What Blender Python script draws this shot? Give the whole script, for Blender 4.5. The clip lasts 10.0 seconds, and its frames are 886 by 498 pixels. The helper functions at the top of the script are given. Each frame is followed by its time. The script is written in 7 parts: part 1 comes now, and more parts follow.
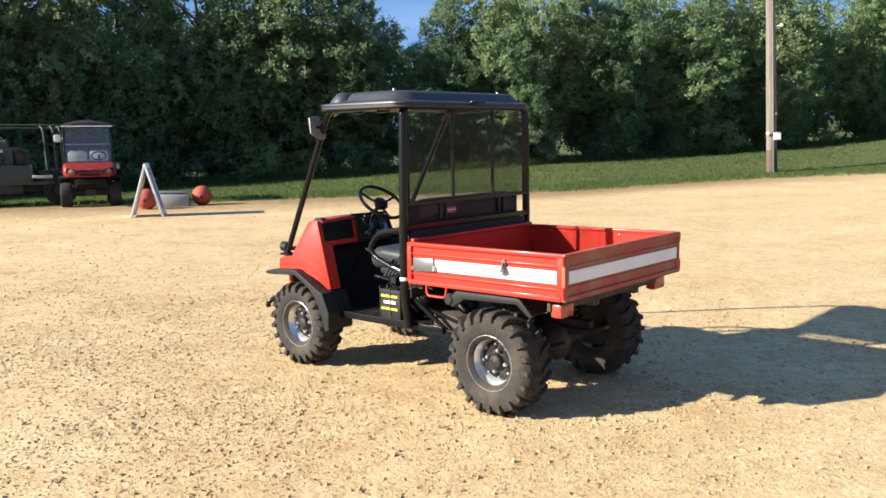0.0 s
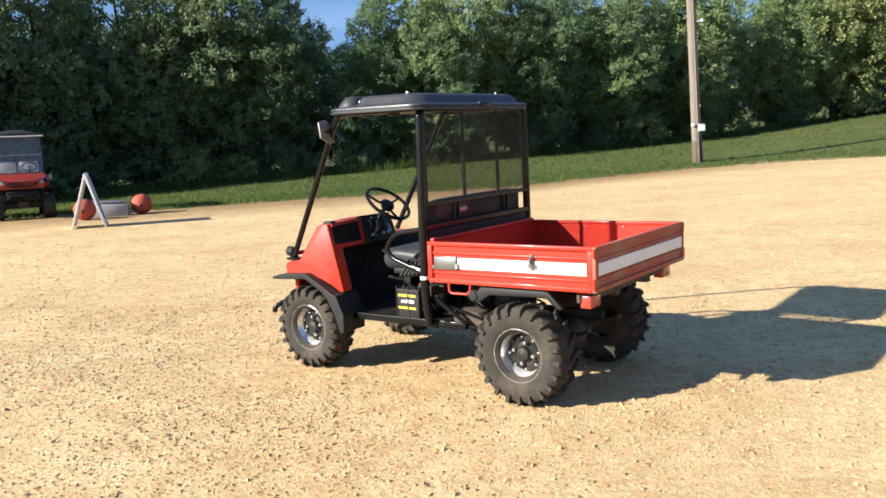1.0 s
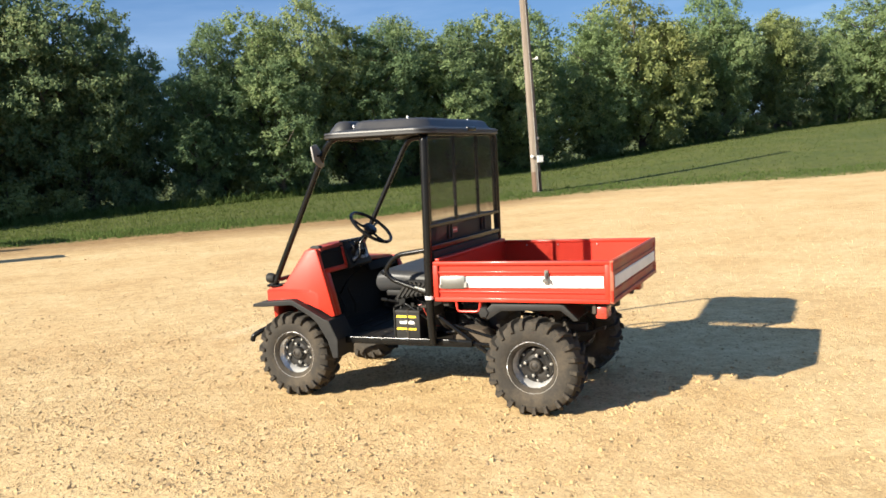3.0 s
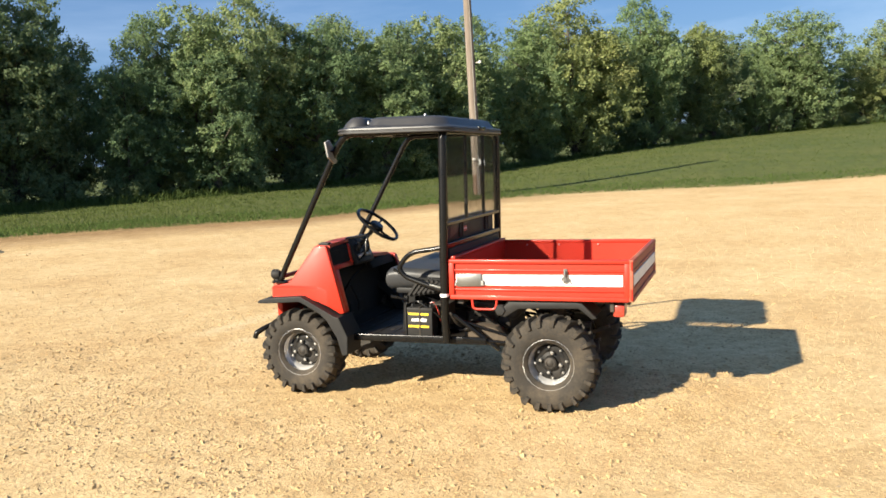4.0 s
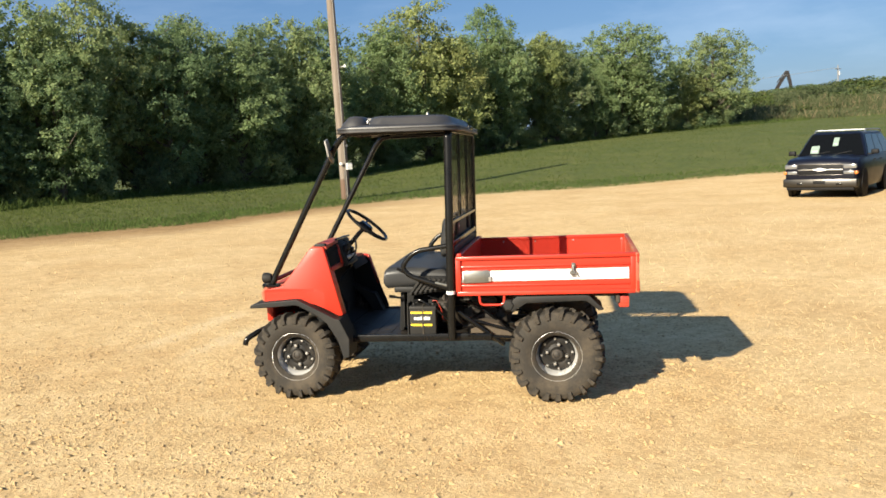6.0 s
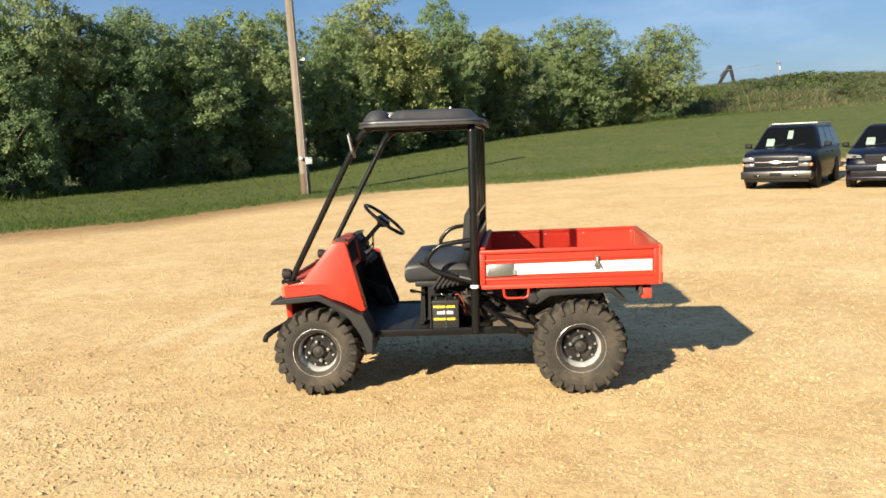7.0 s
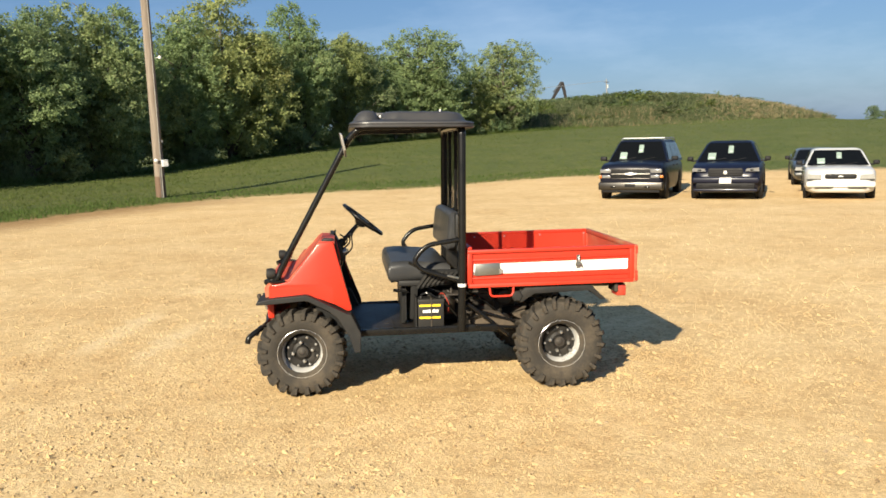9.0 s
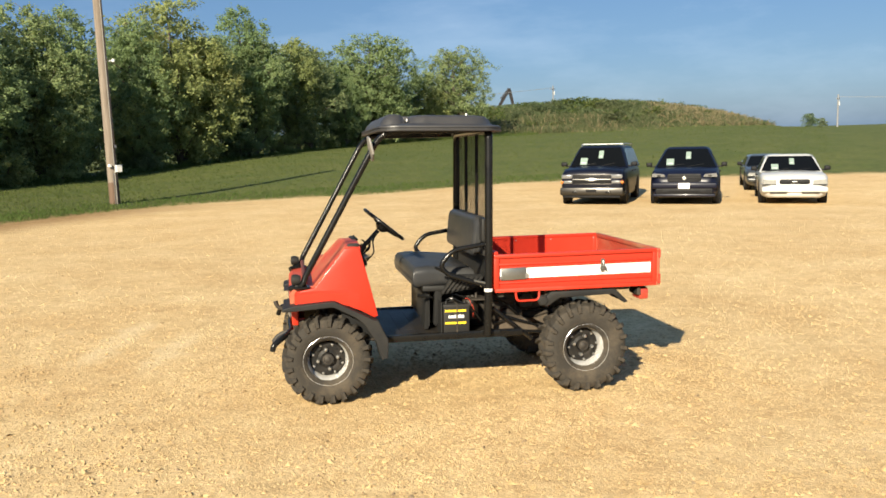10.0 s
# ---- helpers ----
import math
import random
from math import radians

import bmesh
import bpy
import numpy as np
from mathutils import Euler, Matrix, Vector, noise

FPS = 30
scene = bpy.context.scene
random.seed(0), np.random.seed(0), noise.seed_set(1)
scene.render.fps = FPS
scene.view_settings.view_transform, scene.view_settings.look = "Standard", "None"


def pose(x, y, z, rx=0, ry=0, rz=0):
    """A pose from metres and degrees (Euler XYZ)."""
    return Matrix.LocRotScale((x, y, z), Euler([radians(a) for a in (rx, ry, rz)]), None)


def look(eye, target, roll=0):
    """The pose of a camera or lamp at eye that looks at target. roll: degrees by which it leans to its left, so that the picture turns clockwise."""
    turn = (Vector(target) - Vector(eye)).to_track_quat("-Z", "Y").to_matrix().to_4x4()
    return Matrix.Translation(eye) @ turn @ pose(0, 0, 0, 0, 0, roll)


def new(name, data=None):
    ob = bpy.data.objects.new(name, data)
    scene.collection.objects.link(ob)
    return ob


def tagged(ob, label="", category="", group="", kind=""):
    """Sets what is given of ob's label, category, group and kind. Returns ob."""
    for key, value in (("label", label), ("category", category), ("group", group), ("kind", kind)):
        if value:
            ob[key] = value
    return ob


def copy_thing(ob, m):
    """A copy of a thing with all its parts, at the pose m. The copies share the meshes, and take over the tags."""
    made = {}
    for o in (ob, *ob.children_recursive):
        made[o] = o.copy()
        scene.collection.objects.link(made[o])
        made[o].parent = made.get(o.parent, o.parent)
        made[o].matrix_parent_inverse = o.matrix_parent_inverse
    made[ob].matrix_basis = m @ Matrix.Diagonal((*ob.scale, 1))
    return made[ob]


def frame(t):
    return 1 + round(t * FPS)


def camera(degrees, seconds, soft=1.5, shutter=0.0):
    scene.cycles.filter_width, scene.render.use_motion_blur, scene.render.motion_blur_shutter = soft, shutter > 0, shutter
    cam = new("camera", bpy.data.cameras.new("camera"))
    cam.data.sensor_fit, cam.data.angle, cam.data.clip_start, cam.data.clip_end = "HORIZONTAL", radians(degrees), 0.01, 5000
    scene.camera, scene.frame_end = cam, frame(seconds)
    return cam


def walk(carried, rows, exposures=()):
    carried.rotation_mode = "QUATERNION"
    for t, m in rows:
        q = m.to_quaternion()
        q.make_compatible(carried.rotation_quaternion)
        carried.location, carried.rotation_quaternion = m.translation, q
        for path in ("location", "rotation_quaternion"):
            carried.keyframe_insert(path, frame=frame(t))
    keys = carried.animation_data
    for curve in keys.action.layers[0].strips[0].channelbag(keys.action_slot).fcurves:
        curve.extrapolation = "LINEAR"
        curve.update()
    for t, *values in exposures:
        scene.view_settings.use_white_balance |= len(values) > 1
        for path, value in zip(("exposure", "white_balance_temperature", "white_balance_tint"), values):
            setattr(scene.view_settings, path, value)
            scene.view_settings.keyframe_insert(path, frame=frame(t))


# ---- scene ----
cam = camera(55.41, 10.0, soft=1.65)
# seconds, eye in metres, turn in degrees
PATH = [
    (0.0, 0.000, -0.000, 1.580, 82.41, 2.93, -0.39),
    (0.5, -0.294, -0.019, 1.604, 81.88, 2.98, -2.40),
    (1.0, -0.612, -0.088, 1.632, 81.99, 4.49, -5.91),
    (1.5, -0.881, -0.051, 1.618, 83.54, 3.36, -9.65),
    (2.0, -1.159, -0.003, 1.647, 83.28, 2.86, -12.38),
    (2.5, -1.490, -0.020, 1.656, 83.34, 4.25, -15.43),
    (4.0, -2.364, 0.203, 1.676, 83.06, 3.27, -23.25),
    (4.5, -2.625, 0.292, 1.683, 83.07, 3.25, -25.87),
    (5.0, -2.845, 0.441, 1.692, 82.59, 3.55, -29.31),
    (6.5, -3.546, 0.800, 1.699, 82.69, 3.38, -35.66),
    (7.0, -3.736, 0.959, 1.728, 82.16, 3.55, -37.63),
    (7.5, -3.987, 1.081, 1.730, 82.79, 3.59, -41.12),
    (8.0, -4.164, 1.214, 1.728, 83.08, 2.56, -42.99),
    (8.5, -4.342, 1.384, 1.737, 82.72, 2.10, -45.68),
    (9.0, -4.553, 1.563, 1.736, 82.18, 1.95, -48.55),
    (9.5, -4.750, 1.769, 1.746, 81.63, 1.92, -50.96),
    (10.0, -4.869, 2.004, 1.741, 82.46, 1.80, -52.21),
]
walk(cam, [(t, pose(x, y, z, rx, ry, rz)) for t, x, y, z, rx, ry, rz in PATH],
     exposures=[(0.0, 1.47, 5500, 9), (2.5, 1.45, 5900, 8), (4.5, 1.37, 6150, 8), (6.5, 1.26, 6280, 7), (7.25, 1.31, 6340, 7), (8.0, 1.30, 6360, 7), (8.6, 1.22, 6370, 7), (10.0, 1.19, 6400, 6)])

# ---- daylight: low warm sun from the left, clear sky with thin high cloud ----
SUN = Vector((-1.987, -0.615, 1.066)).normalized()
world = bpy.data.worlds.new("sky")
scene.world = world
world.use_nodes = True
wn, wl = world.node_tree.nodes, world.node_tree.links
sky = wn.new("ShaderNodeTexSky")
sky.sky_type, sky.sun_disc = "NISHITA", False
sky.sun_elevation, sky.sun_rotation = math.asin(SUN.z), math.atan2(SUN.x, SUN.y)
sky.air_density, sky.dust_density, sky.ozone_density, sky.altitude = 0.9, 1.1, 2.8, 250
wn["Background"].inputs["Strength"].default_value = 0.072
# wisps of cirrus across the whole sky
w_co, w_map, w_noise, w_ramp, w_mix = (wn.new(k) for k in ("ShaderNodeTexCoord", "ShaderNodeMapping", "ShaderNodeTexNoise", "ShaderNodeValToRGB", "ShaderNodeMixRGB"))
w_map.inputs["Scale"].default_value = (1.2, 3.0, 9.0)
w_map.inputs["Rotation"].default_value = (0.1, 0.25, 0.6)
w_noise.inputs["Scale"].default_value, w_noise.inputs["Detail"].default_value, w_noise.inputs["Roughness"].default_value = 1.6, 7, 0.6
w_ramp.color_ramp.elements[0].position, w_ramp.color_ramp.elements[1].position = 0.45, 0.85
w_ramp.color_ramp.elements[1].color = (0.28, 0.28, 0.28, 1)
w_mix.inputs["Color2"].default_value = (5.2, 6.0, 7.2, 1)
wl.new(w_co.outputs["Generated"], w_map.inputs["Vector"])
wl.new(w_map.outputs[0], w_noise.inputs["Vector"])
wl.new(w_noise.outputs["Fac"], w_ramp.inputs["Fac"])
wl.new(w_ramp.outputs["Color"], w_mix.inputs["Fac"])
# a late-summer haze evens the sky out from zenith to skyline
w_haze = wn.new("ShaderNodeMixRGB")
w_haze.inputs["Fac"].default_value, w_haze.inputs["Color2"].default_value = 0.66, (0.42, 1.02, 2.25, 1)
wl.new(sky.outputs[0], w_haze.inputs["Color1"])
wl.new(w_haze.outputs[0], w_mix.inputs["Color1"])
wl.new(w_mix.outputs[0], wn["Background"].inputs["Color"])
sun = new("sun", bpy.data.lights.new("sun", "SUN"))
sun.data.energy, sun.data.angle, sun.data.color = 4.8, radians(0.6), (1.0, 0.867, 0.668)
sun.matrix_world = look(SUN * 60, (0, 0, 0))

# ---- materials ----
def material(name, colour, rough=0.6, metal=0.0, grain=0.15, scale=30.0, bump=0.1, stain=0.2, stain_scale=2.5, stain_colour=None,
             per_piece=0.0, coat=0.0, stretch=1.0):
    """A surface with colour varied at two scales, rough patches and fine relief."""
    m = bpy.data.materials.new(name)
    m.use_nodes = True
    nd, ln = m.node_tree.nodes, m.node_tree.links
    b = nd["Principled BSDF"]
    co = nd.new("ShaderNodeTexCoord")
    fine, wide = nd.new("ShaderNodeTexNoise"), nd.new("ShaderNodeTexNoise")
    fine.inputs["Scale"].default_value, fine.inputs["Detail"].default_value = scale, 6
    wide.inputs["Scale"].default_value, wide.inputs["Detail"].default_value, wide.inputs["Roughness"].default_value = stain_scale, 5, 0.65
    where = nd.new("ShaderNodeMapping")
    where.inputs["Scale"].default_value = (1, 1, 1 / stretch)
    ln.new(co.outputs["Object"], where.inputs["Vector"])
    for t in (fine, wide):
        ln.new(where.outputs[0], t.inputs["Vector"])
    ramp = nd.new("ShaderNodeValToRGB")
    ramp.color_ramp.elements[0].position, ramp.color_ramp.elements[1].position = 0.42, 0.72
    ln.new(wide.outputs["Fac"], ramp.inputs["Fac"])
    dirt = nd.new("ShaderNodeMixRGB")
    dirt.inputs["Color1"].default_value = (*colour, 1)
    dirt.inputs["Color2"].default_value = (*(stain_colour or [c * 0.55 for c in colour]), 1)
    amount = nd.new("ShaderNodeMath")
    amount.operation = "MULTIPLY"
    amount.inputs[1].default_value = stain
    ln.new(ramp.outputs["Color"], amount.inputs[0])
    ln.new(amount.outputs[0], dirt.inputs["Fac"])
    span = nd.new("ShaderNodeMapRange")
    span.inputs["To Min"].default_value, span.inputs["To Max"].default_value = 1 - grain, 1 + grain
    ln.new(fine.outputs["Fac"], span.inputs["Value"])
    hsv = nd.new("ShaderNodeHueSaturation")
    ln.new(dirt.outputs[0], hsv.inputs["Color"])
    if per_piece:
        geo = nd.new("ShaderNodeNewGeometry")
        pr = nd.new("ShaderNodeMapRange")
        pr.inputs["To Min"].default_value, pr.inputs["To Max"].default_value = 1 - per_piece, 1 + per_piece
        ln.new(geo.outputs["Random Per Island"], pr.inputs["Value"])
        mul = nd.new("ShaderNodeMath")
        mul.operation = "MULTIPLY"
        ln.new(pr.outputs[0], mul.inputs[0])
        ln.new(span.outputs[0], mul.inputs[1])
        ln.new(mul.outputs[0], hsv.inputs["Value"])
    else:
        ln.new(span.outputs[0], hsv.inputs["Value"])
    ln.new(hsv.outputs[0], b.inputs["Base Color"])
    rr = nd.new("ShaderNodeMapRange")
    rr.inputs["To Min"].default_value, rr.inputs["To Max"].default_value = max(0.02, rough - 0.12), min(1.0, rough + 0.15)
    ln.new(wide.outputs["Fac"], rr.inputs["Value"])
    ln.new(rr.outputs[0], b.inputs["Roughness"])
    b.inputs["Metallic"].default_value = metal
    b.inputs["Coat Weight"].default_value = coat
    b.inputs["Coat Roughness"].default_value = 0.12
    if bump:
        bp = nd.new("ShaderNodeBump")
        bp.inputs["Strength"].default_value, bp.inputs["Distance"].default_value = bump, 0.01
        ln.new(fine.outputs["Fac"], bp.inputs["Height"])
        ln.new(bp.outputs[0], b.inputs["Normal"])
    return m


def glass(name, tint, rough=0.02, dust=0.0):
    m = bpy.data.materials.new(name)
    m.use_nodes = True
    b = m.node_tree.nodes["Principled BSDF"]
    b.inputs["Base Color"].default_value = (*tint, 1)
    b.inputs["Roughness"].default_value = rough
    b.inputs["Transmission Weight"].default_value = 1.0
    b.inputs["IOR"].default_value = 1.1
    if dust:
        # a thin film of dust, tinted blue to paint haze on the glass, thicker in patches
        nd, ln = m.node_tree.nodes, m.node_tree.links
        film, n, r, ms = (nd.new(k) for k in ("ShaderNodeBsdfDiffuse", "ShaderNodeTexNoise", "ShaderNodeMapRange", "ShaderNodeMixShader"))
        film.inputs["Color"].default_value = (0.40, 0.50, 0.66, 1)
        n.inputs["Scale"].default_value = 3.0
        r.inputs["To Min"].default_value, r.inputs["To Max"].default_value = dust * 0.7, dust * 1.3
        ln.new(n.outputs["Fac"], r.inputs["Value"])
        ln.new(r.outputs[0], ms.inputs["Fac"])
        ln.new(b.outputs[0], ms.inputs[1])
        ln.new(film.outputs[0], ms.inputs[2])
        ln.new(ms.outputs[0], nd["Material Output"].inputs["Surface"])
    return m


def leaf_material(name, colour, warm):
    """Thin leaves: diffuse, partly translucent, each leaf and each tree a little different."""
    m = bpy.data.materials.new(name)
    m.use_nodes = True
    nd, ln = m.node_tree.nodes, m.node_tree.links
    b = nd["Principled BSDF"]
    geo, info = nd.new("ShaderNodeNewGeometry"), nd.new("ShaderNodeObjectInfo")
    mix = nd.new("ShaderNodeMixRGB")
    mix.inputs["Color1"].default_value, mix.inputs["Color2"].default_value = (*colour, 1), (*warm, 1)
    s = nd.new("ShaderNodeMath")
    s.operation = "MULTIPLY"
    ln.new(geo.outputs["Random Per Island"], s.inputs[0])
    ln.new(info.outputs["Random"], s.inputs[1])
    ln.new(s.outputs[0], mix.inputs["Fac"])
    hsv = nd.new("ShaderNodeHueSaturation")
    v = nd.new("ShaderNodeMapRange")
    v.inputs["To Min"].default_value, v.inputs["To Max"].default_value = 0.86, 1.14
    ln.new(geo.outputs["Random Per Island"], v.inputs["Value"])
    ln.new(v.outputs[0], hsv.inputs["Value"])
    ln.new(mix.outputs[0], hsv.inputs["Color"])
    ln.new(hsv.outputs[0], b.inputs["Base Color"])
    b.inputs["Roughness"].default_value, b.inputs["Specular IOR Level"].default_value = 0.7, 0.08
    tr = nd.new("ShaderNodeBsdfTranslucent")
    ln.new(hsv.outputs[0], tr.inputs["Color"])
    ms = nd.new("ShaderNodeMixShader")
    ms.inputs["Fac"].default_value = 0.52
    ln.new(b.outputs[0], ms.inputs[1])
    ln.new(tr.outputs[0], ms.inputs[2])
    ln.new(ms.outputs[0], nd["Material Output"].inputs["Surface"])
    return m


RED = material("red_paint", (0.465, 0.030, 0.014), 0.42, 0, 0.06, 90, 0.03, 0.30, 3.0, (0.40, 0.035, 0.016), coat=0.12)
RED_WORN = material("worn_red_paint", (0.50, 0.03, 0.013), 0.5, 0, 0.10, 60, 0.06, 0.45, 4.0, (0.30, 0.06, 0.035), coat=0.1)
# tailgate red: dust, and the gate's shade darkened into the colour
RED_DUSTY_SHADED = material("dusty_shaded_red_paint", (0.31, 0.052, 0.026), 0.6, 0, 0.12, 50, 0.06, 0.9, 4.5, (0.33, 0.17, 0.090))
HOOD_RED = material("dusty_faded_hood_paint", (0.40, 0.040, 0.020), 0.5, 0, 0.10, 50, 0.05, 0.8, 5.0, (0.33, 0.145, 0.070))
BLACK_TUBE = material("black_enamel", (0.007, 0.007, 0.007), 0.22, 0, 0.12, 60, 0.05, 0.3, 5.0, (0.016, 0.015, 0.013))
BLACK_PLASTIC = material("black_plastic", (0.015, 0.015, 0.015), 0.58, 0, 0.18, 140, 0.08, 0.45, 4.0, (0.042, 0.037, 0.031))
DARK_METAL = material("dirty_dark_metal", (0.035, 0.031, 0.027), 0.62, 0.3, 0.25, 40, 0.2, 0.6, 6.0, (0.10, 0.075, 0.05))
RUBBER = material("tyre_rubber", (0.034, 0.030, 0.025), 0.85, 0, 0.22, 70, 0.25, 0.8, 7.0, (0.092, 0.074, 0.053))
CHROME = material("polished_aluminium", (0.82, 0.81, 0.79), 0.22, 0.62, 0.05, 60, 0.02, 0.2, 9.0, (0.55, 0.52, 0.48))
ROOF_PLASTIC = material("faded_black_plastic", (0.030, 0.030, 0.032), 0.45, 0, 0.12, 140, 0.06, 0.55, 3.0, (0.066, 0.060, 0.055))
ZINC_PLATE = material("dull_zinc_plate", (0.23, 0.23, 0.215), 0.38, 0.8, 0.1, 50, 0.05, 0.5, 7.0)
STEEL = material("dull_steel", (0.42, 0.41, 0.39), 0.42, 0.9, 0.1, 60, 0.05, 0.35, 8.0)
RIM_BLACK = material("black_wheel_disc", (0.010, 0.0095, 0.009), 0.55, 0.0, 0.15, 60, 0.05, 0.4, 9.0, (0.05, 0.04, 0.03))
VINYL = material("black_vinyl", (0.028, 0.029, 0.031), 0.40, 0, 0.12, 120, 0.12, 0.45, 4.0, (0.075, 0.07, 0.062))
WHITE_TAPE = material("white_reflective_tape", (0.80, 0.79, 0.75), 0.5, 0, 0.04, 120, 0.02, 0.25, 6.0, (0.55, 0.50, 0.42))
LAMP_RED = material("red_lamp_lens", (0.38, 0.045, 0.026), 0.25, 0, 0.06, 60, 0.03, 0.3, 12.0, coat=0.4)
LAMP_AMBER = material("amber_lens", (0.50, 0.15, 0.025), 0.25, 0, 0.06, 60, 0.03, 0.2, 12.0, coat=0.4)
YELLOW = material("yellow_label", (0.80, 0.58, 0.02), 0.5, 0, 0.05, 60, 0.02, 0.2, 12.0)
WHITE_INK = material("white_lettering", (0.78, 0.78, 0.76), 0.5, 0, 0.05, 60, 0.0, 0.2, 12.0)
GREY_PLASTIC = material("clouded_grey_plastic", (0.19, 0.18, 0.165), 0.4, 0, 0.1, 40, 0.05, 0.3, 9.0)
BARK = material("bark", (0.105, 0.085, 0.065), 0.9, 0, 0.35, 14, 0.5, 0.5, 3.0)
POLE_WOOD = material("weathered_pole_wood", (0.200, 0.165, 0.132), 0.9, 0, 0.40, 26, 0.5, 0.7, 7.0, (0.110, 0.082, 0.062), stretch=14)
POLE_FOOT = material("creosoted_pole_wood", (0.120, 0.075, 0.050), 0.9, 0, 0.4, 26, 0.5, 0.6, 6.0, (0.055, 0.036, 0.026), stretch=10)
POLE_GREY = material("weathered_grey_conduit", (0.20, 0.185, 0.165), 0.7, 0, 0.2, 20, 0.1, 0.4, 3.0)
WHITE_PAINT = material("white_paint", (0.76, 0.75, 0.72), 0.5, 0, 0.06, 40, 0.05, 0.3, 3.0, (0.50, 0.47, 0.42))
GREY_BOX = material("grey_enamel", (0.50, 0.51, 0.50), 0.5, 0, 0.08, 40, 0.04, 0.3, 5.0)
CAR_NAVY = material("navy_car_paint", (0.004, 0.005, 0.012), 0.36, 0.0, 0.04, 120, 0.0, 0.2, 2.0, coat=0.12)
CAR_BLUE = material("dark_blue_car_paint", (0.0045, 0.006, 0.017), 0.36, 0.0, 0.04, 120, 0.0, 0.2, 2.0, coat=0.12)
CAR_WHITE = material("white_car_paint", (0.49, 0.485, 0.465), 0.3, 0, 0.03, 120, 0.0, 0.15, 2.0, coat=0.6)
LAMP_GREY = material("aged_headlamp", (0.25, 0.25, 0.235), 0.2, 0.0, 0.1, 40, 0.05, 0.4, 10.0)
DULL_CHROME = material("dull_chrome", (0.085, 0.080, 0.074), 0.34, 1.0, 0.06, 60, 0.02, 0.4, 5.0)
TYRE_BLACK = material("black_tyre", (0.020, 0.019, 0.018), 0.85, 0, 0.2, 60, 0.2, 0.5, 6.0, (0.05, 0.043, 0.035))
SLATE = material("dark_grey_lid", (0.11, 0.11, 0.12), 0.7, 0, 0.12, 30, 0.08, 0.4, 4.0)
# cart red lowered so that tree shade is held in the paint
RED_CART = material("shaded_red_cart_paint", (0.215, 0.020, 0.012), 0.42, 0, 0.06, 60, 0.02, 0.3, 4.0, (0.30, 0.035, 0.02), coat=0.2)
CAR_GREEN = material("dark_grey_car_paint", (0.045, 0.05, 0.052), 0.3, 0.1, 0.04, 120, 0.0, 0.2, 2.0, coat=0.6)
CAR_TRIM = material("black_car_trim", (0.005, 0.005, 0.006), 0.6, 0, 0.1, 60, 0.03, 0.3, 5.0)
CAR_GREY = material("grey_bumper", (0.011, 0.011, 0.013), 0.65, 0.0, 0.1, 60, 0.03, 0.4, 4.0)
CAR_GLASS = material("tinted_car_glass", (0.004, 0.0045, 0.005), 0.06, 0, 0.02, 60, 0.0, 0.1, 3.0)
LAMP_CLEAR = material("clear_headlamp", (0.21, 0.21, 0.21), 0.15, 0.4, 0.06, 40, 0.05, 0.3, 12.0)
PAPER = material("window_sticker_paper", (0.22, 0.285, 0.245), 0.7, 0, 0.08, 40, 0.0, 0.2, 9.0)
# trailer olive, darkened in place of a tree's shadow over it
GREEN_PAINT = material("shaded_olive_green_paint", (0.040, 0.058, 0.040), 0.6, 0, 0.15, 40, 0.08, 0.6, 3.0, (0.065, 0.058, 0.042))
BALL_RED = material("faded_red_ball_paint", (0.36, 0.062, 0.032), 0.75, 0, 0.12, 30, 0.08, 0.4, 4.0, (0.35, 0.08, 0.05))
# pale concrete taken down to grey, with the block's shadow in it
CONCRETE = material("shaded_concrete", (0.37, 0.36, 0.34), 0.85, 0, 0.15, 30, 0.15, 0.35, 3.0)
CREAM = material("cream_vinyl", (0.58, 0.53, 0.45), 0.5, 0, 0.08, 60, 0.05, 0.3, 5.0)
# near-black brown for the excavator and the ball sockets
DARK_BROWN = material("dark_brown_machine_paint", (0.022, 0.018, 0.018), 0.8, 0.0, 0.2, 3, 0.1, 0.5, 1.0)
WIRE = material("wire_metal", (0.35, 0.36, 0.38), 0.5, 0.6, 0.05, 10, 0.0, 0.1, 3.0)
DEEP_BLACK = material("matt_black_lining", (0.010, 0.010, 0.010), 0.8, 0, 0.2, 60, 0.1, 0.3, 5.0, (0.02, 0.018, 0.015))
GREASY = material("greasy_black_metal", (0.014, 0.012, 0.010), 0.5, 0.2, 0.3, 40, 0.3, 0.7, 9.0, (0.05, 0.038, 0.026))
DARK_RED = material("dark_red_tube", (0.12, 0.030, 0.020), 0.6, 0, 0.1, 40, 0.05, 0.4, 5.0)
MUD = material("dried_mud_on_metal", (0.085, 0.064, 0.043), 0.9, 0, 0.3, 30, 0.3, 0.6, 6.0, (0.03, 0.024, 0.018))
FADED_RED = material("faded_red_label", (0.40, 0.09, 0.06), 0.6, 0, 0.1, 60, 0.0, 0.3, 20.0, (0.7, 0.6, 0.55))
PALE_POLE = material("silvered_pole_wood", (0.21, 0.21, 0.215), 0.9, 0, 0.15, 3, 0.1, 0.3, 1.0)
for dull in (RED, RED_WORN, CAR_GREY, BLACK_TUBE, BLACK_PLASTIC, VINYL, CAR_TRIM, RIM_BLACK, CAR_NAVY, CAR_BLUE, DEEP_BLACK, RUBBER):
    dull.node_tree.nodes["Principled BSDF"].inputs["Specular IOR Level"].default_value = 0.26
CAR_GLASS.node_tree.nodes["Principled BSDF"].inputs["Specular IOR Level"].default_value = 0.10
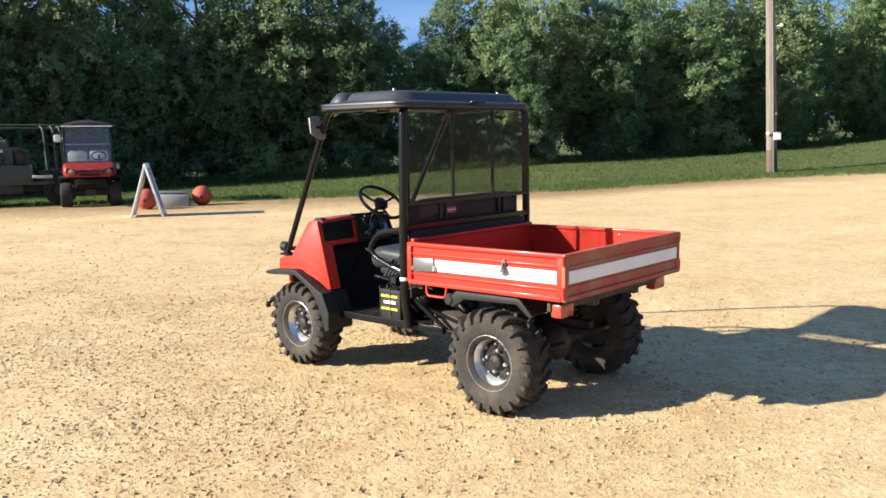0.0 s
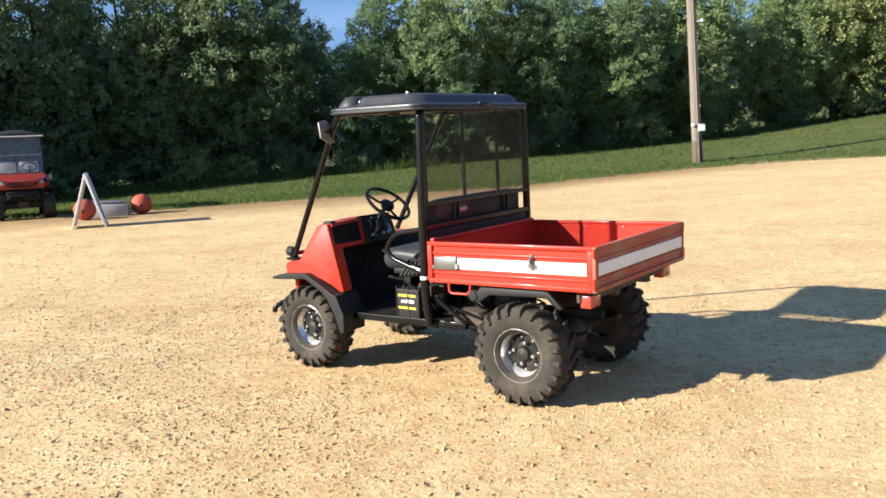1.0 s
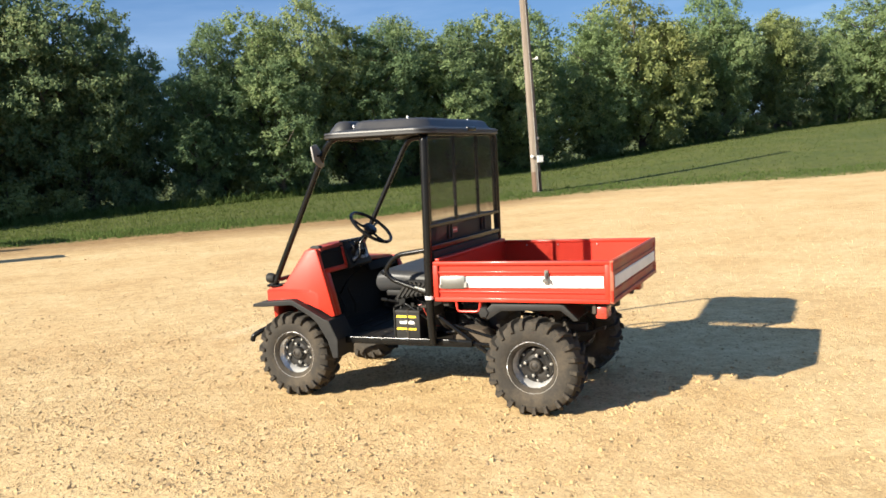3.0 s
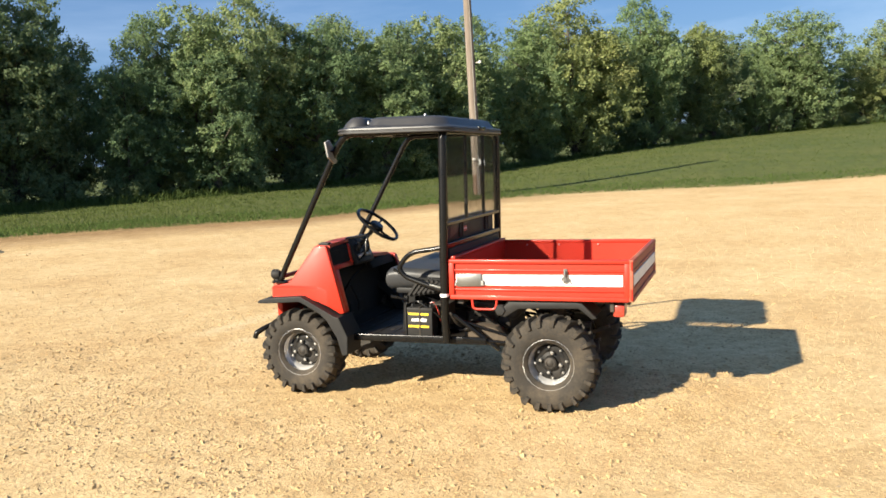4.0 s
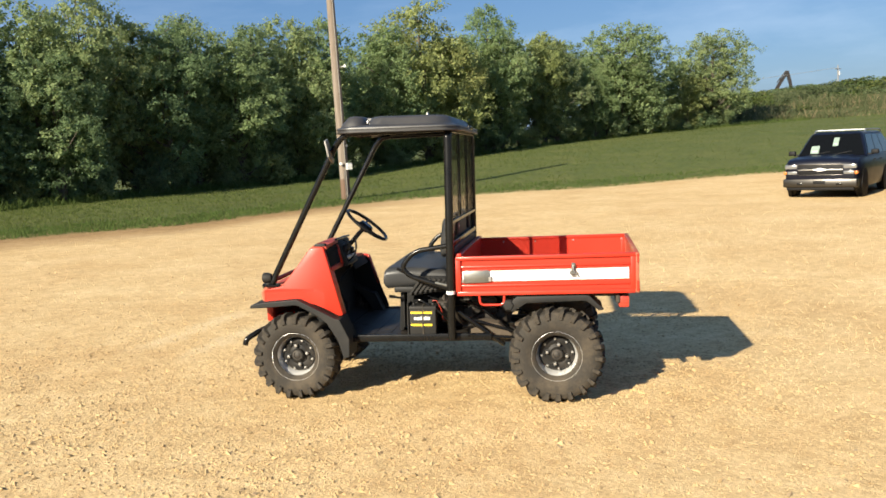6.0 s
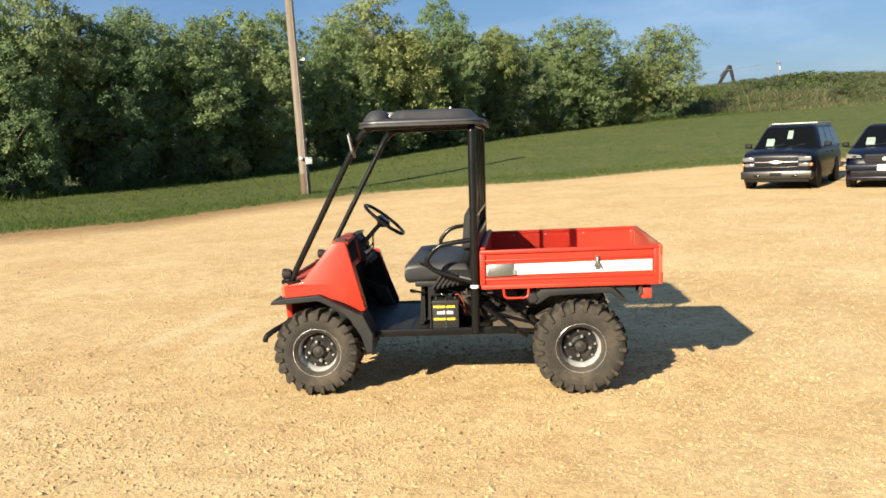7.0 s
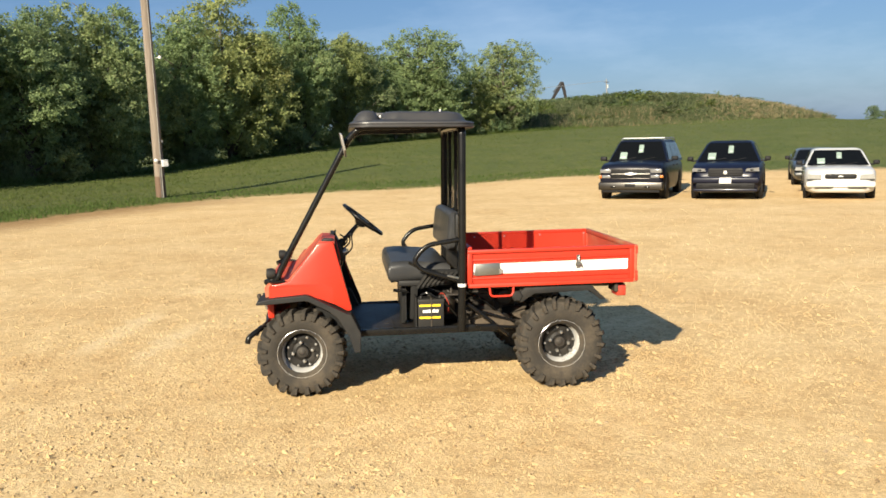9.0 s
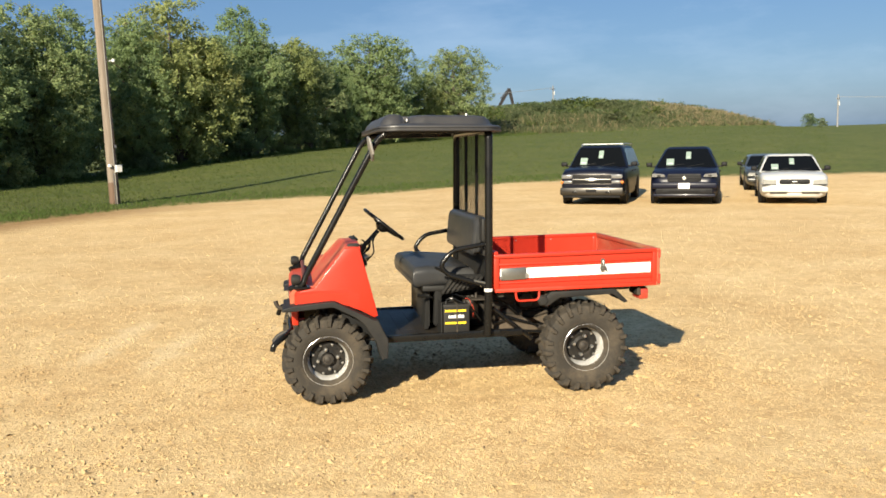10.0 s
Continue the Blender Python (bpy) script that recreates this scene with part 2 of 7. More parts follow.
DUSTY_CLEAR = glass("dusty_clear_windscreen", (0.78, 0.84, 0.86), dust=0.14)
LEAF = leaf_material("green_leaves", (0.176, 0.248, 0.121), (0.280, 0.300, 0.145))
LEAF_WARM = leaf_material("yellow_green_leaves", (0.272, 0.320, 0.126), (0.392, 0.382, 0.155))
# lightened green: sun and haze on the right-hand woods put into the leaves
LEAF_PALE = leaf_material("lightened_green_leaves", (0.222, 0.300, 0.136), (0.322, 0.354, 0.162))
MOUND_GREEN = leaf_material("mound_weed_leaves", (0.110, 0.145, 0.068), (0.185, 0.180, 0.092))
WEED = leaf_material("weed_blades", (0.105, 0.155, 0.042), (0.225, 0.230, 0.080))
DRY_WEED = leaf_material("dry_weed_blades", (0.30, 0.25, 0.145), (0.42, 0.34, 0.20))
GRASS = leaf_material("grass_blades", (0.088, 0.126, 0.034), (0.168, 0.180, 0.058))



def stone_material():
    """Limestone chips: mostly tan, some pale, a few dark."""
    m = bpy.data.materials.new("limestone_gravel")
    m.use_nodes = True
    nd, ln = m.node_tree.nodes, m.node_tree.links
    b = nd["Principled BSDF"]
    geo, ramp, co, fine, mul = (nd.new(k) for k in ("ShaderNodeNewGeometry", "ShaderNodeValToRGB", "ShaderNodeTexCoord", "ShaderNodeTexNoise", "ShaderNodeMixRGB"))
    el = ramp.color_ramp.elements
    el[0].position, el[0].color = 0.0, (0.30, 0.225, 0.14, 1)
    el[1].position, el[1].color = 1.0, (0.478, 0.355, 0.195, 1)
    for at, c in ((0.05, (0.28, 0.190, 0.098, 1)), (0.10, (0.410, 0.288, 0.142, 1)), (0.55, (0.455, 0.325, 0.166, 1)), (0.85, (0.458, 0.334, 0.175, 1))):
        e = el.new(at)
        e.color = c
    ln.new(geo.outputs["Random Per Island"], ramp.inputs["Fac"])
    fine.inputs["Scale"].default_value = 130
    ln.new(co.outputs["Object"], fine.inputs["Vector"])
    r2 = nd.new("ShaderNodeMapRange")
    r2.inputs["To Min"].default_value, r2.inputs["To Max"].default_value = 0.70, 1.08
    ln.new(fine.outputs["Fac"], r2.inputs["Value"])
    mul.blend_type, mul.inputs["Fac"].default_value = "MULTIPLY", 1.0
    ln.new(ramp.outputs["Color"], mul.inputs["Color1"])
    ln.new(r2.outputs[0], mul.inputs["Color2"])
    # earthier stretches and cleaner ones
    wide, earth, tint = (nd.new(k) for k in ("ShaderNodeTexNoise", "ShaderNodeValToRGB", "ShaderNodeMixRGB"))
    wide.inputs["Scale"].default_value, wide.inputs["Detail"].default_value, wide.inputs["Roughness"].default_value = 0.55, 8, 0.7
    ln.new(co.outputs["Object"], wide.inputs["Vector"])
    earth.color_ramp.elements[0].position, earth.color_ramp.elements[0].color = 0.38, (0.93, 0.885, 0.82, 1)
    earth.color_ramp.elements[1].position, earth.color_ramp.elements[1].color = 0.64, (1.13, 1.13, 1.12, 1)
    ln.new(wide.outputs["Fac"], earth.inputs["Fac"])
    tint.blend_type, tint.inputs["Fac"].default_value = "MULTIPLY", 1.0
    ln.new(mul.outputs[0], tint.inputs["Color1"])
    ln.new(earth.outputs["Color"], tint.inputs["Color2"])
    ln.new(tint.outputs[0], b.inputs["Base Color"])
    b.inputs["Roughness"].default_value, b.inputs["Specular IOR Level"].default_value = 0.9, 0.25
    return m


STONE = stone_material()


def ground_material():
    """Pale limestone gravel that gives way to mown grass past a ragged edge; 'lawn' is metres past that edge."""
    m = bpy.data.materials.new("gravel_and_lawn")
    m.use_nodes = True
    nd, ln = m.node_tree.nodes, m.node_tree.links
    b = nd["Principled BSDF"]
    co, at = nd.new("ShaderNodeTexCoord"), nd.new("ShaderNodeAttribute")
    at.attribute_name = "lawn"

    def noise_at(scale, detail=6, rough=0.6):
        t = nd.new("ShaderNodeTexNoise")
        t.inputs["Scale"].default_value, t.inputs["Detail"].default_value, t.inputs["Roughness"].default_value = scale, detail, rough
        ln.new(co.outputs["Object"], t.inputs["Vector"])
        return t.outputs["Fac"]

    def ramp_of(value, lo, hi, c0, c1):
        r = nd.new("ShaderNodeValToRGB")
        r.color_ramp.elements[0].position, r.color_ramp.elements[1].position = lo, hi
        r.color_ramp.elements[0].color, r.color_ramp.elements[1].color = (*c0, 1), (*c1, 1)
        ln.new(value, r.inputs["Fac"])
        return r.outputs["Color"]

    def mixed(fac, a, c, kind="MIX", amount=None):
        x = nd.new("ShaderNodeMixRGB")
        x.blend_type = kind
        if amount is None:
            ln.new(fac, x.inputs["Fac"])
        else:
            x.inputs["Fac"].default_value = amount
        ln.new(a, x.inputs["Color1"])
        ln.new(c, x.inputs["Color2"])
        return x.outputs[0]

    vor = nd.new("ShaderNodeTexVoronoi")
    vor.inputs["Scale"].default_value, vor.inputs["Randomness"].default_value = 75, 1
    ln.new(co.outputs["Object"], vor.inputs["Vector"])
    vor2 = nd.new("ShaderNodeTexVoronoi")
    vor2.inputs["Scale"].default_value = 28
    ln.new(co.outputs["Object"], vor2.inputs["Vector"])
    patches = ramp_of(noise_at(0.55, 8, 0.7), 0.38, 0.66, (0.580, 0.420, 0.222), (0.680, 0.532, 0.310))
    streaks = ramp_of(noise_at(3.4, 10, 0.78), 0.36, 0.66, (0.83, 0.785, 0.71), (1.14, 1.14, 1.13))
    gravel = mixed(None, patches, streaks, "MULTIPLY", 0.8)
    crumbs = ramp_of(noise_at(9, 8, 0.8), 0.38, 0.60, (0.81, 0.76, 0.68), (1.09, 1.09, 1.08))
    gravel = mixed(None, gravel, crumbs, "MULTIPLY", 0.85)
    # two pale scuffs where a wheel has dragged the stones aside
    def calc(kind, a, c):
        x = nd.new("ShaderNodeMath")
        x.operation = kind
        for k, v in enumerate((a, c)):
            if isinstance(v, (int, float)):
                x.inputs[k].default_value = v
            else:
                ln.new(v, x.inputs[k])
        return x.outputs[0]

    def along(direction):
        d = nd.new("ShaderNodeVectorMath")
        d.operation = "DOT_PRODUCT"
        d.inputs[1].default_value = direction
        ln.new(co.outputs["Object"], d.inputs[0])
        return d.outputs["Value"]

    wobble = calc("MULTIPLY", calc("SUBTRACT", noise_at(3.1, 6, 0.7), 0.5), 0.45)
    cross, run = calc("ADD", along((-0.66, 0.75, 0)), wobble), along((0.75, 0.66, 0))
    for line, half, start, stop in ((7.24, 0.17, 4.1, 6.4), (6.655, 0.15, 3.9, 5.8)):
        off = calc("ABSOLUTE", calc("SUBTRACT", cross, line), 0.0)
        mask = nd.new("ShaderNodeMapRange")
        mask.inputs["From Min"].default_value, mask.inputs["From Max"].default_value = half, half * 0.35
        ln.new(off, mask.inputs["Value"])
        ends = nd.new("ShaderNodeMapRange")
        ends.inputs["From Min"].default_value, ends.inputs["From Max"].default_value = (stop - start) / 2, (stop - start) / 2 - 0.5
        ln.new(calc("ABSOLUTE", calc("SUBTRACT", run, (start + stop) / 2), 0.0), ends.inputs["Value"])
        pale = nd.new("ShaderNodeRGB")
        pale.outputs[0].default_value = (0.69, 0.55, 0.33, 1)
        gravel = mixed(calc("MULTIPLY", calc("MULTIPLY", mask.outputs[0], ends.outputs[0]), 0.65), gravel, pale.outputs[0])
    sep = nd.new("ShaderNodeSeparateColor")
    ln.new(vor.outputs["Color"], sep.inputs[0])
    pebbles = ramp_of(sep.outputs[0], 0.0, 1.0, (0.66, 0.62, 0.56), (1.22, 1.2, 1.14))
    gravel = mixed(None, gravel, pebbles, "MULTIPLY", 0.4)
    gaps = ramp_of(vor.outputs["Distance"], 0.25, 0.8, (1.08, 1.08, 1.08), (0.62, 0.56, 0.48))
    gravel = mixed(None, gravel, gaps, "MULTIPLY", 0.2)
    green = ramp_of(noise_at(0.32, 7, 0.65), 0.3, 0.72, (0.063, 0.088, 0.020), (0.113, 0.120, 0.035))
    tufts = ramp_of(noise_at(2.6, 8, 0.8), 0.36, 0.66, (0.56, 0.60, 0.56), (1.32, 1.28, 1.18))
    green = mixed(None, green, tufts, "MULTIPLY", 0.9)
    blades = ramp_of(noise_at(21, 5, 0.75), 0.32, 0.70, (0.55, 0.57, 0.55), (1.42, 1.40, 1.3))
    green = mixed(None, green, blades, "MULTIPLY", 0.8)
    # ragged border
    n1, n2 = noise_at(0.9, 8, 0.75), noise_at(5.0, 4, 0.7)
    s = nd.new("ShaderNodeMath")
    s.operation = "MULTIPLY_ADD"
    s.inputs[1].default_value, s.inputs[2].default_value = 2.6, -1.3
    ln.new(n1, s.inputs[0])
    s2 = nd.new("ShaderNodeMath")
    s2.operation = "MULTIPLY_ADD"
    s2.inputs[1].default_value = 1.4
    ln.new(n2, s2.inputs[0])
    ln.new(s.outputs[0], s2.inputs[2])
    s3 = nd.new("ShaderNodeMath")
    s3.operation = "ADD"
    ln.new(s2.outputs[0], s3.inputs[0])
    ln.new(at.outputs["Fac"], s3.inputs[1])
    border = nd.new("ShaderNodeMapRange")
    border.inputs["From Min"].default_value, border.inputs["From Max"].default_value = -0.05, 1.5
    ln.new(s3.outputs[0], border.inputs["Value"])
    fringe = nd.new("ShaderNodeMapRange")
    fringe.inputs["From Min"].default_value, fringe.inputs["From Max"].default_value = -3.6, -0.6
    ln.new(s3.outputs[0], fringe.inputs["Value"])
    soil = ramp_of(noise_at(7.0, 5, 0.7), 0.3, 0.7, (0.19, 0.112, 0.045), (0.38, 0.245, 0.108))
    weak = nd.new("ShaderNodeMath")
    weak.operation = "MULTIPLY"
    weak.inputs[1].default_value = 1.0
    ends = nd.new("ShaderNodeMapRange")
    ends.inputs["From Min"].default_value, ends.inputs["From Max"].default_value = 15.0, 9.0
    ends.inputs["To Min"].default_value = 0.12
    ln.new(along((1.0, 0.0, 0.0)), ends.inputs["Value"])
    ln.new(calc("MULTIPLY", fringe.outputs[0], ends.outputs[0]), weak.inputs[0])
    gravel = mixed(weak.outputs[0], gravel, soil)
    ln.new(mixed(border.outputs[0], gravel, green), b.inputs["Base Color"])
    b.inputs["Roughness"].default_value = 0.9
    b.inputs["Specular IOR Level"].default_value = 0.25
    h = nd.new("ShaderNodeMath")
    h.operation = "MULTIPLY_ADD"
    h.inputs[1].default_value = -0.25
    ln.new(vor.outputs["Distance"], h.inputs[0])
    h2 = nd.new("ShaderNodeMath")
    h2.operation = "MULTIPLY_ADD"
    h2.inputs[1].default_value = -0.3
    ln.new(vor2.outputs["Distance"], h2.inputs[0])
    ln.new(h2.outputs[0], h.inputs[2])
    ln.new(noise_at(27, 6, 0.68), h2.inputs[2])
    bp = nd.new("ShaderNodeBump")
    bp.inputs["Strength"].default_value, bp.inputs["Distance"].default_value = 0.48, 0.016
    ln.new(h.outputs[0], bp.inputs["Height"])
    ln.new(bp.outputs[0], b.inputs["Normal"])
    return m


GROUND = ground_material()

# ---- building helpers ----
def part(name, bm, mat, parent=None, label="", angle=35):
    """Link a bmesh as one mesh object under a thing or a part."""
    me = bpy.data.meshes.new(name)
    bmesh.ops.recalc_face_normals(bm, faces=bm.faces)
    bm.to_mesh(me)
    bm.free()
    me.materials.append(mat)
    me.shade_smooth()
    me.set_sharp_from_angle(angle=radians(angle))
    ob = new(name, me)
    ob.parent = parent
    if label:
        tagged(ob, label)
    return ob


def thing(name, m, label, category, group="", kind=""):
    ob = new(name)
    ob.empty_display_size = 0.2
    ob.matrix_world = m
    return tagged(ob, label, category, group, kind)


def joined(*bms):
    """Several bmeshes as one."""
    out = bmesh.new()
    for b in bms:
        me = bpy.data.meshes.new("x")
        b.to_mesh(me)
        b.free()
        out.from_mesh(me)
        bpy.data.meshes.remove(me)
    return out


def box(x0, x1, y0, y1, z0, z1, bevel=0.0, seg=2, m=None):
    bm = bmesh.new()
    bmesh.ops.create_cube(bm, size=1)
    bmesh.ops.transform(bm, matrix=Matrix.Translation(((x0 + x1) / 2, (y0 + y1) / 2, (z0 + z1) / 2)) @ Matrix.Diagonal((abs(x1 - x0), abs(y1 - y0), abs(z1 - z0), 1)), verts=bm.verts)
    if bevel:
        bmesh.ops.bevel(bm, geom=bm.edges[:], offset=bevel, segments=seg, affect="EDGES", profile=0.5)
    if m:
        bmesh.ops.transform(bm, matrix=m, verts=bm.verts)
    return bm


def prism(outline, y0, y1, bevel=0.0, seg=2, axis="y"):
    """An outline of (x, z) run from y0 to y1 (axis y), or of (y, z) along x, or (x, y) along z."""
    put = {"y": lambda p, t: (p[0], t, p[1]), "x": lambda p, t: (t, p[0], p[1]), "z": lambda p, t: (p[0], p[1], t)}[axis]
    bm = bmesh.new()
    a = [bm.verts.new(put(p, y0)) for p in outline]
    b = [bm.verts.new(put(p, y1)) for p in outline]
    n = len(outline)
    bm.faces.new(a)
    bm.faces.new(b[::-1])
    for i in range(n):
        bm.faces.new((a[i], b[i], b[(i + 1) % n], a[(i + 1) % n]))
    bmesh.ops.recalc_face_normals(bm, faces=bm.faces)
    if bevel:
        bmesh.ops.bevel(bm, geom=bm.edges[:], offset=bevel, segments=seg, affect="EDGES", profile=0.5)
    return bm


def rounded(points, radius, n=6, closed=False):
    """A polyline with its corners rounded."""
    pts = [Vector(p) for p in points]
    out = [] if closed else [pts[0]]
    span = range(len(pts)) if closed else range(1, len(pts) - 1)
    for i in span:
        a, b, c = pts[i - 1], pts[i], pts[(i + 1) % len(pts)]
        r = min(radius, (a - b).length * 0.49, (c - b).length * 0.49)
        p, q = b + (a - b).normalized() * r, b + (c - b).normalized() * r
        out += [p.lerp(b, t).lerp(b.lerp(q, t), t) for t in (k / n for k in range(n + 1))]
    return out if closed else out + [pts[-1]]


def tube(points, r, sides=12, closed=False, taper=None):
    """A round bar along a path; taper: a radius for each point."""
    pts = [Vector(p) for p in points]
    n = len(pts)
    bm = bmesh.new()
    rings, side = [], None
    for i, p in enumerate(pts):
        a = pts[(i - 1) % n] if closed or i else pts[0]
        b = pts[(i + 1) % n] if closed or i < n - 1 else pts[-1]
        d = (b - a).normalized()
        if side is None:
            side = d.orthogonal().normalized()
        side = (side - d * side.dot(d)).normalized()
        up = d.cross(side)
        rad = float(taper[i]) if taper else r
        rings.append([bm.verts.new(p + rad * (math.cos(k * math.tau / sides) * side + math.sin(k * math.tau / sides) * up)) for k in range(sides)])
    for i in range(n if closed else n - 1):
        p, q = rings[i], rings[(i + 1) % n]
        for k in range(sides):
            bm.faces.new((p[k], p[(k + 1) % sides], q[(k + 1) % sides], q[k]))
    if not closed:
        bm.faces.new(rings[0][::-1])
        bm.faces.new(rings[-1])
    return bm


def lathe(profile, sides=48, axis="y", caps=True):
    """A profile of (radius, height) turned about an axis."""
    bm = bmesh.new()
    rings = []
    for r, h in profile:
        ring = []
        for k in range(sides):
            c, s = math.cos(k * math.tau / sides) * r, math.sin(k * math.tau / sides) * r
            ring.append(bm.verts.new({"y": (c, h, s), "z": (c, s, h), "x": (h, c, s)}[axis]))
        rings.append(ring)
    for p, q in zip(rings, rings[1:]):
        for k in range(sides):
            bm.faces.new((p[k], p[(k + 1) % sides], q[(k + 1) % sides], q[k]))
    for ring, flip in ((rings[0], 1), (rings[-1], -1)):
        if caps and (ring[0].co - ring[sides // 2].co).length > 1e-5:
            bm.faces.new(ring[::flip])
    bmesh.ops.remove_doubles(bm, verts=bm.verts, dist=1e-6)
    return bm


def loft(sections, caps=True):
    """Skin between rings of points, all of one length."""
    bm = bmesh.new()
    rings = [[bm.verts.new(p) for p in s] for s in sections]
    n = len(rings[0])
    for p, q in zip(rings, rings[1:]):
        for k in range(n):
            bm.faces.new((p[k], p[(k + 1) % n], q[(k + 1) % n], q[k]))
    if caps:
        bm.faces.new(rings[0][::-1])
        bm.faces.new(rings[-1])
    return bm


def moved(bm, m):
    bmesh.ops.transform(bm, matrix=m, verts=bm.verts)
    return bm


def ball(x, y, z, r, u=20, v=12, squash=(1, 1, 1)):
    bm = bmesh.new()
    bmesh.ops.create_uvsphere(bm, u_segments=u, v_segments=v, radius=r)
    return moved(bm, Matrix.Translation((x, y, z)) @ Matrix.Diagonal((*squash, 1)))


def mesh_object(name, verts, faces, mat, smooth=False):
    me = bpy.data.meshes.new(name)
    verts, faces = np.asarray(verts, np.float32), np.asarray(faces, np.int32)
    k = faces.shape[1]
    me.vertices.add(len(verts))
    me.vertices.foreach_set("co", verts.ravel())
    me.loops.add(faces.size)
    me.loops.foreach_set("vertex_index", faces.ravel())
    me.polygons.add(len(faces))
    me.polygons.foreach_set("loop_start", np.arange(0, faces.size, k, dtype=np.int32))
    me.polygons.foreach_set("use_smooth", np.full(len(faces), smooth))
    me.update(calc_edges=True)
    me.validate()
    me.materials.append(mat)
    return new(name, me)

# ---- the ground: a gravel lot that falls gently to the right, a lawn that rises to the woods, a weedy mound ----
HUB = np.array((-2.5, 0.5))
AZ = (-180, -90, -45, -20, -8, 3, 14, 24, 32, 44, 53, 75, 100, 135, 180)
EDGE = (60, 40, 24, 21.8, 21.8, 22.9, 24.6, 29.6, 33.0, 36.0, 40.6, 43, 50, 60, 60)
WOOD_AZ = (-180, -90, -45, -20, 0, 8, 15, 22, 27, 32, 40, 50, 57, 70, 80, 100, 180)
WOOD = (90, 60, 34, 35, 37, 38.5, 42.5, 47, 51, 57, 68, 86, 96, 100, 105, 110, 90)
WOOD_Z = (0.5, 0.6, 0.5, 0.1, 0.08, 0.08, 0.05, 0.0, 0.05, 0.35, 0.95, 1.5, 1.75, 1.95, 1.2, 0.7, 0.5)


def lot_height(x, y):
    xs = np.where(x > 5, 5 + 0.54 * (np.minimum(x, 22) - 5), np.where(x < -14, -14 + 0.2 * (x + 14), x))
    return -0.0403 * np.clip(xs, -20, 22) + 0.0016 * np.clip(y, -40, 60) - 0.0442


def ground_height(x, y):
    """Height of the ground and metres past the lawn's edge."""
    x, y = np.asarray(x, float), np.asarray(y, float)
    dx, dy = x - HUB[0], y - HUB[1]
    d, a = np.hypot(dx, dy), np.degrees(np.arctan2(dx, dy))
    e, w, wz = np.interp(a, AZ, EDGE), np.interp(a, WOOD_AZ, WOOD), np.interp(a, WOOD_AZ, WOOD_Z)
    k = np.maximum(e, 1e-6) / np.maximum(d, 1e-6)
    inside = np.minimum(d, e) / np.maximum(d, 1e-6)
    z0 = lot_height(HUB[0] + dx * inside, HUB[1] + dy * inside)
    t = np.clip((d - e) / (w - e), 0, 1)
    z = z0 + (wz - z0) * (0.5 * t + 0.5 * (1 - (1 - t) ** 2.5))
    z -= np.clip(d - w - 12, 0, 400) * 0.006
    p, q = (x + 4.87) * 0.883 + (y - 2) * 0.469 - 124, -(x + 4.87) * 0.469 + (y - 2) * 0.883
    side = np.where(q < 0, 21.5, 60.0)
    z += 4.1 * np.clip(1 - (q / side) ** 2, 0, 1) ** 0.8 * np.clip(1 - (p / 25) ** 2, 0, 1)
    near = np.clip((14 - d) / 6, 0, 1)
    z += 0.006 * near * np.sin(x * 1.7 + 0.4 * np.sin(y * 2.1)) * np.sin(y * 1.3 + 0.5)
    return z, d - e


def build_ground():
    rings = np.concatenate([np.arange(0.4, 16, 0.4), np.geomspace(16, 140, 70), np.geomspace(150, 4500, 24)])
    ang = np.radians(np.arange(0, 360, 0.75))
    r, t = np.meshgrid(rings, ang, indexing="ij")
    x, y = (HUB[0] + r * np.sin(t)).ravel(), (HUB[1] + r * np.cos(t)).ravel()
    z, past = ground_height(x, y)
    verts = np.concatenate([np.stack([x, y, z], 1), [[*HUB, float(lot_height(*HUB))]]])
    n, m = len(rings), len(ang)
    i, j = np.meshgrid(np.arange(n - 1), np.arange(m), indexing="ij")
    j2 = (j + 1) % m
    faces = np.stack([i * m + j, (i + 1) * m + j, (i + 1) * m + j2, i * m + j2], -1).reshape(-1, 4)
    # the innermost ring closes on one point
    hub = len(verts) - 1
    k = np.arange(0, m, 2)
    inner = np.stack([np.full(len(k), hub), k, (k + 1) % m, (k + 2) % m], -1)
    ob = mesh_object("ground", verts, np.concatenate([faces, inner]), GROUND, True)
    a = ob.data.attributes.new("lawn", "FLOAT", "POINT")
    a.data.foreach_set("value", np.append(past, -20).astype(np.float32))
    return tagged(ob, "pale tan gravel lot bordered by a mown green lawn", "ground", kind="structure")


build_ground()

# ---- the utility vehicle; x ahead, y to its left, z up from the ground under the rear axle ----
def on_slope(x, y, heading):
    """A pose on the ground there, leaning with it."""
    e = 0.4
    hx = (float(ground_height(x + e, y)[0]) - float(ground_height(x - e, y)[0])) / (2 * e)
    hy = (float(ground_height(x, y + e)[0]) - float(ground_height(x, y - e)[0])) / (2 * e)
    up = Vector((-hx, -hy, 1)).normalized()
    a = Vector((math.cos(radians(heading)), math.sin(radians(heading)), 0))
    a = (a - up * a.dot(up)).normalized()
    m = Matrix((a, up.cross(a), up)).transposed().to_4x4()
    m.translation = (x, y, float(ground_height(x, y)[0]))
    return m


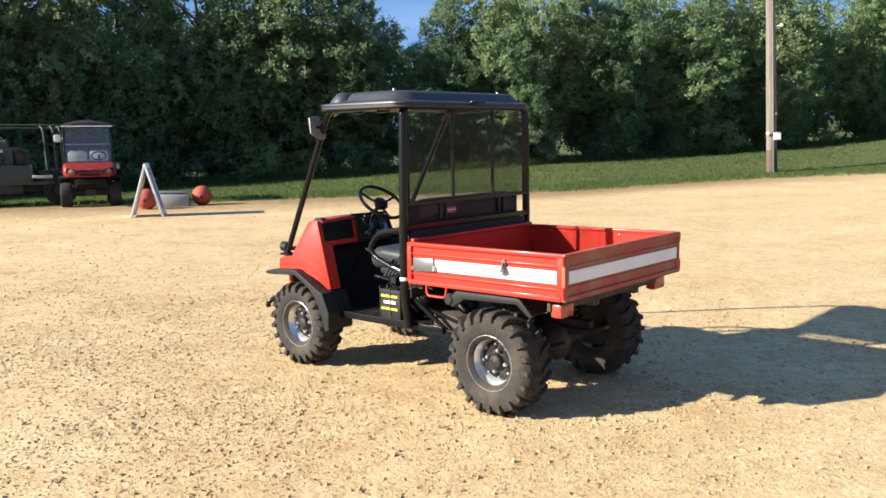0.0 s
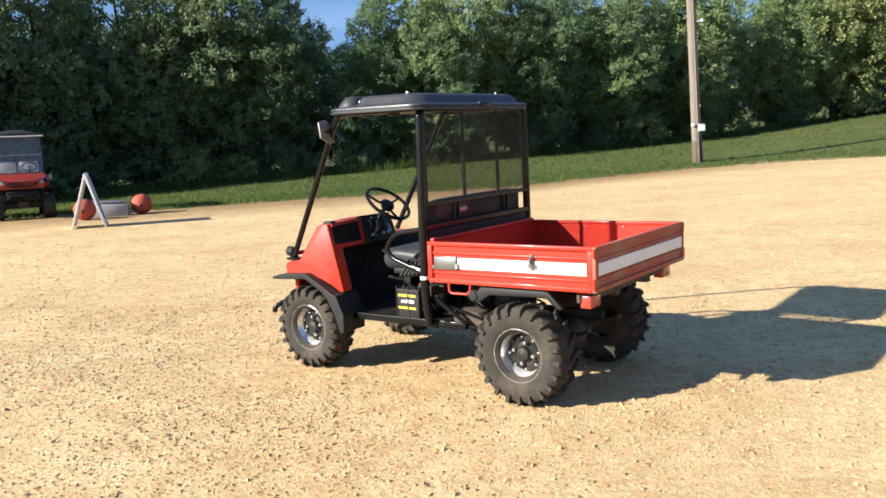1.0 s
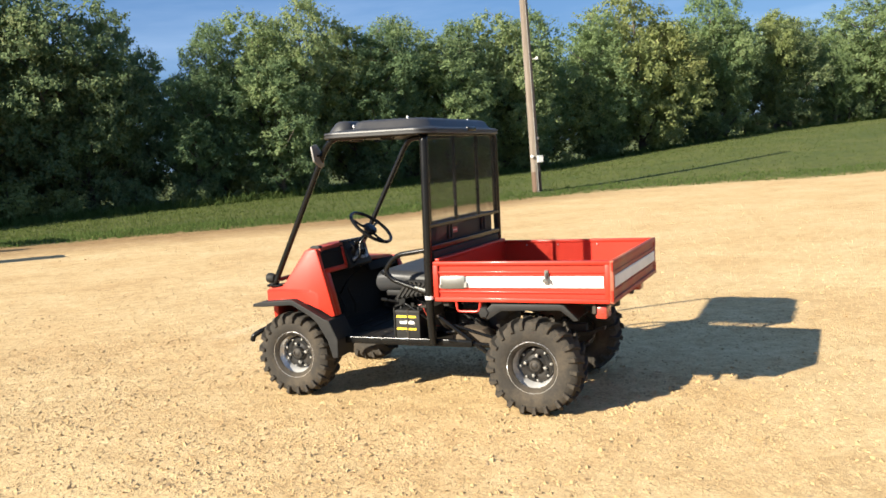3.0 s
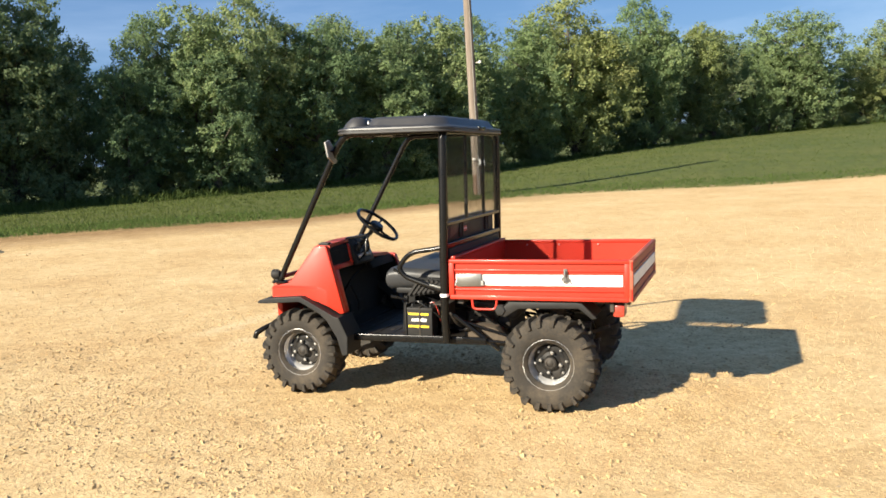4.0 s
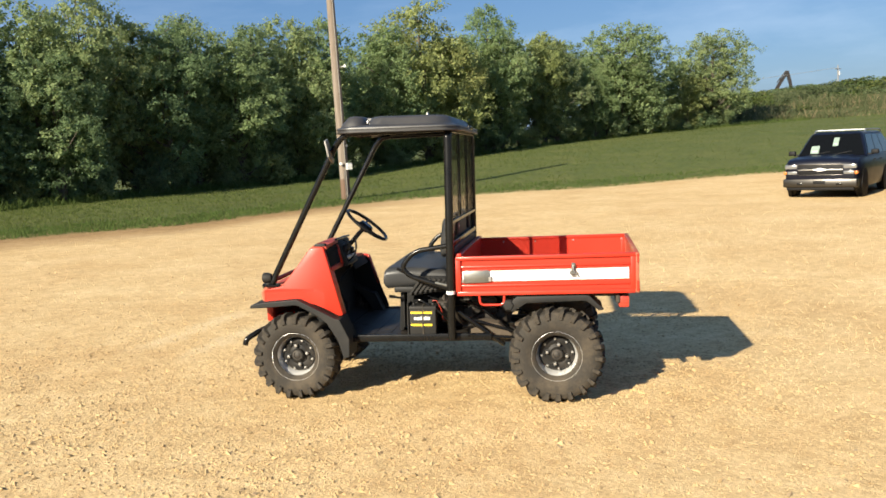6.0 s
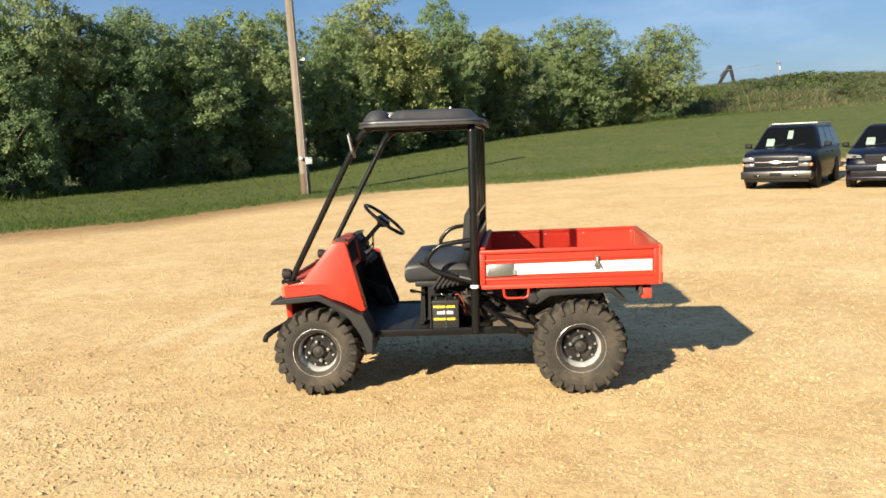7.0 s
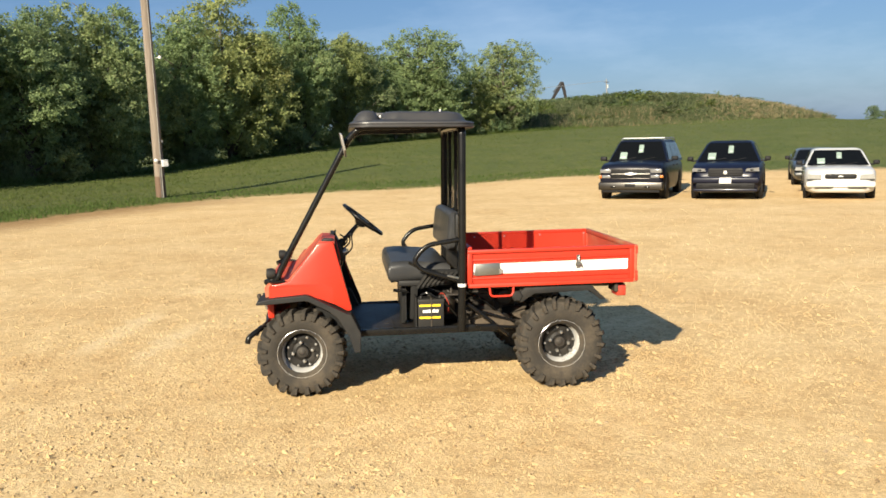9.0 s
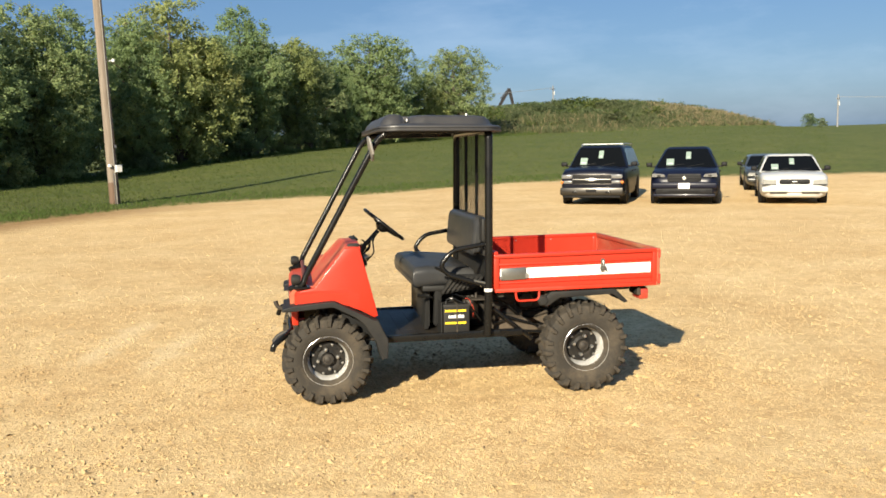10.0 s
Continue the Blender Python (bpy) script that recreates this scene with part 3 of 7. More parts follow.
def tyre_mesh(r, w, lugs):
    """A carcass with two rows of slanted bars that run over the shoulders."""
    h = w / 2
    c = r - 0.022
    prof = [(0.135, -h * 0.62), (0.150, -h * 0.80), (0.185, -h * 0.97), (c - 0.065, -h), (c - 0.028, -h * 0.95), (c - 0.006, -h * 0.78), (c, -h * 0.4), (c, h * 0.4),
            (c - 0.006, h * 0.78), (c - 0.028, h * 0.95), (c - 0.065, h), (0.185, h * 0.97), (0.150, h * 0.80), (0.135, h * 0.62)]
    bm = lathe(prof, 56, caps=False)
    return bm


def lug_mesh(r, w, lugs, s):
    """One slanted bar of the tread that runs over the shoulder on side s."""
    h, c, step = w / 2, r - 0.022, math.tau / lugs
    # angle shift, across, inner radius, outer radius, half width
    stations = [(0.30, 0.06, c - 0.008, r, 0.011), (0.04, 0.50, c - 0.01, r + 0.001, 0.013), (-0.12, 0.84, c - 0.02, r - 0.004, 0.0155), (-0.17, 1.03, c - 0.040, c - 0.004, 0.016), (-0.18, 1.01, c - 0.055, c - 0.045, 0.012)]
    bm = bmesh.new()
    rows = []
    for da, across, r0, r1, hw in stations:
        row = []
        for rr, sgn, tw in ((r0, -1, 1.25), (r1, -1, 0.8), (r1, 1, 0.8), (r0, 1, 1.25)):
            t = da * step + sgn * hw * tw / rr
            y = s * across * h if across < 0.95 else s * (h * (0.96 if rr == r0 else 1.0) + (0.012 if rr == r1 else -0.004))
            row.append(bm.verts.new((math.cos(t) * rr, y, math.sin(t) * rr)))
        rows.append(row)
    for p, q in zip(rows, rows[1:]):
        for i in range(4):
            bm.faces.new((p[i], p[(i + 1) % 4], q[(i + 1) % 4], q[i]))
    bm.faces.new(rows[0])
    bm.faces.new(rows[-1][::-1])
    return bm


def wheel(parent, x, y, z, r, w, lugs, turn=0):
    """Black steel disc with a polished barrel, hub, nuts and a lugged tyre; its face looks to +y, or to -y where y is under 0."""
    s = 1 if y > 0 else -1
    disc = lathe([(0.020, 0.040), (0.040, 0.039), (0.046, 0.016), (0.066, 0.008), (0.088, 0.014), (0.108, 0.010), (0.117, -0.006), (0.117, -0.03), (0.05, -0.02), (0.02, -0.02)], 40)
    ob = part("wheel", disc, RIM_BLACK, parent)
    ob.matrix_local = pose(x, y, z, 0, 0, 0 if s > 0 else 180) @ pose(0, 0, 0, 0, turn, 0)
    part("tyre", tyre_mesh(r, w, lugs), RUBBER, ob, "lugged off-road tyre, dusty black rubber")
    worn = random.Random(lugs + int(100 * x) + int(10 * y))
    for side in (-1, 1):
        first = None
        for k in range(lugs):
            if first is None:
                lug = first = part("tread_lug", lug_mesh(r, w, lugs, side), RUBBER, ob)
            else:
                lug = new("tread_lug", first.data)
                lug.parent = ob
            lug.matrix_local = pose(0, 0, 0, 0, math.degrees((k + (0.5 if side > 0 else 0)) * math.tau / lugs) + worn.uniform(-1.2, 1.2), 0)
            f = worn.uniform(0.988, 1.004)
            lug.scale = (f, worn.uniform(0.97, 1.01), f)
    h = w / 2
    part("rim", lathe([(0.1165, -0.035), (0.1175, -0.012), (0.123, -0.004), (0.127, 0.010), (0.134, h * 0.22), (0.139, h * 0.27), (0.148, h * 0.54), (0.152, h * 0.58), (0.159, h * 0.80), (0.164, h * 0.88), (0.168, h * 0.86), (0.169, h * 0.80), (0.161, h * 0.72), (0.152, h * 0.5), (0.140, -h * 0.55)], 56, caps=False), CHROME, ob, "polished aluminium rim")
    part("hub_cap", lathe([(0.0, 0.046), (0.018, 0.045), (0.022, 0.042), (0.024, 0.046), (0.034, 0.044), (0.038, 0.034), (0.040, 0.020)], 20), DARK_METAL, ob)
    for k in range(4):
        a = k * math.tau / 4 + 0.4
        part("lug_nut", moved(lathe([(0.0, 0.040), (0.010, 0.038), (0.013, 0.030), (0.013, 0.006)], 6), Matrix.Translation((math.cos(a) * 0.066, 0.0, math.sin(a) * 0.066))), STEEL, ob)
    for k in range(5):
        a = k * math.tau / 5 + 0.2
        part("disc_vent", moved(lathe([(0.0, 0.019), (0.012, 0.0185), (0.014, 0.010)], 12), pose(math.cos(a) * 0.088, 0.0, math.sin(a) * 0.088, 0, -math.degrees(a), 0) @ Matrix.Diagonal((0.8, 1, 1.7, 1))), DEEP_BLACK, ob)
    for k in range(8):
        a = k * math.tau / 8 + 0.1
        part("rivet", moved(lathe([(0.0, 0.026), (0.007, 0.024), (0.009, 0.010)], 8), Matrix.Translation((math.cos(a) * 0.101, 0.0, math.sin(a) * 0.101))), STEEL, ob)
    return ob


def tipped(x, y, z, dx, dz):
    """Turns local z towards (dx, 0, dz) at a place."""
    return Matrix.Translation((x, y, z)) @ Vector((dx, 0, dz)).to_track_quat("Z", "Y").to_matrix().to_4x4()


def utility_vehicle(m):
    v = thing("utility_vehicle", m, "red two-seat utility vehicle with black roof and open cargo bed", "utility vehicle")
    for y in (0.545, -0.545):
        wheel(v, 0.008, y, 0.311, 0.319, 0.225, 21, 12 if y > 0 else 40)
    for y in (0.532, -0.532):
        wheel(v, 1.785, y, 0.296, 0.303, 0.200, 21, 33 if y > 0 else 5)

    # cowl: hood, two cheeks, nose
    def hood_section(y, c, push=0.0):
        """The hood's outline where its crest is c high."""
        a = 1.868 - (c - 0.85) / 1.14
        o = [(2.022, 0.655), (2.030, 0.735), (2.005, 0.768), (1.868, 0.792), (a, c - 0.048), (a - 0.026, c - 0.010), (a - 0.040, c), (1.558, c - 0.002), (1.555, c - 0.024), (a - 0.09, c - 0.030), (a - 0.045, c - 0.09), (1.835, 0.765), (1.90, 0.70), (1.95, 0.655)]
        return [(x - push, y, z) for x, z in o]

    hood = loft([hood_section(-0.546, 0.862, 0.004), hood_section(-0.50, 0.882), hood_section(-0.16, 0.905), hood_section(-0.10, 1.044), hood_section(0.05, 1.058), hood_section(0.27, 1.063), hood_section(0.50, 1.056), hood_section(0.546, 1.046, 0.002)])
    part("hood", hood, HOOD_RED, v, "dusty faded red sloping hood", 12)
    cheek = [(1.985, 0.668), (1.990, 0.755), (1.860, 0.782), (1.660, 1.038), (1.571, 1.045), (1.560, 1.030), (1.445, 0.580), (1.475, 0.572), (1.60, 0.640), (1.75, 0.690)]
    for s in (1, -1):
        low = cheek if s > 0 else [(1.985, 0.668), (1.990, 0.755), (1.860, 0.782), (1.805, 0.845), (1.780, 0.858), (1.535, 0.866), (1.512, 0.856), (1.432, 0.620), (1.475, 0.572), (1.60, 0.640), (1.75, 0.690)]
        part("cheek_panel", prism(low, s * 0.548, s * 0.586, 0.006), RED, v)
        # return lip that faces the seat
        lip = [(1.521, 0.880), (1.534, 0.875), (1.462, 0.575), (1.446, 0.578)] if s > 0 else [(1.512, 0.856), (1.526, 0.850), (1.450, 0.620), (1.434, 0.622)]
        part("cheek_lip", prism(lip, s * (0.490 if s > 0 else 0.532), s * 0.5475, 0.004), RED, v)
        part("cheek_lining", prism(([(1.80, 0.76), (1.72, 0.86), (1.56, 0.872), (1.535, 0.868), (1.466, 0.590), (1.47, 0.55), (1.66, 0.55)] if s > 0 else [(1.80, 0.74), (1.72, 0.82), (1.53, 0.842), (1.510, 0.836), (1.364, 0.458), (1.364, 0.424), (1.66, 0.424)]), s * 0.532, s * 0.5465), DEEP_BLACK, v, "matt black inner lining")
        ledge = [[(x, s * y, z) for y, z in ((0.572, top), (min(out, 0.586), top), (out, top - 0.014), (out, low), (0.572, low))] for x, out, top, low in ((1.994, 0.590, 0.748, 0.676), (1.985, 0.601, 0.756, 0.670), (1.86, 0.602, 0.762, 0.682), (1.74, 0.600, 0.762, 0.684), (1.64, 0.592, 0.757, 0.655), (1.56, 0.5850, 0.748, 0.62))]
        part("fender_ledge", loft(ledge), RED, v, "", 20)
        flare = [(2.078, 0.640), (2.070, 0.662), (2.000, 0.678), (1.760, 0.698), (1.735, 0.696), (1.600, 0.628), (1.480, 0.566), (1.452, 0.562), (1.388, 0.430), (1.392, 0.305), (1.434, 0.298), (1.470, 0.420), (1.545, 0.540), (1.600, 0.585), (1.735, 0.655), (1.76, 0.660), (1.99, 0.642)]
        part("fender_flare", prism(flare, s * 0.44, s * 0.664, 0.006), BLACK_PLASTIC, v, "matt black plastic fender flare", 12)
        part("flare_shelf", prism([(2.070, 0.648), (2.0, 0.668), (1.76, 0.690), (1.73, 0.680), (1.76, 0.676), (2.0, 0.652)], s * 0.20, s * 0.439), BLACK_PLASTIC, v)
    part("nose_panel", joined(prism([(2.012, 0.52), (2.022, 0.70), (1.97, 0.70), (1.97, 0.52)], -0.50, 0.50, 0.01), box(1.93, 1.975, -0.44, 0.44, 0.42, 0.56, 0.01)), RED, v)
    part("front_grille", joined(*[box(2.02, 2.032, -0.26, 0.26, z, z + 0.014, 0.003, 1) for z in (0.55, 0.58, 0.61, 0.64)]), BLACK_PLASTIC, v)
    for s in (1, -1):
        part("headlamp", moved(lathe([(0.0, 0.030), (0.04, 0.024), (0.056, 0.012), (0.060, -0.03)], 24, "x"), Matrix.Translation((2.012, s * 0.39, 0.61))), LAMP_CLEAR, v, "round clear headlamp")
    # dash
    part("dash_panel", joined(prism([(1.552, 1.020), (1.600, 1.020), (1.660, 0.97), (1.70, 0.80), (1.668, 0.80), (1.630, 0.94), (1.545, 1.00)], -0.09, 0.546, 0.004), box(1.655, 1.685, -0.545, 0.545, 0.40, 0.82, 0.005)), DEEP_BLACK, v, "black dashboard and firewall")
    part("glove_pocket", joined(prism([(1.548, 1.028), (1.572, 1.028), (1.540, 0.890), (1.516, 0.890)], 0.245, 0.270, 0.004), prism([(1.524, 0.905), (1.548, 0.900), (1.542, 0.868), (1.518, 0.872)], 0.245, 0.547, 0.004)), RED, v, "red frame round a black storage pocket")
    part("pocket_lining", prism([(1.556, 1.030), (1.572, 1.030), (1.545, 0.905), (1.529, 0.905)], 0.270, 0.547, 0.003), DEEP_BLACK, v, "matt black storage pocket")
    part("instrument_panel", joined(prism([(1.560, 1.062), (1.590, 1.066), (1.600, 0.90), (1.500, 0.865), (1.480, 0.885)], -0.06, 0.24, 0.006), box(1.497, 1.512, 0.00, 0.05, 0.93, 0.985, 0.003, 1, pose(0, 0, 0))), BLACK_PLASTIC, v, "black instrument panel with gauges")
    part("gauge", moved(lathe([(0.0, 0.008), (0.034, 0.008), (0.040, 0.0), (0.040, -0.01)], 24, "z"), tipped(1.522, 0.13, 0.985, -0.92, 0.38)), GREY_PLASTIC, v, "round dial gauge with chrome ring")
    for dy in (0.03, 0.08):
        part("dash_knob", moved(lathe([(0.0, 0.03), (0.012, 0.028), (0.014, 0.018), (0.006, 0.016), (0.006, 0)], 12, "z"), tipped(1.502, dy, 0.925, -0.92, 0.38)), STEEL, v)
    part("right_dash_tray", prism([(1.545, 0.862), (1.580, 0.862), (1.560, 0.800), (1.515, 0.800)], -0.53, -0.10, 0.005), DEEP_BLACK, v, "black dash tray")
    for k, pts in enumerate((((1.49, 0.20, 0.90), (1.43, 0.21, 0.96), (1.44, 0.19, 1.05), (1.40, 0.165, 1.10)), ((1.50, 0.06, 0.94), (1.45, 0.10, 0.98), (1.45, 0.13, 1.05)), ((1.49, 0.22, 0.98), (1.46, 0.23, 1.02), (1.52, 0.22, 1.06)), ((1.50, 0.02, 0.90), (1.50, 0.10, 0.85), (1.55, 0.20, 0.78), (1.62, 0.22, 0.66)))):
        part("dash_cable", tube(rounded(list(pts), 0.03), 0.0055, 7), BLACK_TUBE, v)
    part("ignition_switch", joined(moved(lathe([(0.0, 0.03), (0.014, 0.03), (0.018, 0.02), (0.018, 0.0), (0.0, 0.0)], 14, "z"), tipped(1.500, 0.185, 0.925, -0.92, 0.38)), box(1.462, 1.470, 0.182, 0.188, 0.93, 0.955)), STEEL, v)
    part("switch_plate", prism([(1.520, 0.985), (1.524, 0.987), (1.500, 0.930), (1.496, 0.928)], -0.04, 0.02), ZINC_PLATE, v)
    part("crest_pad", prism([(1.565, 1.040), (1.563, 1.058), (1.570, 1.064), (1.628, 1.064), (1.640, 1.056), (1.640, 1.040)], 0.500, 0.545, 0.003), BLACK_PLASTIC, v, "black rubber pad on the hood's crest")
    part("hood_edge_trim", tube([(1.556, 0.275, 1.066), (1.556, -0.08, 1.060)], 0.008, 8), BLACK_TUBE, v)
    # steering
    part("steering_column", tube([(1.60, 0.160, 0.90), (1.395, 0.160, 1.118)], 0.016), BLACK_TUBE, v)
    part("column_boot", tube([(1.548, 0.160, 0.955), (1.495, 0.160, 1.012)], 0.03, 16, taper=[0.036, 0.024]), BLACK_PLASTIC, v)
    part("column_lever", joined(tube([(1.46, 0.160, 1.05), (1.445, 0.235, 1.058)], 0.006, 8), ball(1.444, 0.243, 1.059, 0.012, 10, 8)), BLACK_TUBE, v)
    at = tipped(1.354, 0.160, 1.158, -0.62, 0.78)
    part("steering_wheel", joined(moved(tube([(0.168 * math.cos(a), 0.168 * math.sin(a), 0) for a in (k * math.tau / 40 for k in range(40))], 0.0125, 10, True), at), moved(lathe([(0.0, 0.012), (0.045, 0.006), (0.056, -0.012), (0.042, -0.040), (0.02, -0.055)], 24, "z"), at),
         *[moved(tube([(0.03 * math.cos(a), 0.03 * math.sin(a), -0.02), (0.10 * math.cos(a), 0.10 * math.sin(a), -0.014), (0.165 * math.cos(a), 0.165 * math.sin(a), 0)], 0.009, 8), at) for a in (0.25, 2.36, 4.45)]), BLACK_TUBE, v, "black three-spoke steering wheel")
    # floor and chassis
    pan = part("floor_pan", box(0.60, 1.66, -0.55, 0.55, 0.405, 0.422, 0.004, 1), GREASY, v, "dusty black ribbed floor pan")
    for k in range(5):
        part("floor_rib", box(1.04 + 0.11 * k, 1.052 + 0.11 * k, -0.48, 0.48, 0.4215, 0.425), GREASY, pan)
    for dx, dy, dr in ((0.04, 0.30, 0.02), (0.24, 0.12, 0.03)):
        part("floor_drain", lathe_at_z(1.16 + dx, dy, 0.4215, dr, 0.003), DARK_METAL, pan)
    for s in (1, -1):
        part("sill", prism([(1.47, 0.430), (1.40, 0.432), (0.62, 0.446), (0.44, 0.446), (0.44, 0.400), (0.62, 0.396), (1.40, 0.386), (1.45, 0.39)], s * 0.525, s * 0.556, 0.005), BLACK_TUBE, v)
        part("frame_rail", box(-0.12, 2.0, s * 0.24, s * 0.30, 0.36, 0.415, 0.006), DARK_METAL, v)
        part("kick_plate", prism([(1.60, 0.64), (1.50, 0.56), (1.44, 0.43), (1.47, 0.41), (1.67, 0.42), (1.67, 0.80)], s * 0.515, s * 0.546, 0.004), DEEP_BLACK, v)
    part("footwell_liner", prism([(1.66, 0.82), (1.68, 0.82), (1.68, 0.43), (1.50, 0.422), (1.50, 0.43), (1.60, 0.46)], -0.52, 0.52), DEEP_BLACK, v)
    for y in (0.28, 0.13):
        part("pedal", joined(box(1.52, 1.535, y - 0.035, y + 0.035, 0.52, 0.60, 0.006, 1, None), tube([(1.53, y, 0.56), (1.60, y, 0.70)], 0.008, 8)), DEEP_BLACK, v)
    # engine bay under the seat
    part("engine_cover", prism([(1.02, 0.43), (1.01, 0.66), (0.90, 0.70), (0.66, 0.70), (0.66, 0.43)], -0.47, 0.28, 0.015), DEEP_BLACK, v, "black engine box under the seat")
    part("seat_upright", prism([(1.10, 0.43), (1.085, 0.72), (1.06, 0.72), (1.07, 0.43)], 0.20, 0.36, 0.004), DEEP_BLACK, v)
    part("seat_upright", prism([(1.04, 0.47), (1.03, 0.72), (0.98, 0.72), (1.00, 0.47)], 0.36, 0.41, 0.004), DEEP_BLACK, v)
    part("air_cleaner", moved(lathe([(0.0, -0.09), (0.05, -0.085), (0.056, -0.06), (0.056, 0.06), (0.045, 0.085), (0.0, 0.09)], 20, "z"), Matrix.Translation((0.77, 0.36, 0.58))), GREASY, v)
    part("shift_lever", joined(tube([(1.05, 0.40, 0.66), (1.12, 0.42, 0.675)], 0.008, 8), tube([(1.115, 0.42, 0.674), (1.155, 0.43, 0.682)], 0.012, 10)), BLACK_TUBE, v)
    part("clamp_bracket", joined(box(0.70, 0.80, 0.40, 0.56, 0.655, 0.665, 0.002, 1), box(0.695, 0.705, 0.40, 0.56, 0.60, 0.665, 0.002, 1), tube([(0.76, 0.50, 0.64), (0.76, 0.50, 0.70)], 0.008, 8)), DARK_METAL, v)
    for k, pts in enumerate((((0.98, 0.30, 0.70), (0.88, 0.42, 0.68), (0.74, 0.40, 0.62), (0.62, 0.30, 0.58)), ((0.78, 0.44, 0.67), (0.70, 0.50, 0.60), (0.66, 0.46, 0.50), (0.56, 0.30, 0.46)), ((0.66, 0.44, 0.66), (0.52, 0.42, 0.60), (0.44, 0.38, 0.52), (0.36, 0.30, 0.46)), ((0.64, 0.50, 0.48), (0.50, 0.46, 0.50), (0.40, 0.36, 0.42), (0.26, 0.30, 0.40)))):
        part("hose", tube(rounded(list(pts), 0.06), 0.009 + 0.003 * (k % 2), 8), (BLACK_TUBE, GREASY)[k % 2], v)
    part("engine_block", joined(box(0.35, 0.72, -0.22, 0.24, 0.34, 0.58, 0.03), box(0.42, 0.60, -0.10, 0.30, 0.52, 0.66, 0.02)), GREASY, v, "greasy dark engine and transmission")
    part("drive_clutch", lathe_at(0.50, 0.30, 0.47, 0.085, 0.08), GREASY, v)
    part("oil_filter", lathe_at(0.33, 0.22, 0.40, 0.05, 0.14), GREASY, v)
    for k in range(5):
        part("cooling_fin", box(0.415, 0.605, -0.105, 0.308, 0.54 + 0.024 * k, 0.546 + 0.024 * k, 0.002, 1), GREASY, v)
    part("mud_plate", prism([(0.62, 0.40), (0.60, 0.52), (0.40, 0.50), (0.30, 0.42), (0.34, 0.39)], 0.34, 0.47, 0.008), MUD, v)
    part("skid_plate", prism([(1.45, 0.40), (1.45, 0.39), (0.30, 0.33), (0.20, 0.34), (0.22, 0.355), (0.60, 0.395)], -0.30, 0.30, 0.004), GREASY, v)
    part("muffler", moved(lathe([(0.0, -0.21), (0.05, -0.20), (0.065, -0.18), (0.065, 0.18), (0.05, 0.20), (0.0, 0.21)], 20, "y"), Matrix.Translation((0.34, 0.06, 0.585))), DARK_METAL, v)
    for k, (a, b) in enumerate((((0.66, 0.57, 0.60), (0.36, 0.50, 0.36)), ((0.64, 0.54, 0.56), (0.30, 0.45, 0.44)), ((0.60, 0.56, 0.44), (0.24, 0.48, 0.40)))):
        for s in (1, -1):
            part("brace_rod", tube([(a[0], s * a[1], a[2]), (b[0], s * b[1], b[2])], 0.011 + 0.004 * (k == 0), 8), BLACK_TUBE, v)
    part("rear_axle", joined(tube([(0, -0.48, 0.311), (0, 0.48, 0.311)], 0.038, 14), ball(0, 0, 0.311, 0.12, 20, 12, (1, 0.9, 1))), DARK_METAL, v)
    part("front_axle", joined(tube([(1.785, -0.48, 0.296), (1.785, 0.48, 0.296)], 0.026, 12), box(1.70, 1.90, -0.16, 0.16, 0.30, 0.44, 0.02), *[tube([(1.80, s * 0.40, 0.30), (1.80, s * 0.33, 0.62)], 0.030, 12) for s in (1, -1)], *[tube([(1.72, s * 0.10, 0.35), (1.80, s * 0.42, 0.25)], 0.016, 8) for s in (1, -1)]), DARK_METAL, v)
    for s in (1, -1):
        turns = [(0.06 + 0.045 * math.cos(a), s * 0.33 + 0.045 * math.sin(a), 0.36 + 0.012 * a / math.tau * 3.2) for a in (k * 0.45 for k in range(84))]
        part("coil_spring", tube(turns, 0.007, 6), BLACK_TUBE, v)
        part("leaf_spring", prism([(-0.26, 0.41), (-0.15, 0.37), (0, 0.355), (0.2, 0.37), (0.38, 0.42), (0.38, 0.40), (0.2, 0.345), (0, 0.325), (-0.15, 0.345), (-0.26, 0.39)], s * 0.20, s * 0.25), DARK_METAL, v)
    part("bed_subframe", joined(box(-0.46, 0.62, 0.20, 0.26, 0.645, 0.70, 0.005), box(-0.46, 0.62, -0.26, -0.20, 0.645, 0.70, 0.005), *[box(x, x + 0.04, -0.58, 0.58, 0.675, 0.712, 0.004, 1) for x in (-0.46, -0.1, 0.25, 0.58)]), DARK_METAL, v)
    for s in (1, -1):
        fend = [(0.325, 0.640), (0.250, 0.706), (-0.170, 0.716), (-0.195, 0.712), (-0.292, 0.628), (-0.272, 0.618), (-0.185, 0.692), (-0.165, 0.694), (0.238, 0.680), (0.290, 0.628)]
        part("rear_fender", prism(fend, s * 0.36, s * 0.612, 0.005), BLACK_PLASTIC, v, "matt black rear fender", 12)
        part("fender_skirt", prism([(0.345, 0.632), (0.262, 0.708), (-0.176, 0.716), (-0.205, 0.712), (-0.298, 0.622), (-0.270, 0.612), (-0.186, 0.676), (-0.165, 0.678), (0.20, 0.664), (0.290, 0.606)], s * 0.600, s * 0.634, 0.005), BLACK_PLASTIC, v)
        part("fender_cap", moved(lathe([(0.0, 0.012), (0.030, 0.010), (0.040, 0.0), (0.040, -0.03), (0.0, -0.03)], 6, "y"), Matrix.Translation((0.318, s * 0.632, 0.650)) @ Matrix.Diagonal((1, s, 1, 1))), BLACK_PLASTIC, v)
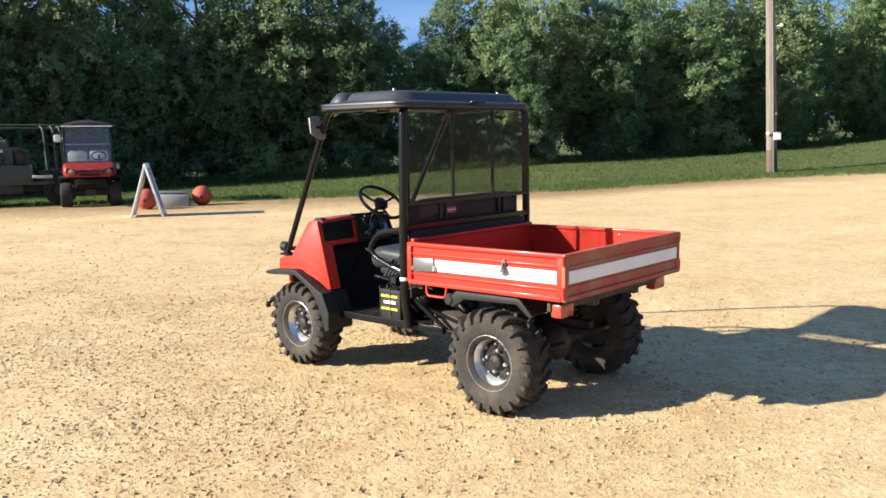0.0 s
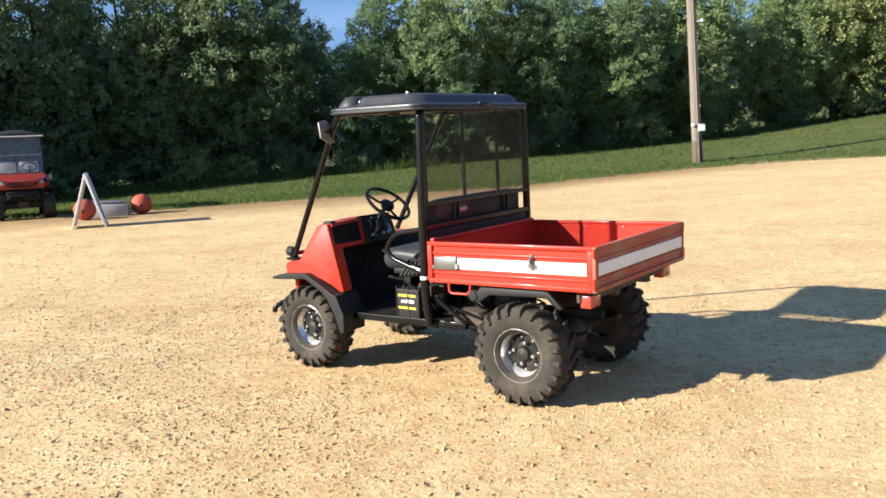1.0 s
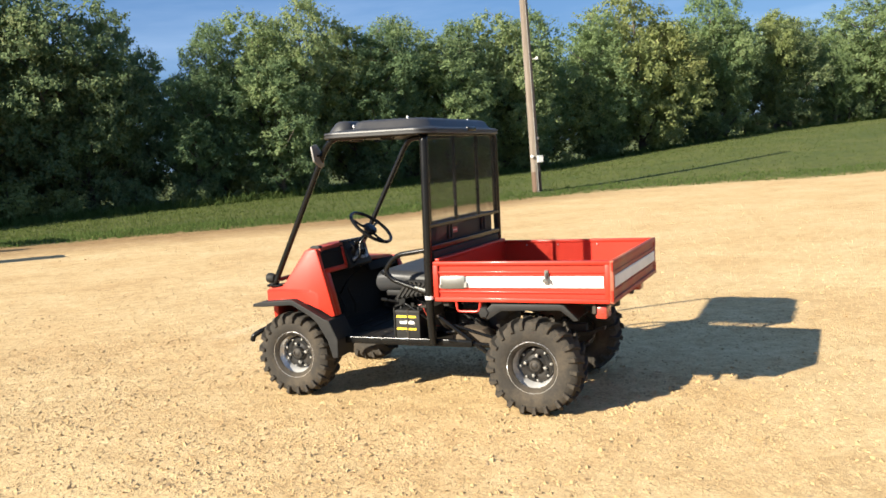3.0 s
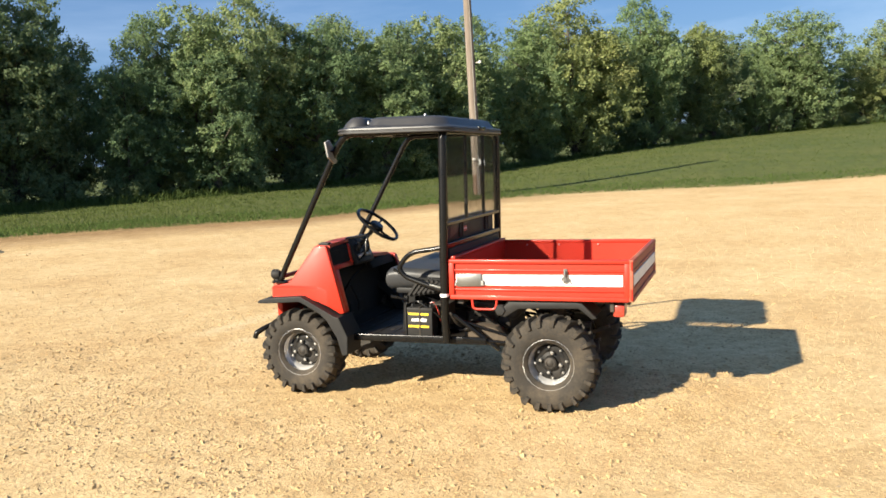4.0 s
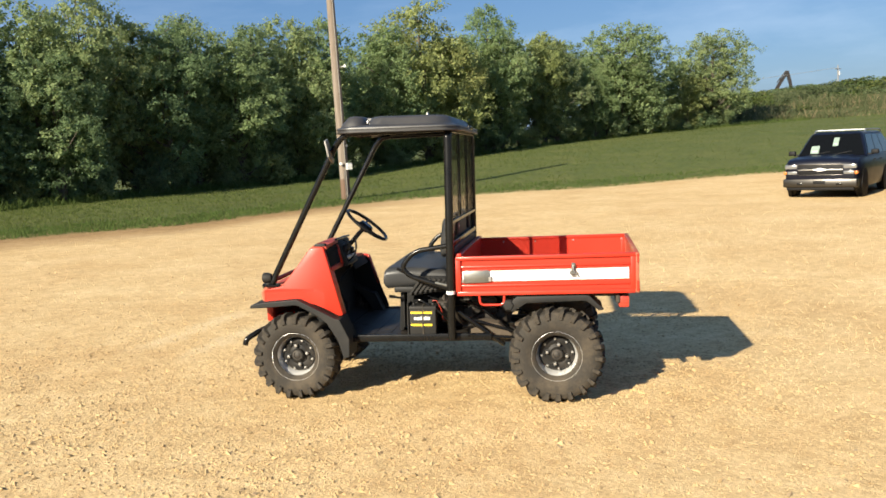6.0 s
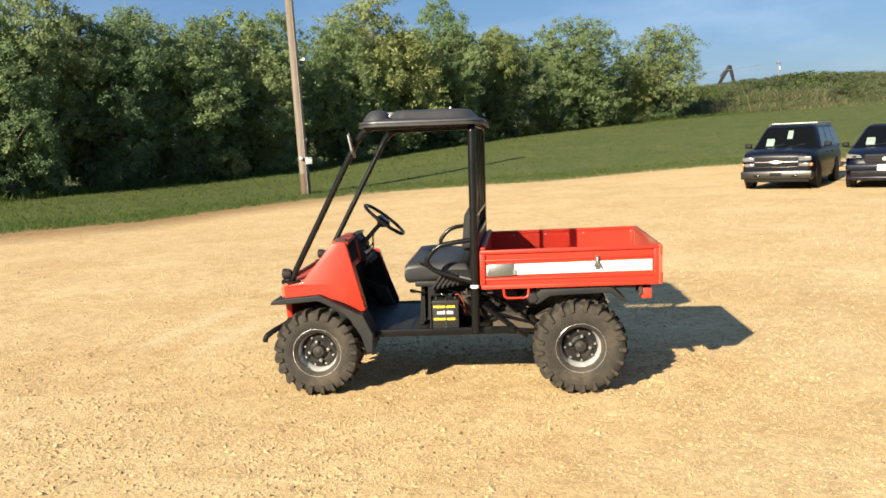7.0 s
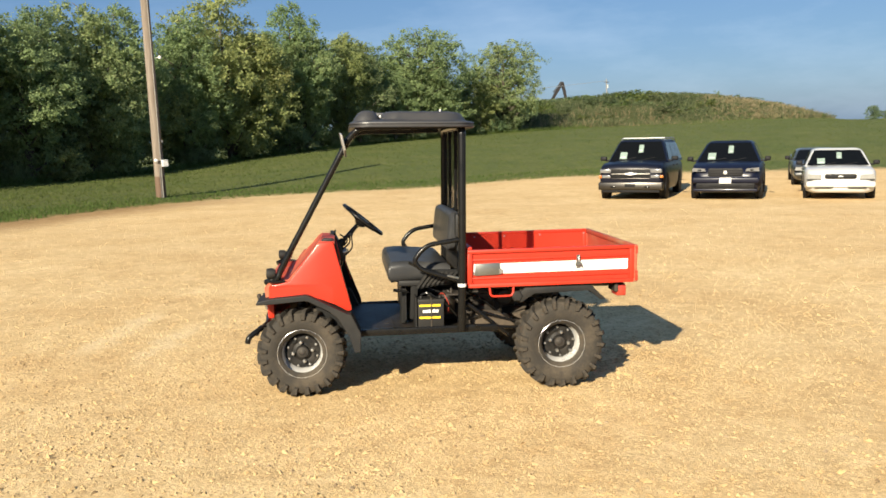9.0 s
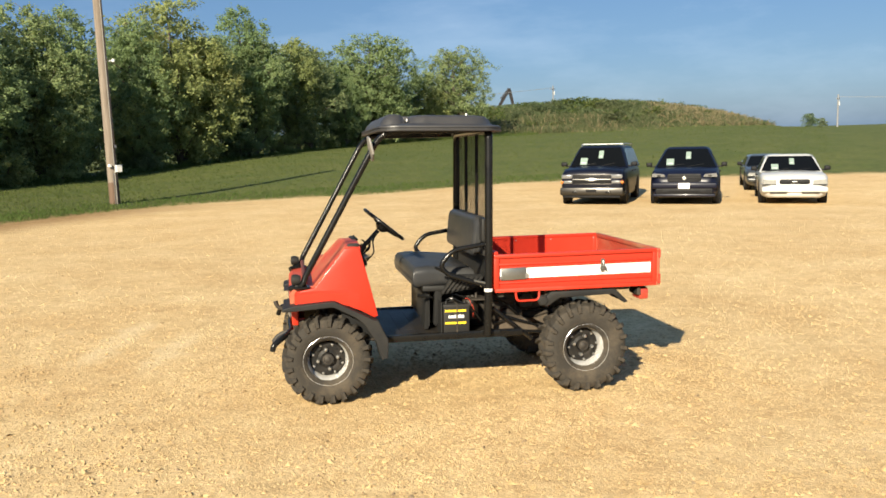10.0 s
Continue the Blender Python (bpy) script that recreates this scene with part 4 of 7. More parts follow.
    # battery on the left of the floor
    part("battery", joined(box(0.815, 0.995, 0.415, 0.545, 0.430, 0.612, 0.008), box(0.812, 0.998, 0.412, 0.548, 0.602, 0.630, 0.006), *[lathe_at_z(x, 0.50, 0.628, 0.009, 0.020) for x in (0.84, 0.97)]), BLACK_PLASTIC, v, "black battery with yellow bars on its label")
    for z in (0.580, 0.496):
        part("label_bar", box(0.840, 0.986, 0.545, 0.5475, z, z + 0.014), YELLOW, v)
    part("label_writing", joined(*[box(x, x + w, 0.545, 0.5475, 0.537, 0.537 + h) for x, w, h in ((0.855, 0.018, 0.020), (0.877, 0.010, 0.024), (0.890, 0.016, 0.020), (0.910, 0.012, 0.022), (0.926, 0.020, 0.018), (0.950, 0.012, 0.018))]), WHITE_INK, v)
    part("battery_strap", joined(box(0.898, 0.907, 0.546, 0.5505, 0.43, 0.634), box(0.898, 0.907, 0.41, 0.551, 0.630, 0.636)), RUBBER, v)
    part("battery_cable", tube(rounded([(0.84, 0.50, 0.660), (0.815, 0.50, 0.665), (0.775, 0.51, 0.59), (0.78, 0.48, 0.53), (0.74, 0.40, 0.50)], 0.03), 0.0028, 8), LAMP_RED, v, "red battery cable")
    part("battery_cable", tube(rounded([(0.97, 0.50, 0.655), (0.93, 0.52, 0.675), (0.80, 0.53, 0.60), (0.72, 0.48, 0.50)], 0.05), 0.007, 8), BLACK_TUBE, v)
    part("battery_tray", joined(box(1.002, 1.012, 0.36, 0.54, 0.43, 0.645, 0.003, 1), box(0.80, 1.012, 0.40, 0.55, 0.423, 0.432, 0.002, 1)), BLACK_PLASTIC, v)
    # louvred side cover under the seat
    cover = part("louvred_cover", prism([(1.0, 0.690), (0.73, 0.735), (0.71, 0.825), (0.93, 0.825)], 0.455, 0.487, 0.004), DEEP_BLACK, v, "black louvred side cover")
    for k in range(7):
        part("louvre", prism([(0.99 - 0.034 * k, 0.700 + 0.006 * k), (1.000 - 0.034 * k, 0.712 + 0.006 * k), (0.925 - 0.034 * k, 0.815), (0.914 - 0.034 * k, 0.805)], 0.486, 0.508), BLACK_PLASTIC, cover)
    # seat
    seat = loft([rounded_rect(-0.08, 1.04, x, 0.50, z0, z1, r) for x, z0, z1, r in ((1.190, 0.775, 0.815, 0.02), (1.186, 0.748, 0.852, 0.04), (1.166, 0.728, 0.876, 0.05), (1.08, 0.735, 0.884, 0.05), (0.90, 0.745, 0.872, 0.05), (0.775, 0.75, 0.862, 0.05), (0.755, 0.77, 0.845, 0.04))])
    part("seat_cushion", seat, VINYL, v, "worn black vinyl bench cushion")
    part("seat_base", joined(box(0.76, 1.12, -0.58, 0.42, 0.705, 0.745, 0.01), box(1.06, 1.075, -0.46, 0.36, 0.45, 0.72, 0.004)), BLACK_PLASTIC, v)
    back = loft([[(x - 0.10 * (z - 0.95), y, z) for y, z in outline_yz(0.49, 0.950, 1.222, 0.06, shrink, -0.005)] for x, shrink in ((0.790, 0.03), (0.784, 0.012), (0.768, 0.0), (0.735, 0.0), (0.722, 0.012), (0.716, 0.03))])
    part("backrest", back, VINYL, v, "worn black vinyl bench backrest")
    for s in (1, -1):
        part("backrest_bracket", joined(box(0.735, 0.760, s * 0.22, s * 0.26, 0.98, 1.20, 0.004), box(0.735, 0.745, s * 0.18, s * 0.30, 1.08, 1.15, 0.003)), STEEL, v)
        hoop = rounded([(0.700, s * 0.605, 1.048), (0.945, s * 0.600, 1.010), (1.028, s * 0.598, 0.905), (0.975, s * 0.598, 0.845), (0.705, s * 0.612, 0.762)], 0.07, 8)
        part("arm_rail", tube(hoop, 0.0165, 12), BLACK_TUBE, v, "black tubular side rail")
    part("side_strut", tube([(1.060, 0.595, 0.895), (0.965, 0.59, 0.845), (0.86, 0.592, 0.823)], 0.010, 10), BLACK_TUBE, v)
    part("strut_tip", tube([(0.80, 0.618, 0.802), (0.715, 0.622, 0.782)], 0.008, 10), ZINC_PLATE, v, "bare steel strut end")
    # roll cage
    for s in (1, -1):
        part("rear_post", tube(rounded([(0.700, s * 0.600, 0.42), (0.700, s * 0.628, 0.62), (0.697, s * 0.632, 1.0), (0.694, s * 0.615, 1.78), (0.700, s * 0.56, 1.815), (0.70, 0, 1.815)], 0.06), 0.0275, 16), BLACK_TUBE, v, "black tubular rear roll post")
        part("post_collar", lathe_post(0.699, s * 0.630, 0.735, 0.0290, 0.024), WHITE_TAPE if s > 0 else STEEL, v)
        part("front_post", tube(rounded([(2.02, s * 0.50, 0.770), (1.935, s * 0.555, 0.800), (1.922, s * (0.548 if s > 0 else 0.605), 0.850), (1.442, s * (0.582 if s > 0 else 0.635), 1.735), (1.37, s * 0.60, 1.800), (0.72, s * 0.60, 1.812)], 0.09), 0.0205, 14), BLACK_TUBE, v, "black tubular front roll post")
        part("post_foot", box(1.89, 2.0, s * 0.50, s * 0.585, 0.775, 0.790, 0.004, 1), BLACK_TUBE, v)
        part("work_lamp", joined(moved(lathe([(0.0, 0.03), (0.030, 0.026), (0.036, 0.018), (0.036, -0.012), (0.026, -0.034), (0.0, -0.036)], 20, "x"), Matrix.Translation((1.985, s * 0.545, 0.835))), box(1.97, 1.99, s * 0.535, s * 0.555, 0.78, 0.81)), BLACK_PLASTIC, v, "small round black work lamp")
    part("foot_bar", tube([(1.925, -0.56, 0.822), (1.925, 0.56, 0.822)], 0.015, 10), DARK_RED, v, "dark red cross tube between the post feet")
    part("mirror_arm", tube([(1.462, 0.605, 1.69), (1.484, 0.645, 1.69)], 0.007, 8), BLACK_TUBE, v)
    part("side_mirror", prism([(-0.065, -0.075), (-0.010, -0.085), (0.070, -0.040), (0.060, 0.065), (-0.020, 0.080), (-0.060, 0.030)], -0.007, 0.007, 0.004, axis="x"), GREY_PLASTIC, v, "cracked clouded side mirror").matrix_local = pose(1.484, 0.622, 1.690, 0, 12, 4)
    # roof
    rings = []
    for inset, z in ((0.006, 1.792), (0.0, 1.797), (0.0, 1.806), (0.007, 1.809), (0.007, 1.815), (0.0, 1.818), (0.002, 1.828), (0.016, 1.833), (0.048, 1.838), (0.060, 1.847), (0.078, 1.879), (0.094, 1.892), (0.125, 1.899), (0.22, 1.902)):
        front = 1.455 - inset if inset < 0.05 else 1.235 - (inset - 0.05) * 0.6
        rings.append([(x - (0.045 * (y / 0.65) ** 2 if x > 1.3 else 0), y, z - 0.007 * ((x - 1.03) / 0.5) ** 2) for x, y in outline_xy(0.604 + inset, front + 0.02 if inset < 0.05 else front, 0.674 - inset, 0.12 - inset * 0.25, 0.018)])
    under = [[(x, y, 1.796) for x, y in outline_xy(0.625, 1.40, 0.645, 0.08, 0.018)], [(x, y, 1.822) for x, y in outline_xy(0.66, 1.34, 0.57, 0.06, 0.018)]]
    part("roof", loft(under[::-1] + rings), ROOF_PLASTIC, v, "moulded faded black plastic roof with raised centre", 40).location.z = 0.009
    hump = loft([[(x, y, z) for x, y in outline_xy(x0, x1, hy, r)] for x0, x1, hy, r, z in ((1.242, 1.420, 0.604, 0.07, 1.828), (1.248, 1.405, 0.592, 0.07, 1.858), (1.260, 1.380, 0.575, 0.06, 1.888), (1.278, 1.360, 0.555, 0.04, 1.902), (1.305, 1.338, 0.52, 0.016, 1.906))])
    part("roof_hump", hump, ROOF_PLASTIC, v).location.z = 0.009
    part("roof_bridge", joined(*[box(1.16, 1.28, y0, y1, 1.83, 1.897, 0.012) for y0, y1 in ((-0.42, -0.10), (0.10, 0.42))]), ROOF_PLASTIC, v).location.z = 0.009
    for x, y in ((1.232, 0.54), (0.83, 0.535), (1.232, -0.52), (0.83, -0.515)):
        part("roof_bolt", lathe_at_z(x, y, 1.856 if x > 1 else 1.893, 0.010, 0.020), STEEL, v).location.z = 0.009
    part("rear_trim_block", box(0.598, 0.622, -0.09, 0.05, 1.806, 1.835, 0.006), BLACK_TUBE, v).location.z = 0.009
    for x in (1.34, 1.10):
        part("roof_handle", tube(rounded([(x, 0.42, 1.80), (x, 0.42, 1.775), (x - 0.10, 0.42, 1.775), (x - 0.10, 0.42, 1.80)], 0.02), 0.010, 8), BLACK_TUBE, v).location.z = 0.009
    # mesh screen behind the seat
    screen = bmesh.new()
    y0, y1, z0, z1, px, pz = -0.585, 0.585, 1.20, 1.79, 0.030, 0.015
    for way in (1, -1):
        for k in range(-60, 120):
            c = y0 + k * px
            ends = []
            for zz in (z0, z1):
                ends.append((c + way * (zz - z0) * px / pz, zz))
            (ya, za), (yb, zb) = ends
            lo, hi = (y0, y1)
            if max(ya, yb) < lo or min(ya, yb) > hi:
                continue
            f = lambda y: za + (y - ya) * (zb - za) / (yb - ya)
            pa = (max(lo, min(hi, ya)), None)
            pb = (max(lo, min(hi, yb)), None)
            p, q = Vector((0.683 + 0.001 * way, pa[0], f(pa[0]))), Vector((0.683 + 0.001 * way, pb[0], f(pb[0])))
            if (p - q).length < 0.01:
                continue
            d = (q - p).normalized()
            n = d.cross(Vector((1, 0, 0))) * 0.0014
            vs = [screen.verts.new(w) for w in (p + n, q + n, q - n, p - n)]
            vt = [screen.verts.new(w + Vector((0.0012, 0, 0))) for w in (p + n, q + n, q - n, p - n)]
            for i in range(4):
                screen.faces.new((vs[i], vs[(i + 1) % 4], vt[(i + 1) % 4], vt[i]))
            screen.faces.new(vs)
            screen.faces.new(vt[::-1])
    part("mesh_screen", screen, BLACK_TUBE, v, "black expanded-metal mesh screen")
    for y in (0.590, 0.172, -0.236, -0.590):
        part("screen_bar", box(0.676, 0.700, y - 0.008, y + 0.008, 1.19, 1.80, 0.003, 1), BLACK_TUBE, v)
    for za, zb in ((1.188, 1.212), (1.786, 1.808), (1.040, 1.072)):
        part("screen_rail", box(0.672, 0.701, -0.61, 0.61, za, zb, 0.003, 1), BLACK_TUBE, v)
    part("back_panel", joined(box(0.705, 0.735, -0.54, 0.58, 1.055, 1.215, 0.012), box(0.70, 0.725, -0.58, 0.58, 0.96, 1.045, 0.006), box(0.672, 0.690, -0.585, 0.585, 0.72, 1.035, 0.004, 1)), BLACK_PLASTIC, v, "dusty black panel behind the seat")
    for y in (0.26, -0.34):
        part("panel_catch", joined(box(0.690, 0.706, y - 0.035, y - 0.018, 1.085, 1.185, 0.003, 1), box(0.690, 0.706, y + 0.018, y + 0.035, 1.085, 1.185, 0.003, 1)), DARK_METAL, v)
    part("warning_label", box(0.6985, 0.7040, 0.135, 0.225, 1.118, 1.154), FADED_RED, v, "red and white warning label")
    part("label_line", box(0.6970, 0.6990, 0.142, 0.218, 1.134, 1.140), WHITE_INK, v)

    # cargo bed; it sits a little askew and lower at its front
    square = set(v.children)
    part("bed_floor", joined(box(-0.49, 0.64, -0.61, 0.61, 0.715, 0.728, 0.002, 1), *[box(-0.47, 0.62, y - 0.02, y + 0.02, 0.7275, 0.734, 0.002, 1) for y in (-0.48, -0.32, -0.16, 0, 0.16, 0.32, 0.48)]), RED_WORN, v, "scratched red bed floor")
    for s in (1, -1):
        o = lambda a, b: (s * a, s * b)
        side = part("bed_side", box(-0.485, 0.640, *o(0.612, 0.624), 0.725, 0.985, 0.002, 1), RED, v, "red ribbed steel bed side")
        part("top_rail", box(-0.500, 0.662, *o(0.606, 0.642), 0.968, 0.996, 0.007), RED, side)
        part("bottom_rail", box(-0.495, 0.655, *o(0.610, 0.646), 0.712, 0.742, 0.006), RED_WORN, side)
        for xa in (0.628, -0.500):
            part("end_post", box(xa, xa + 0.034, *o(0.608, 0.641), 0.74, 0.97, 0.004), RED, side)
        for za in (0.912, 0.774):
            part("rib", box(-0.466, 0.628, *o(0.6235, 0.634), za, za + 0.014, 0.004), RED, side)
        part("reflective_stripe", prism([(0.618, 0.812), (0.618, 0.888), (-0.456, 0.892), (-0.456, 0.814)], s * 0.6245, s * 0.6275), WHITE_TAPE, v, "white reflective stripe")
        part("clear_patch", prism([(0.610, 0.802), (0.610, 0.892), (0.440, 0.896), (0.440, 0.806)], s * 0.628, s * 0.640, 0.003), ZINC_PLATE, v, "dull zinc-plated hinge plate")
        part("patch_lug", box(0.425, 0.445, *o(0.628, 0.645), 0.812, 0.850, 0.003, 1), STEEL, v)
        part("patch_lug", box(0.608, 0.622, *o(0.628, 0.645), 0.808, 0.832, 0.003, 1), STEEL, v)
        part("bed_hinge", moved(lathe([(0.0, -0.05), (0.022, -0.05), (0.022, 0.05), (0.0, 0.05)], 14, "y"), Matrix.Translation((0.30, s * 0.36, 0.655))), MUD, v)
        part("axle_guard", prism([(0.30, 0.47), (0.20, 0.52), (0.08, 0.50), (0.06, 0.44), (0.20, 0.42)], s * 0.28, s * 0.40, 0.01), MUD, v)
        part("side_latch", joined(box(-0.118, -0.092, *o(0.628, 0.642), 0.835, 0.935, 0.003, 1), box(-0.128, -0.082, *o(0.640, 0.652), 0.852, 0.876, 0.004, 1), tube([(-0.105, s * 0.645, 0.92), (-0.105, s * 0.656, 0.885), (-0.128, s * 0.652, 0.845)], 0.006, 8)), ZINC_PLATE, v, "zinc-plated toggle latch")
        part("lift_handle", tube(rounded([(0.510, s * 0.625, 0.722), (0.503, s * 0.632, 0.642), (0.349, s * 0.632, 0.642), (0.342, s * 0.625, 0.722)], 0.03), 0.0085, 10), RED, v, "red bent-rod lift handle")
        for x in (-0.47, -0.1, 0.2, 0.45):
            part("bed_rivet", moved(lathe([(0.0, 0.004), (0.006, 0.003), (0.007, 0.0)], 8), Matrix.Translation((x, s * 0.606, 0.955)) @ Matrix.Diagonal((1, -s, 1, 1))), STEEL, v)
    part("bed_front_wall", joined(box(0.636, 0.650, -0.61, 0.61, 0.725, 1.005, 0.003, 1), box(0.626, 0.664, -0.612, 0.612, 0.985, 1.016, 0.008), box(0.630, 0.660, -0.60, 0.60, 0.73, 0.76, 0.004)), RED, v)
    gate = joined(box(-0.512, -0.500, -0.61, 0.61, 0.725, 0.985, 0.002, 1), box(-0.522, -0.490, -0.640, 0.640, 0.962, 0.996, 0.006), box(-0.524, -0.494, -0.640, 0.640, 0.712, 0.744, 0.006), box(-0.518, -0.502, -0.63, 0.63, 0.908, 0.924, 0.004), box(-0.518, -0.502, -0.63, 0.63, 0.786, 0.802, 0.004),
                  *[box(-0.520, -0.494, s * 0.608, s * 0.640, 0.73, 0.98, 0.004) for s in (1, -1)])
    # darker than the bed sides: dust plus painted shade
    part("tailgate", gate, RED_DUSTY_SHADED, v, "faded dusty red tailgate, shade put into its colour")
    part("reflective_stripe", box(-0.5205, -0.512, -0.600, 0.600, 0.815, 0.893, 0.002, 1), WHITE_TAPE, v, "white reflective stripe")
    for s in (1, -1):
        part("gate_pin", tube([(-0.512, s * 0.646, 0.73), (-0.512, s * 0.646, 0.80)], 0.010, 10), RED_WORN, v)
        part("gate_pin", tube([(-0.512, s * 0.646, 0.93), (-0.512, s * 0.646, 0.985)], 0.008, 10), RED_WORN, v)
        part("tail_lamp", box(-0.462, -0.392, s * 0.47, s * 0.60, 0.628, 0.704, 0.010), LAMP_RED, v, "faded square red tail lamp under the bed")
        part("lamp_bracket", box(-0.40, -0.375, s * 0.46, s * 0.61, 0.66, 0.715, 0.003, 1), DARK_METAL, v)
    askew = Matrix.Translation((0.07, 0.635, 0)) @ Matrix.Rotation(-0.020, 4, "Z") @ Matrix.Translation((-0.07, -0.635, 0))
    sunk = Matrix(((1, 0, 0, 0), (0, 1, 0, 0), (-0.0166, 0, 0.912, 0.0748), (0, 0, 0, 1)))
    cage = ("rear_post", "post_collar", "screen_bar", "mesh_screen", "screen_rail", "back_panel", "panel_catch", "warning_label", "label_line")
    for ob in v.children:
        kind = ob.name.split(".")[0]
        if ob not in square and kind not in ("tail_lamp", "lamp_bracket", "bed_hinge", "axle_guard"):
            for piece in (ob, *ob.children):
                piece.data.transform(askew @ sunk)
        elif kind in cage:
            ob.data.transform(askew)
    # front bumper with bent ends
    part("bumper", tube(rounded([(2.145, 0.60, 0.376), (2.135, 0.60, 0.415), (2.08, 0.56, 0.450), (2.02, 0.44, 0.475), (2.03, 0.25, 0.50), (2.03, -0.25, 0.50), (2.02, -0.44, 0.50), (2.10, -0.56, 0.470), (2.12, -0.60, 0.405)], 0.05), 0.019, 12), BLACK_TUBE, v, "bent black tube bumper")
    part("tow_hook", joined(tube(rounded([(1.96, 0.10, 0.42), (2.06, 0.10, 0.40), (2.12, 0.10, 0.37), (2.135, 0.10, 0.34)], 0.04), 0.018, 10), ball(2.137, 0.10, 0.338, 0.022, 12, 8), tube(rounded([(1.98, -0.05, 0.50), (2.12, -0.05, 0.56), (2.13, -0.05, 0.60)], 0.03), 0.016, 10)), DARK_METAL, v)
    return v


def lathe_at(x, y, z, r, w):
    return moved(lathe([(0.0, -w / 2), (r * 0.8, -w / 2), (r, -w * 0.35), (r, w * 0.35), (r * 0.8, w / 2), (0.0, w / 2)], 20, "y"), Matrix.Translation((x, y, z)))


def lathe_at_z(x, y, z, r, h):
    return moved(lathe([(r, 0), (r, h * 0.7), (r * 0.7, h), (0.0, h)], 10, "z"), Matrix.Translation((x, y, z)))


def lathe_post(x, y, z, r, h):
    return moved(lathe([(r * 0.9, -h / 2), (r, -h * 0.4), (r, h * 0.4), (r * 0.9, h / 2)], 20, "z"), Matrix.Translation((x, y, z)))


def outline_xy(x0, x1, hy, r, y=0.0, n=5):
    """A rounded rectangle in plan."""
    out = []
    for cx, cy, a0 in ((x1 - r, y + hy - r, 0), (x0 + r, y + hy - r, 90), (x0 + r, y - hy + r, 180), (x1 - r, y - hy + r, 270)):
        out += [(cx + r * math.cos(radians(a0 + 90 * k / n)), cy + r * math.sin(radians(a0 + 90 * k / n))) for k in range(n + 1)]
    return out


def outline_yz(hy, z0, z1, r, inset=0.0, y=0.0):
    return [(b, a) for a, b in outline_xy(z0 + inset, z1 - inset, hy - inset, max(0.01, r - inset), y)]


def rounded_rect(y, width, x, half, z0, z1, r):
    return [(x, a, b) for a, b in outline_yz(width / 2, z0, z1, min(r, (z1 - z0) * 0.45), 0.0, y - 0.01)]


VEHICLE = on_slope(0.655, 5.231, 138.1)
utility_vehicle(VEHICLE)

# ---- parked cars; x ahead from the middle of the front bumper, y to the car's left ----
def car_ring(x, hw, zb, zt, crown=0.03):
    h = zt - zb
    half = [(hw * 0.80, zb), (hw * 0.95, zb + 0.06), (hw, zb + h * 0.30), (hw * 1.005, zb + h * 0.62), (hw * 0.985, zb + h * 0.86), (hw * 0.93, zt - 0.012), (hw * 0.84, zt), (hw * 0.45, zt + crown * 0.8)]
    return [(x, y, z) for y, z in half] + [(x, 0, zt + crown)] + [(x, -y, z) for y, z in half[::-1]]


def car_wheel(parent, x, y, r, w, rim_mat):
    s = 1 if y > 0 else -1
    h = w / 2
    ob = part("wheel", lathe([(0.0, h * 0.75), (r * 0.25, h * 0.8), (r * 0.35, h * 0.55), (r * 0.60, h * 0.6), (r * 0.66, h * 0.9), (r * 0.64, -h * 0.5), (0.0, -h * 0.5)], 28), rim_mat, parent)
    ob.matrix_local = pose(x, y, r, 0, 0, 0 if s > 0 else 180)
    part("tyre", lathe([(r * 0.63, -h * 0.9), (r * 0.8, -h), (r * 0.95, -h * 0.92), (r, -h * 0.6), (r, h * 0.6), (r * 0.95, h * 0.92), (r * 0.8, h), (r * 0.655, h * 0.93), (r * 0.63, h * 0.6)], 36, caps=False), RUBBER, ob)
    return ob


def pane(a, b, c, d, lift, thick=0.006):
    """A flat panel through four corners, lifted along its normal."""
    p = [Vector(q) for q in (a, b, c, d)]
    n = (p[1] - p[0]).cross(p[3] - p[0]).normalized()
    bm = bmesh.new()
    lo, hi = [bm.verts.new(q + n * (lift - thick)) for q in p], [bm.verts.new(q + n * lift) for q in p]
    bm.faces.new(lo[::-1])
    bm.faces.new(hi)
    for i in range(4):
        bm.faces.new((lo[i], lo[(i + 1) % 4], hi[(i + 1) % 4], hi[i]))
    return bm


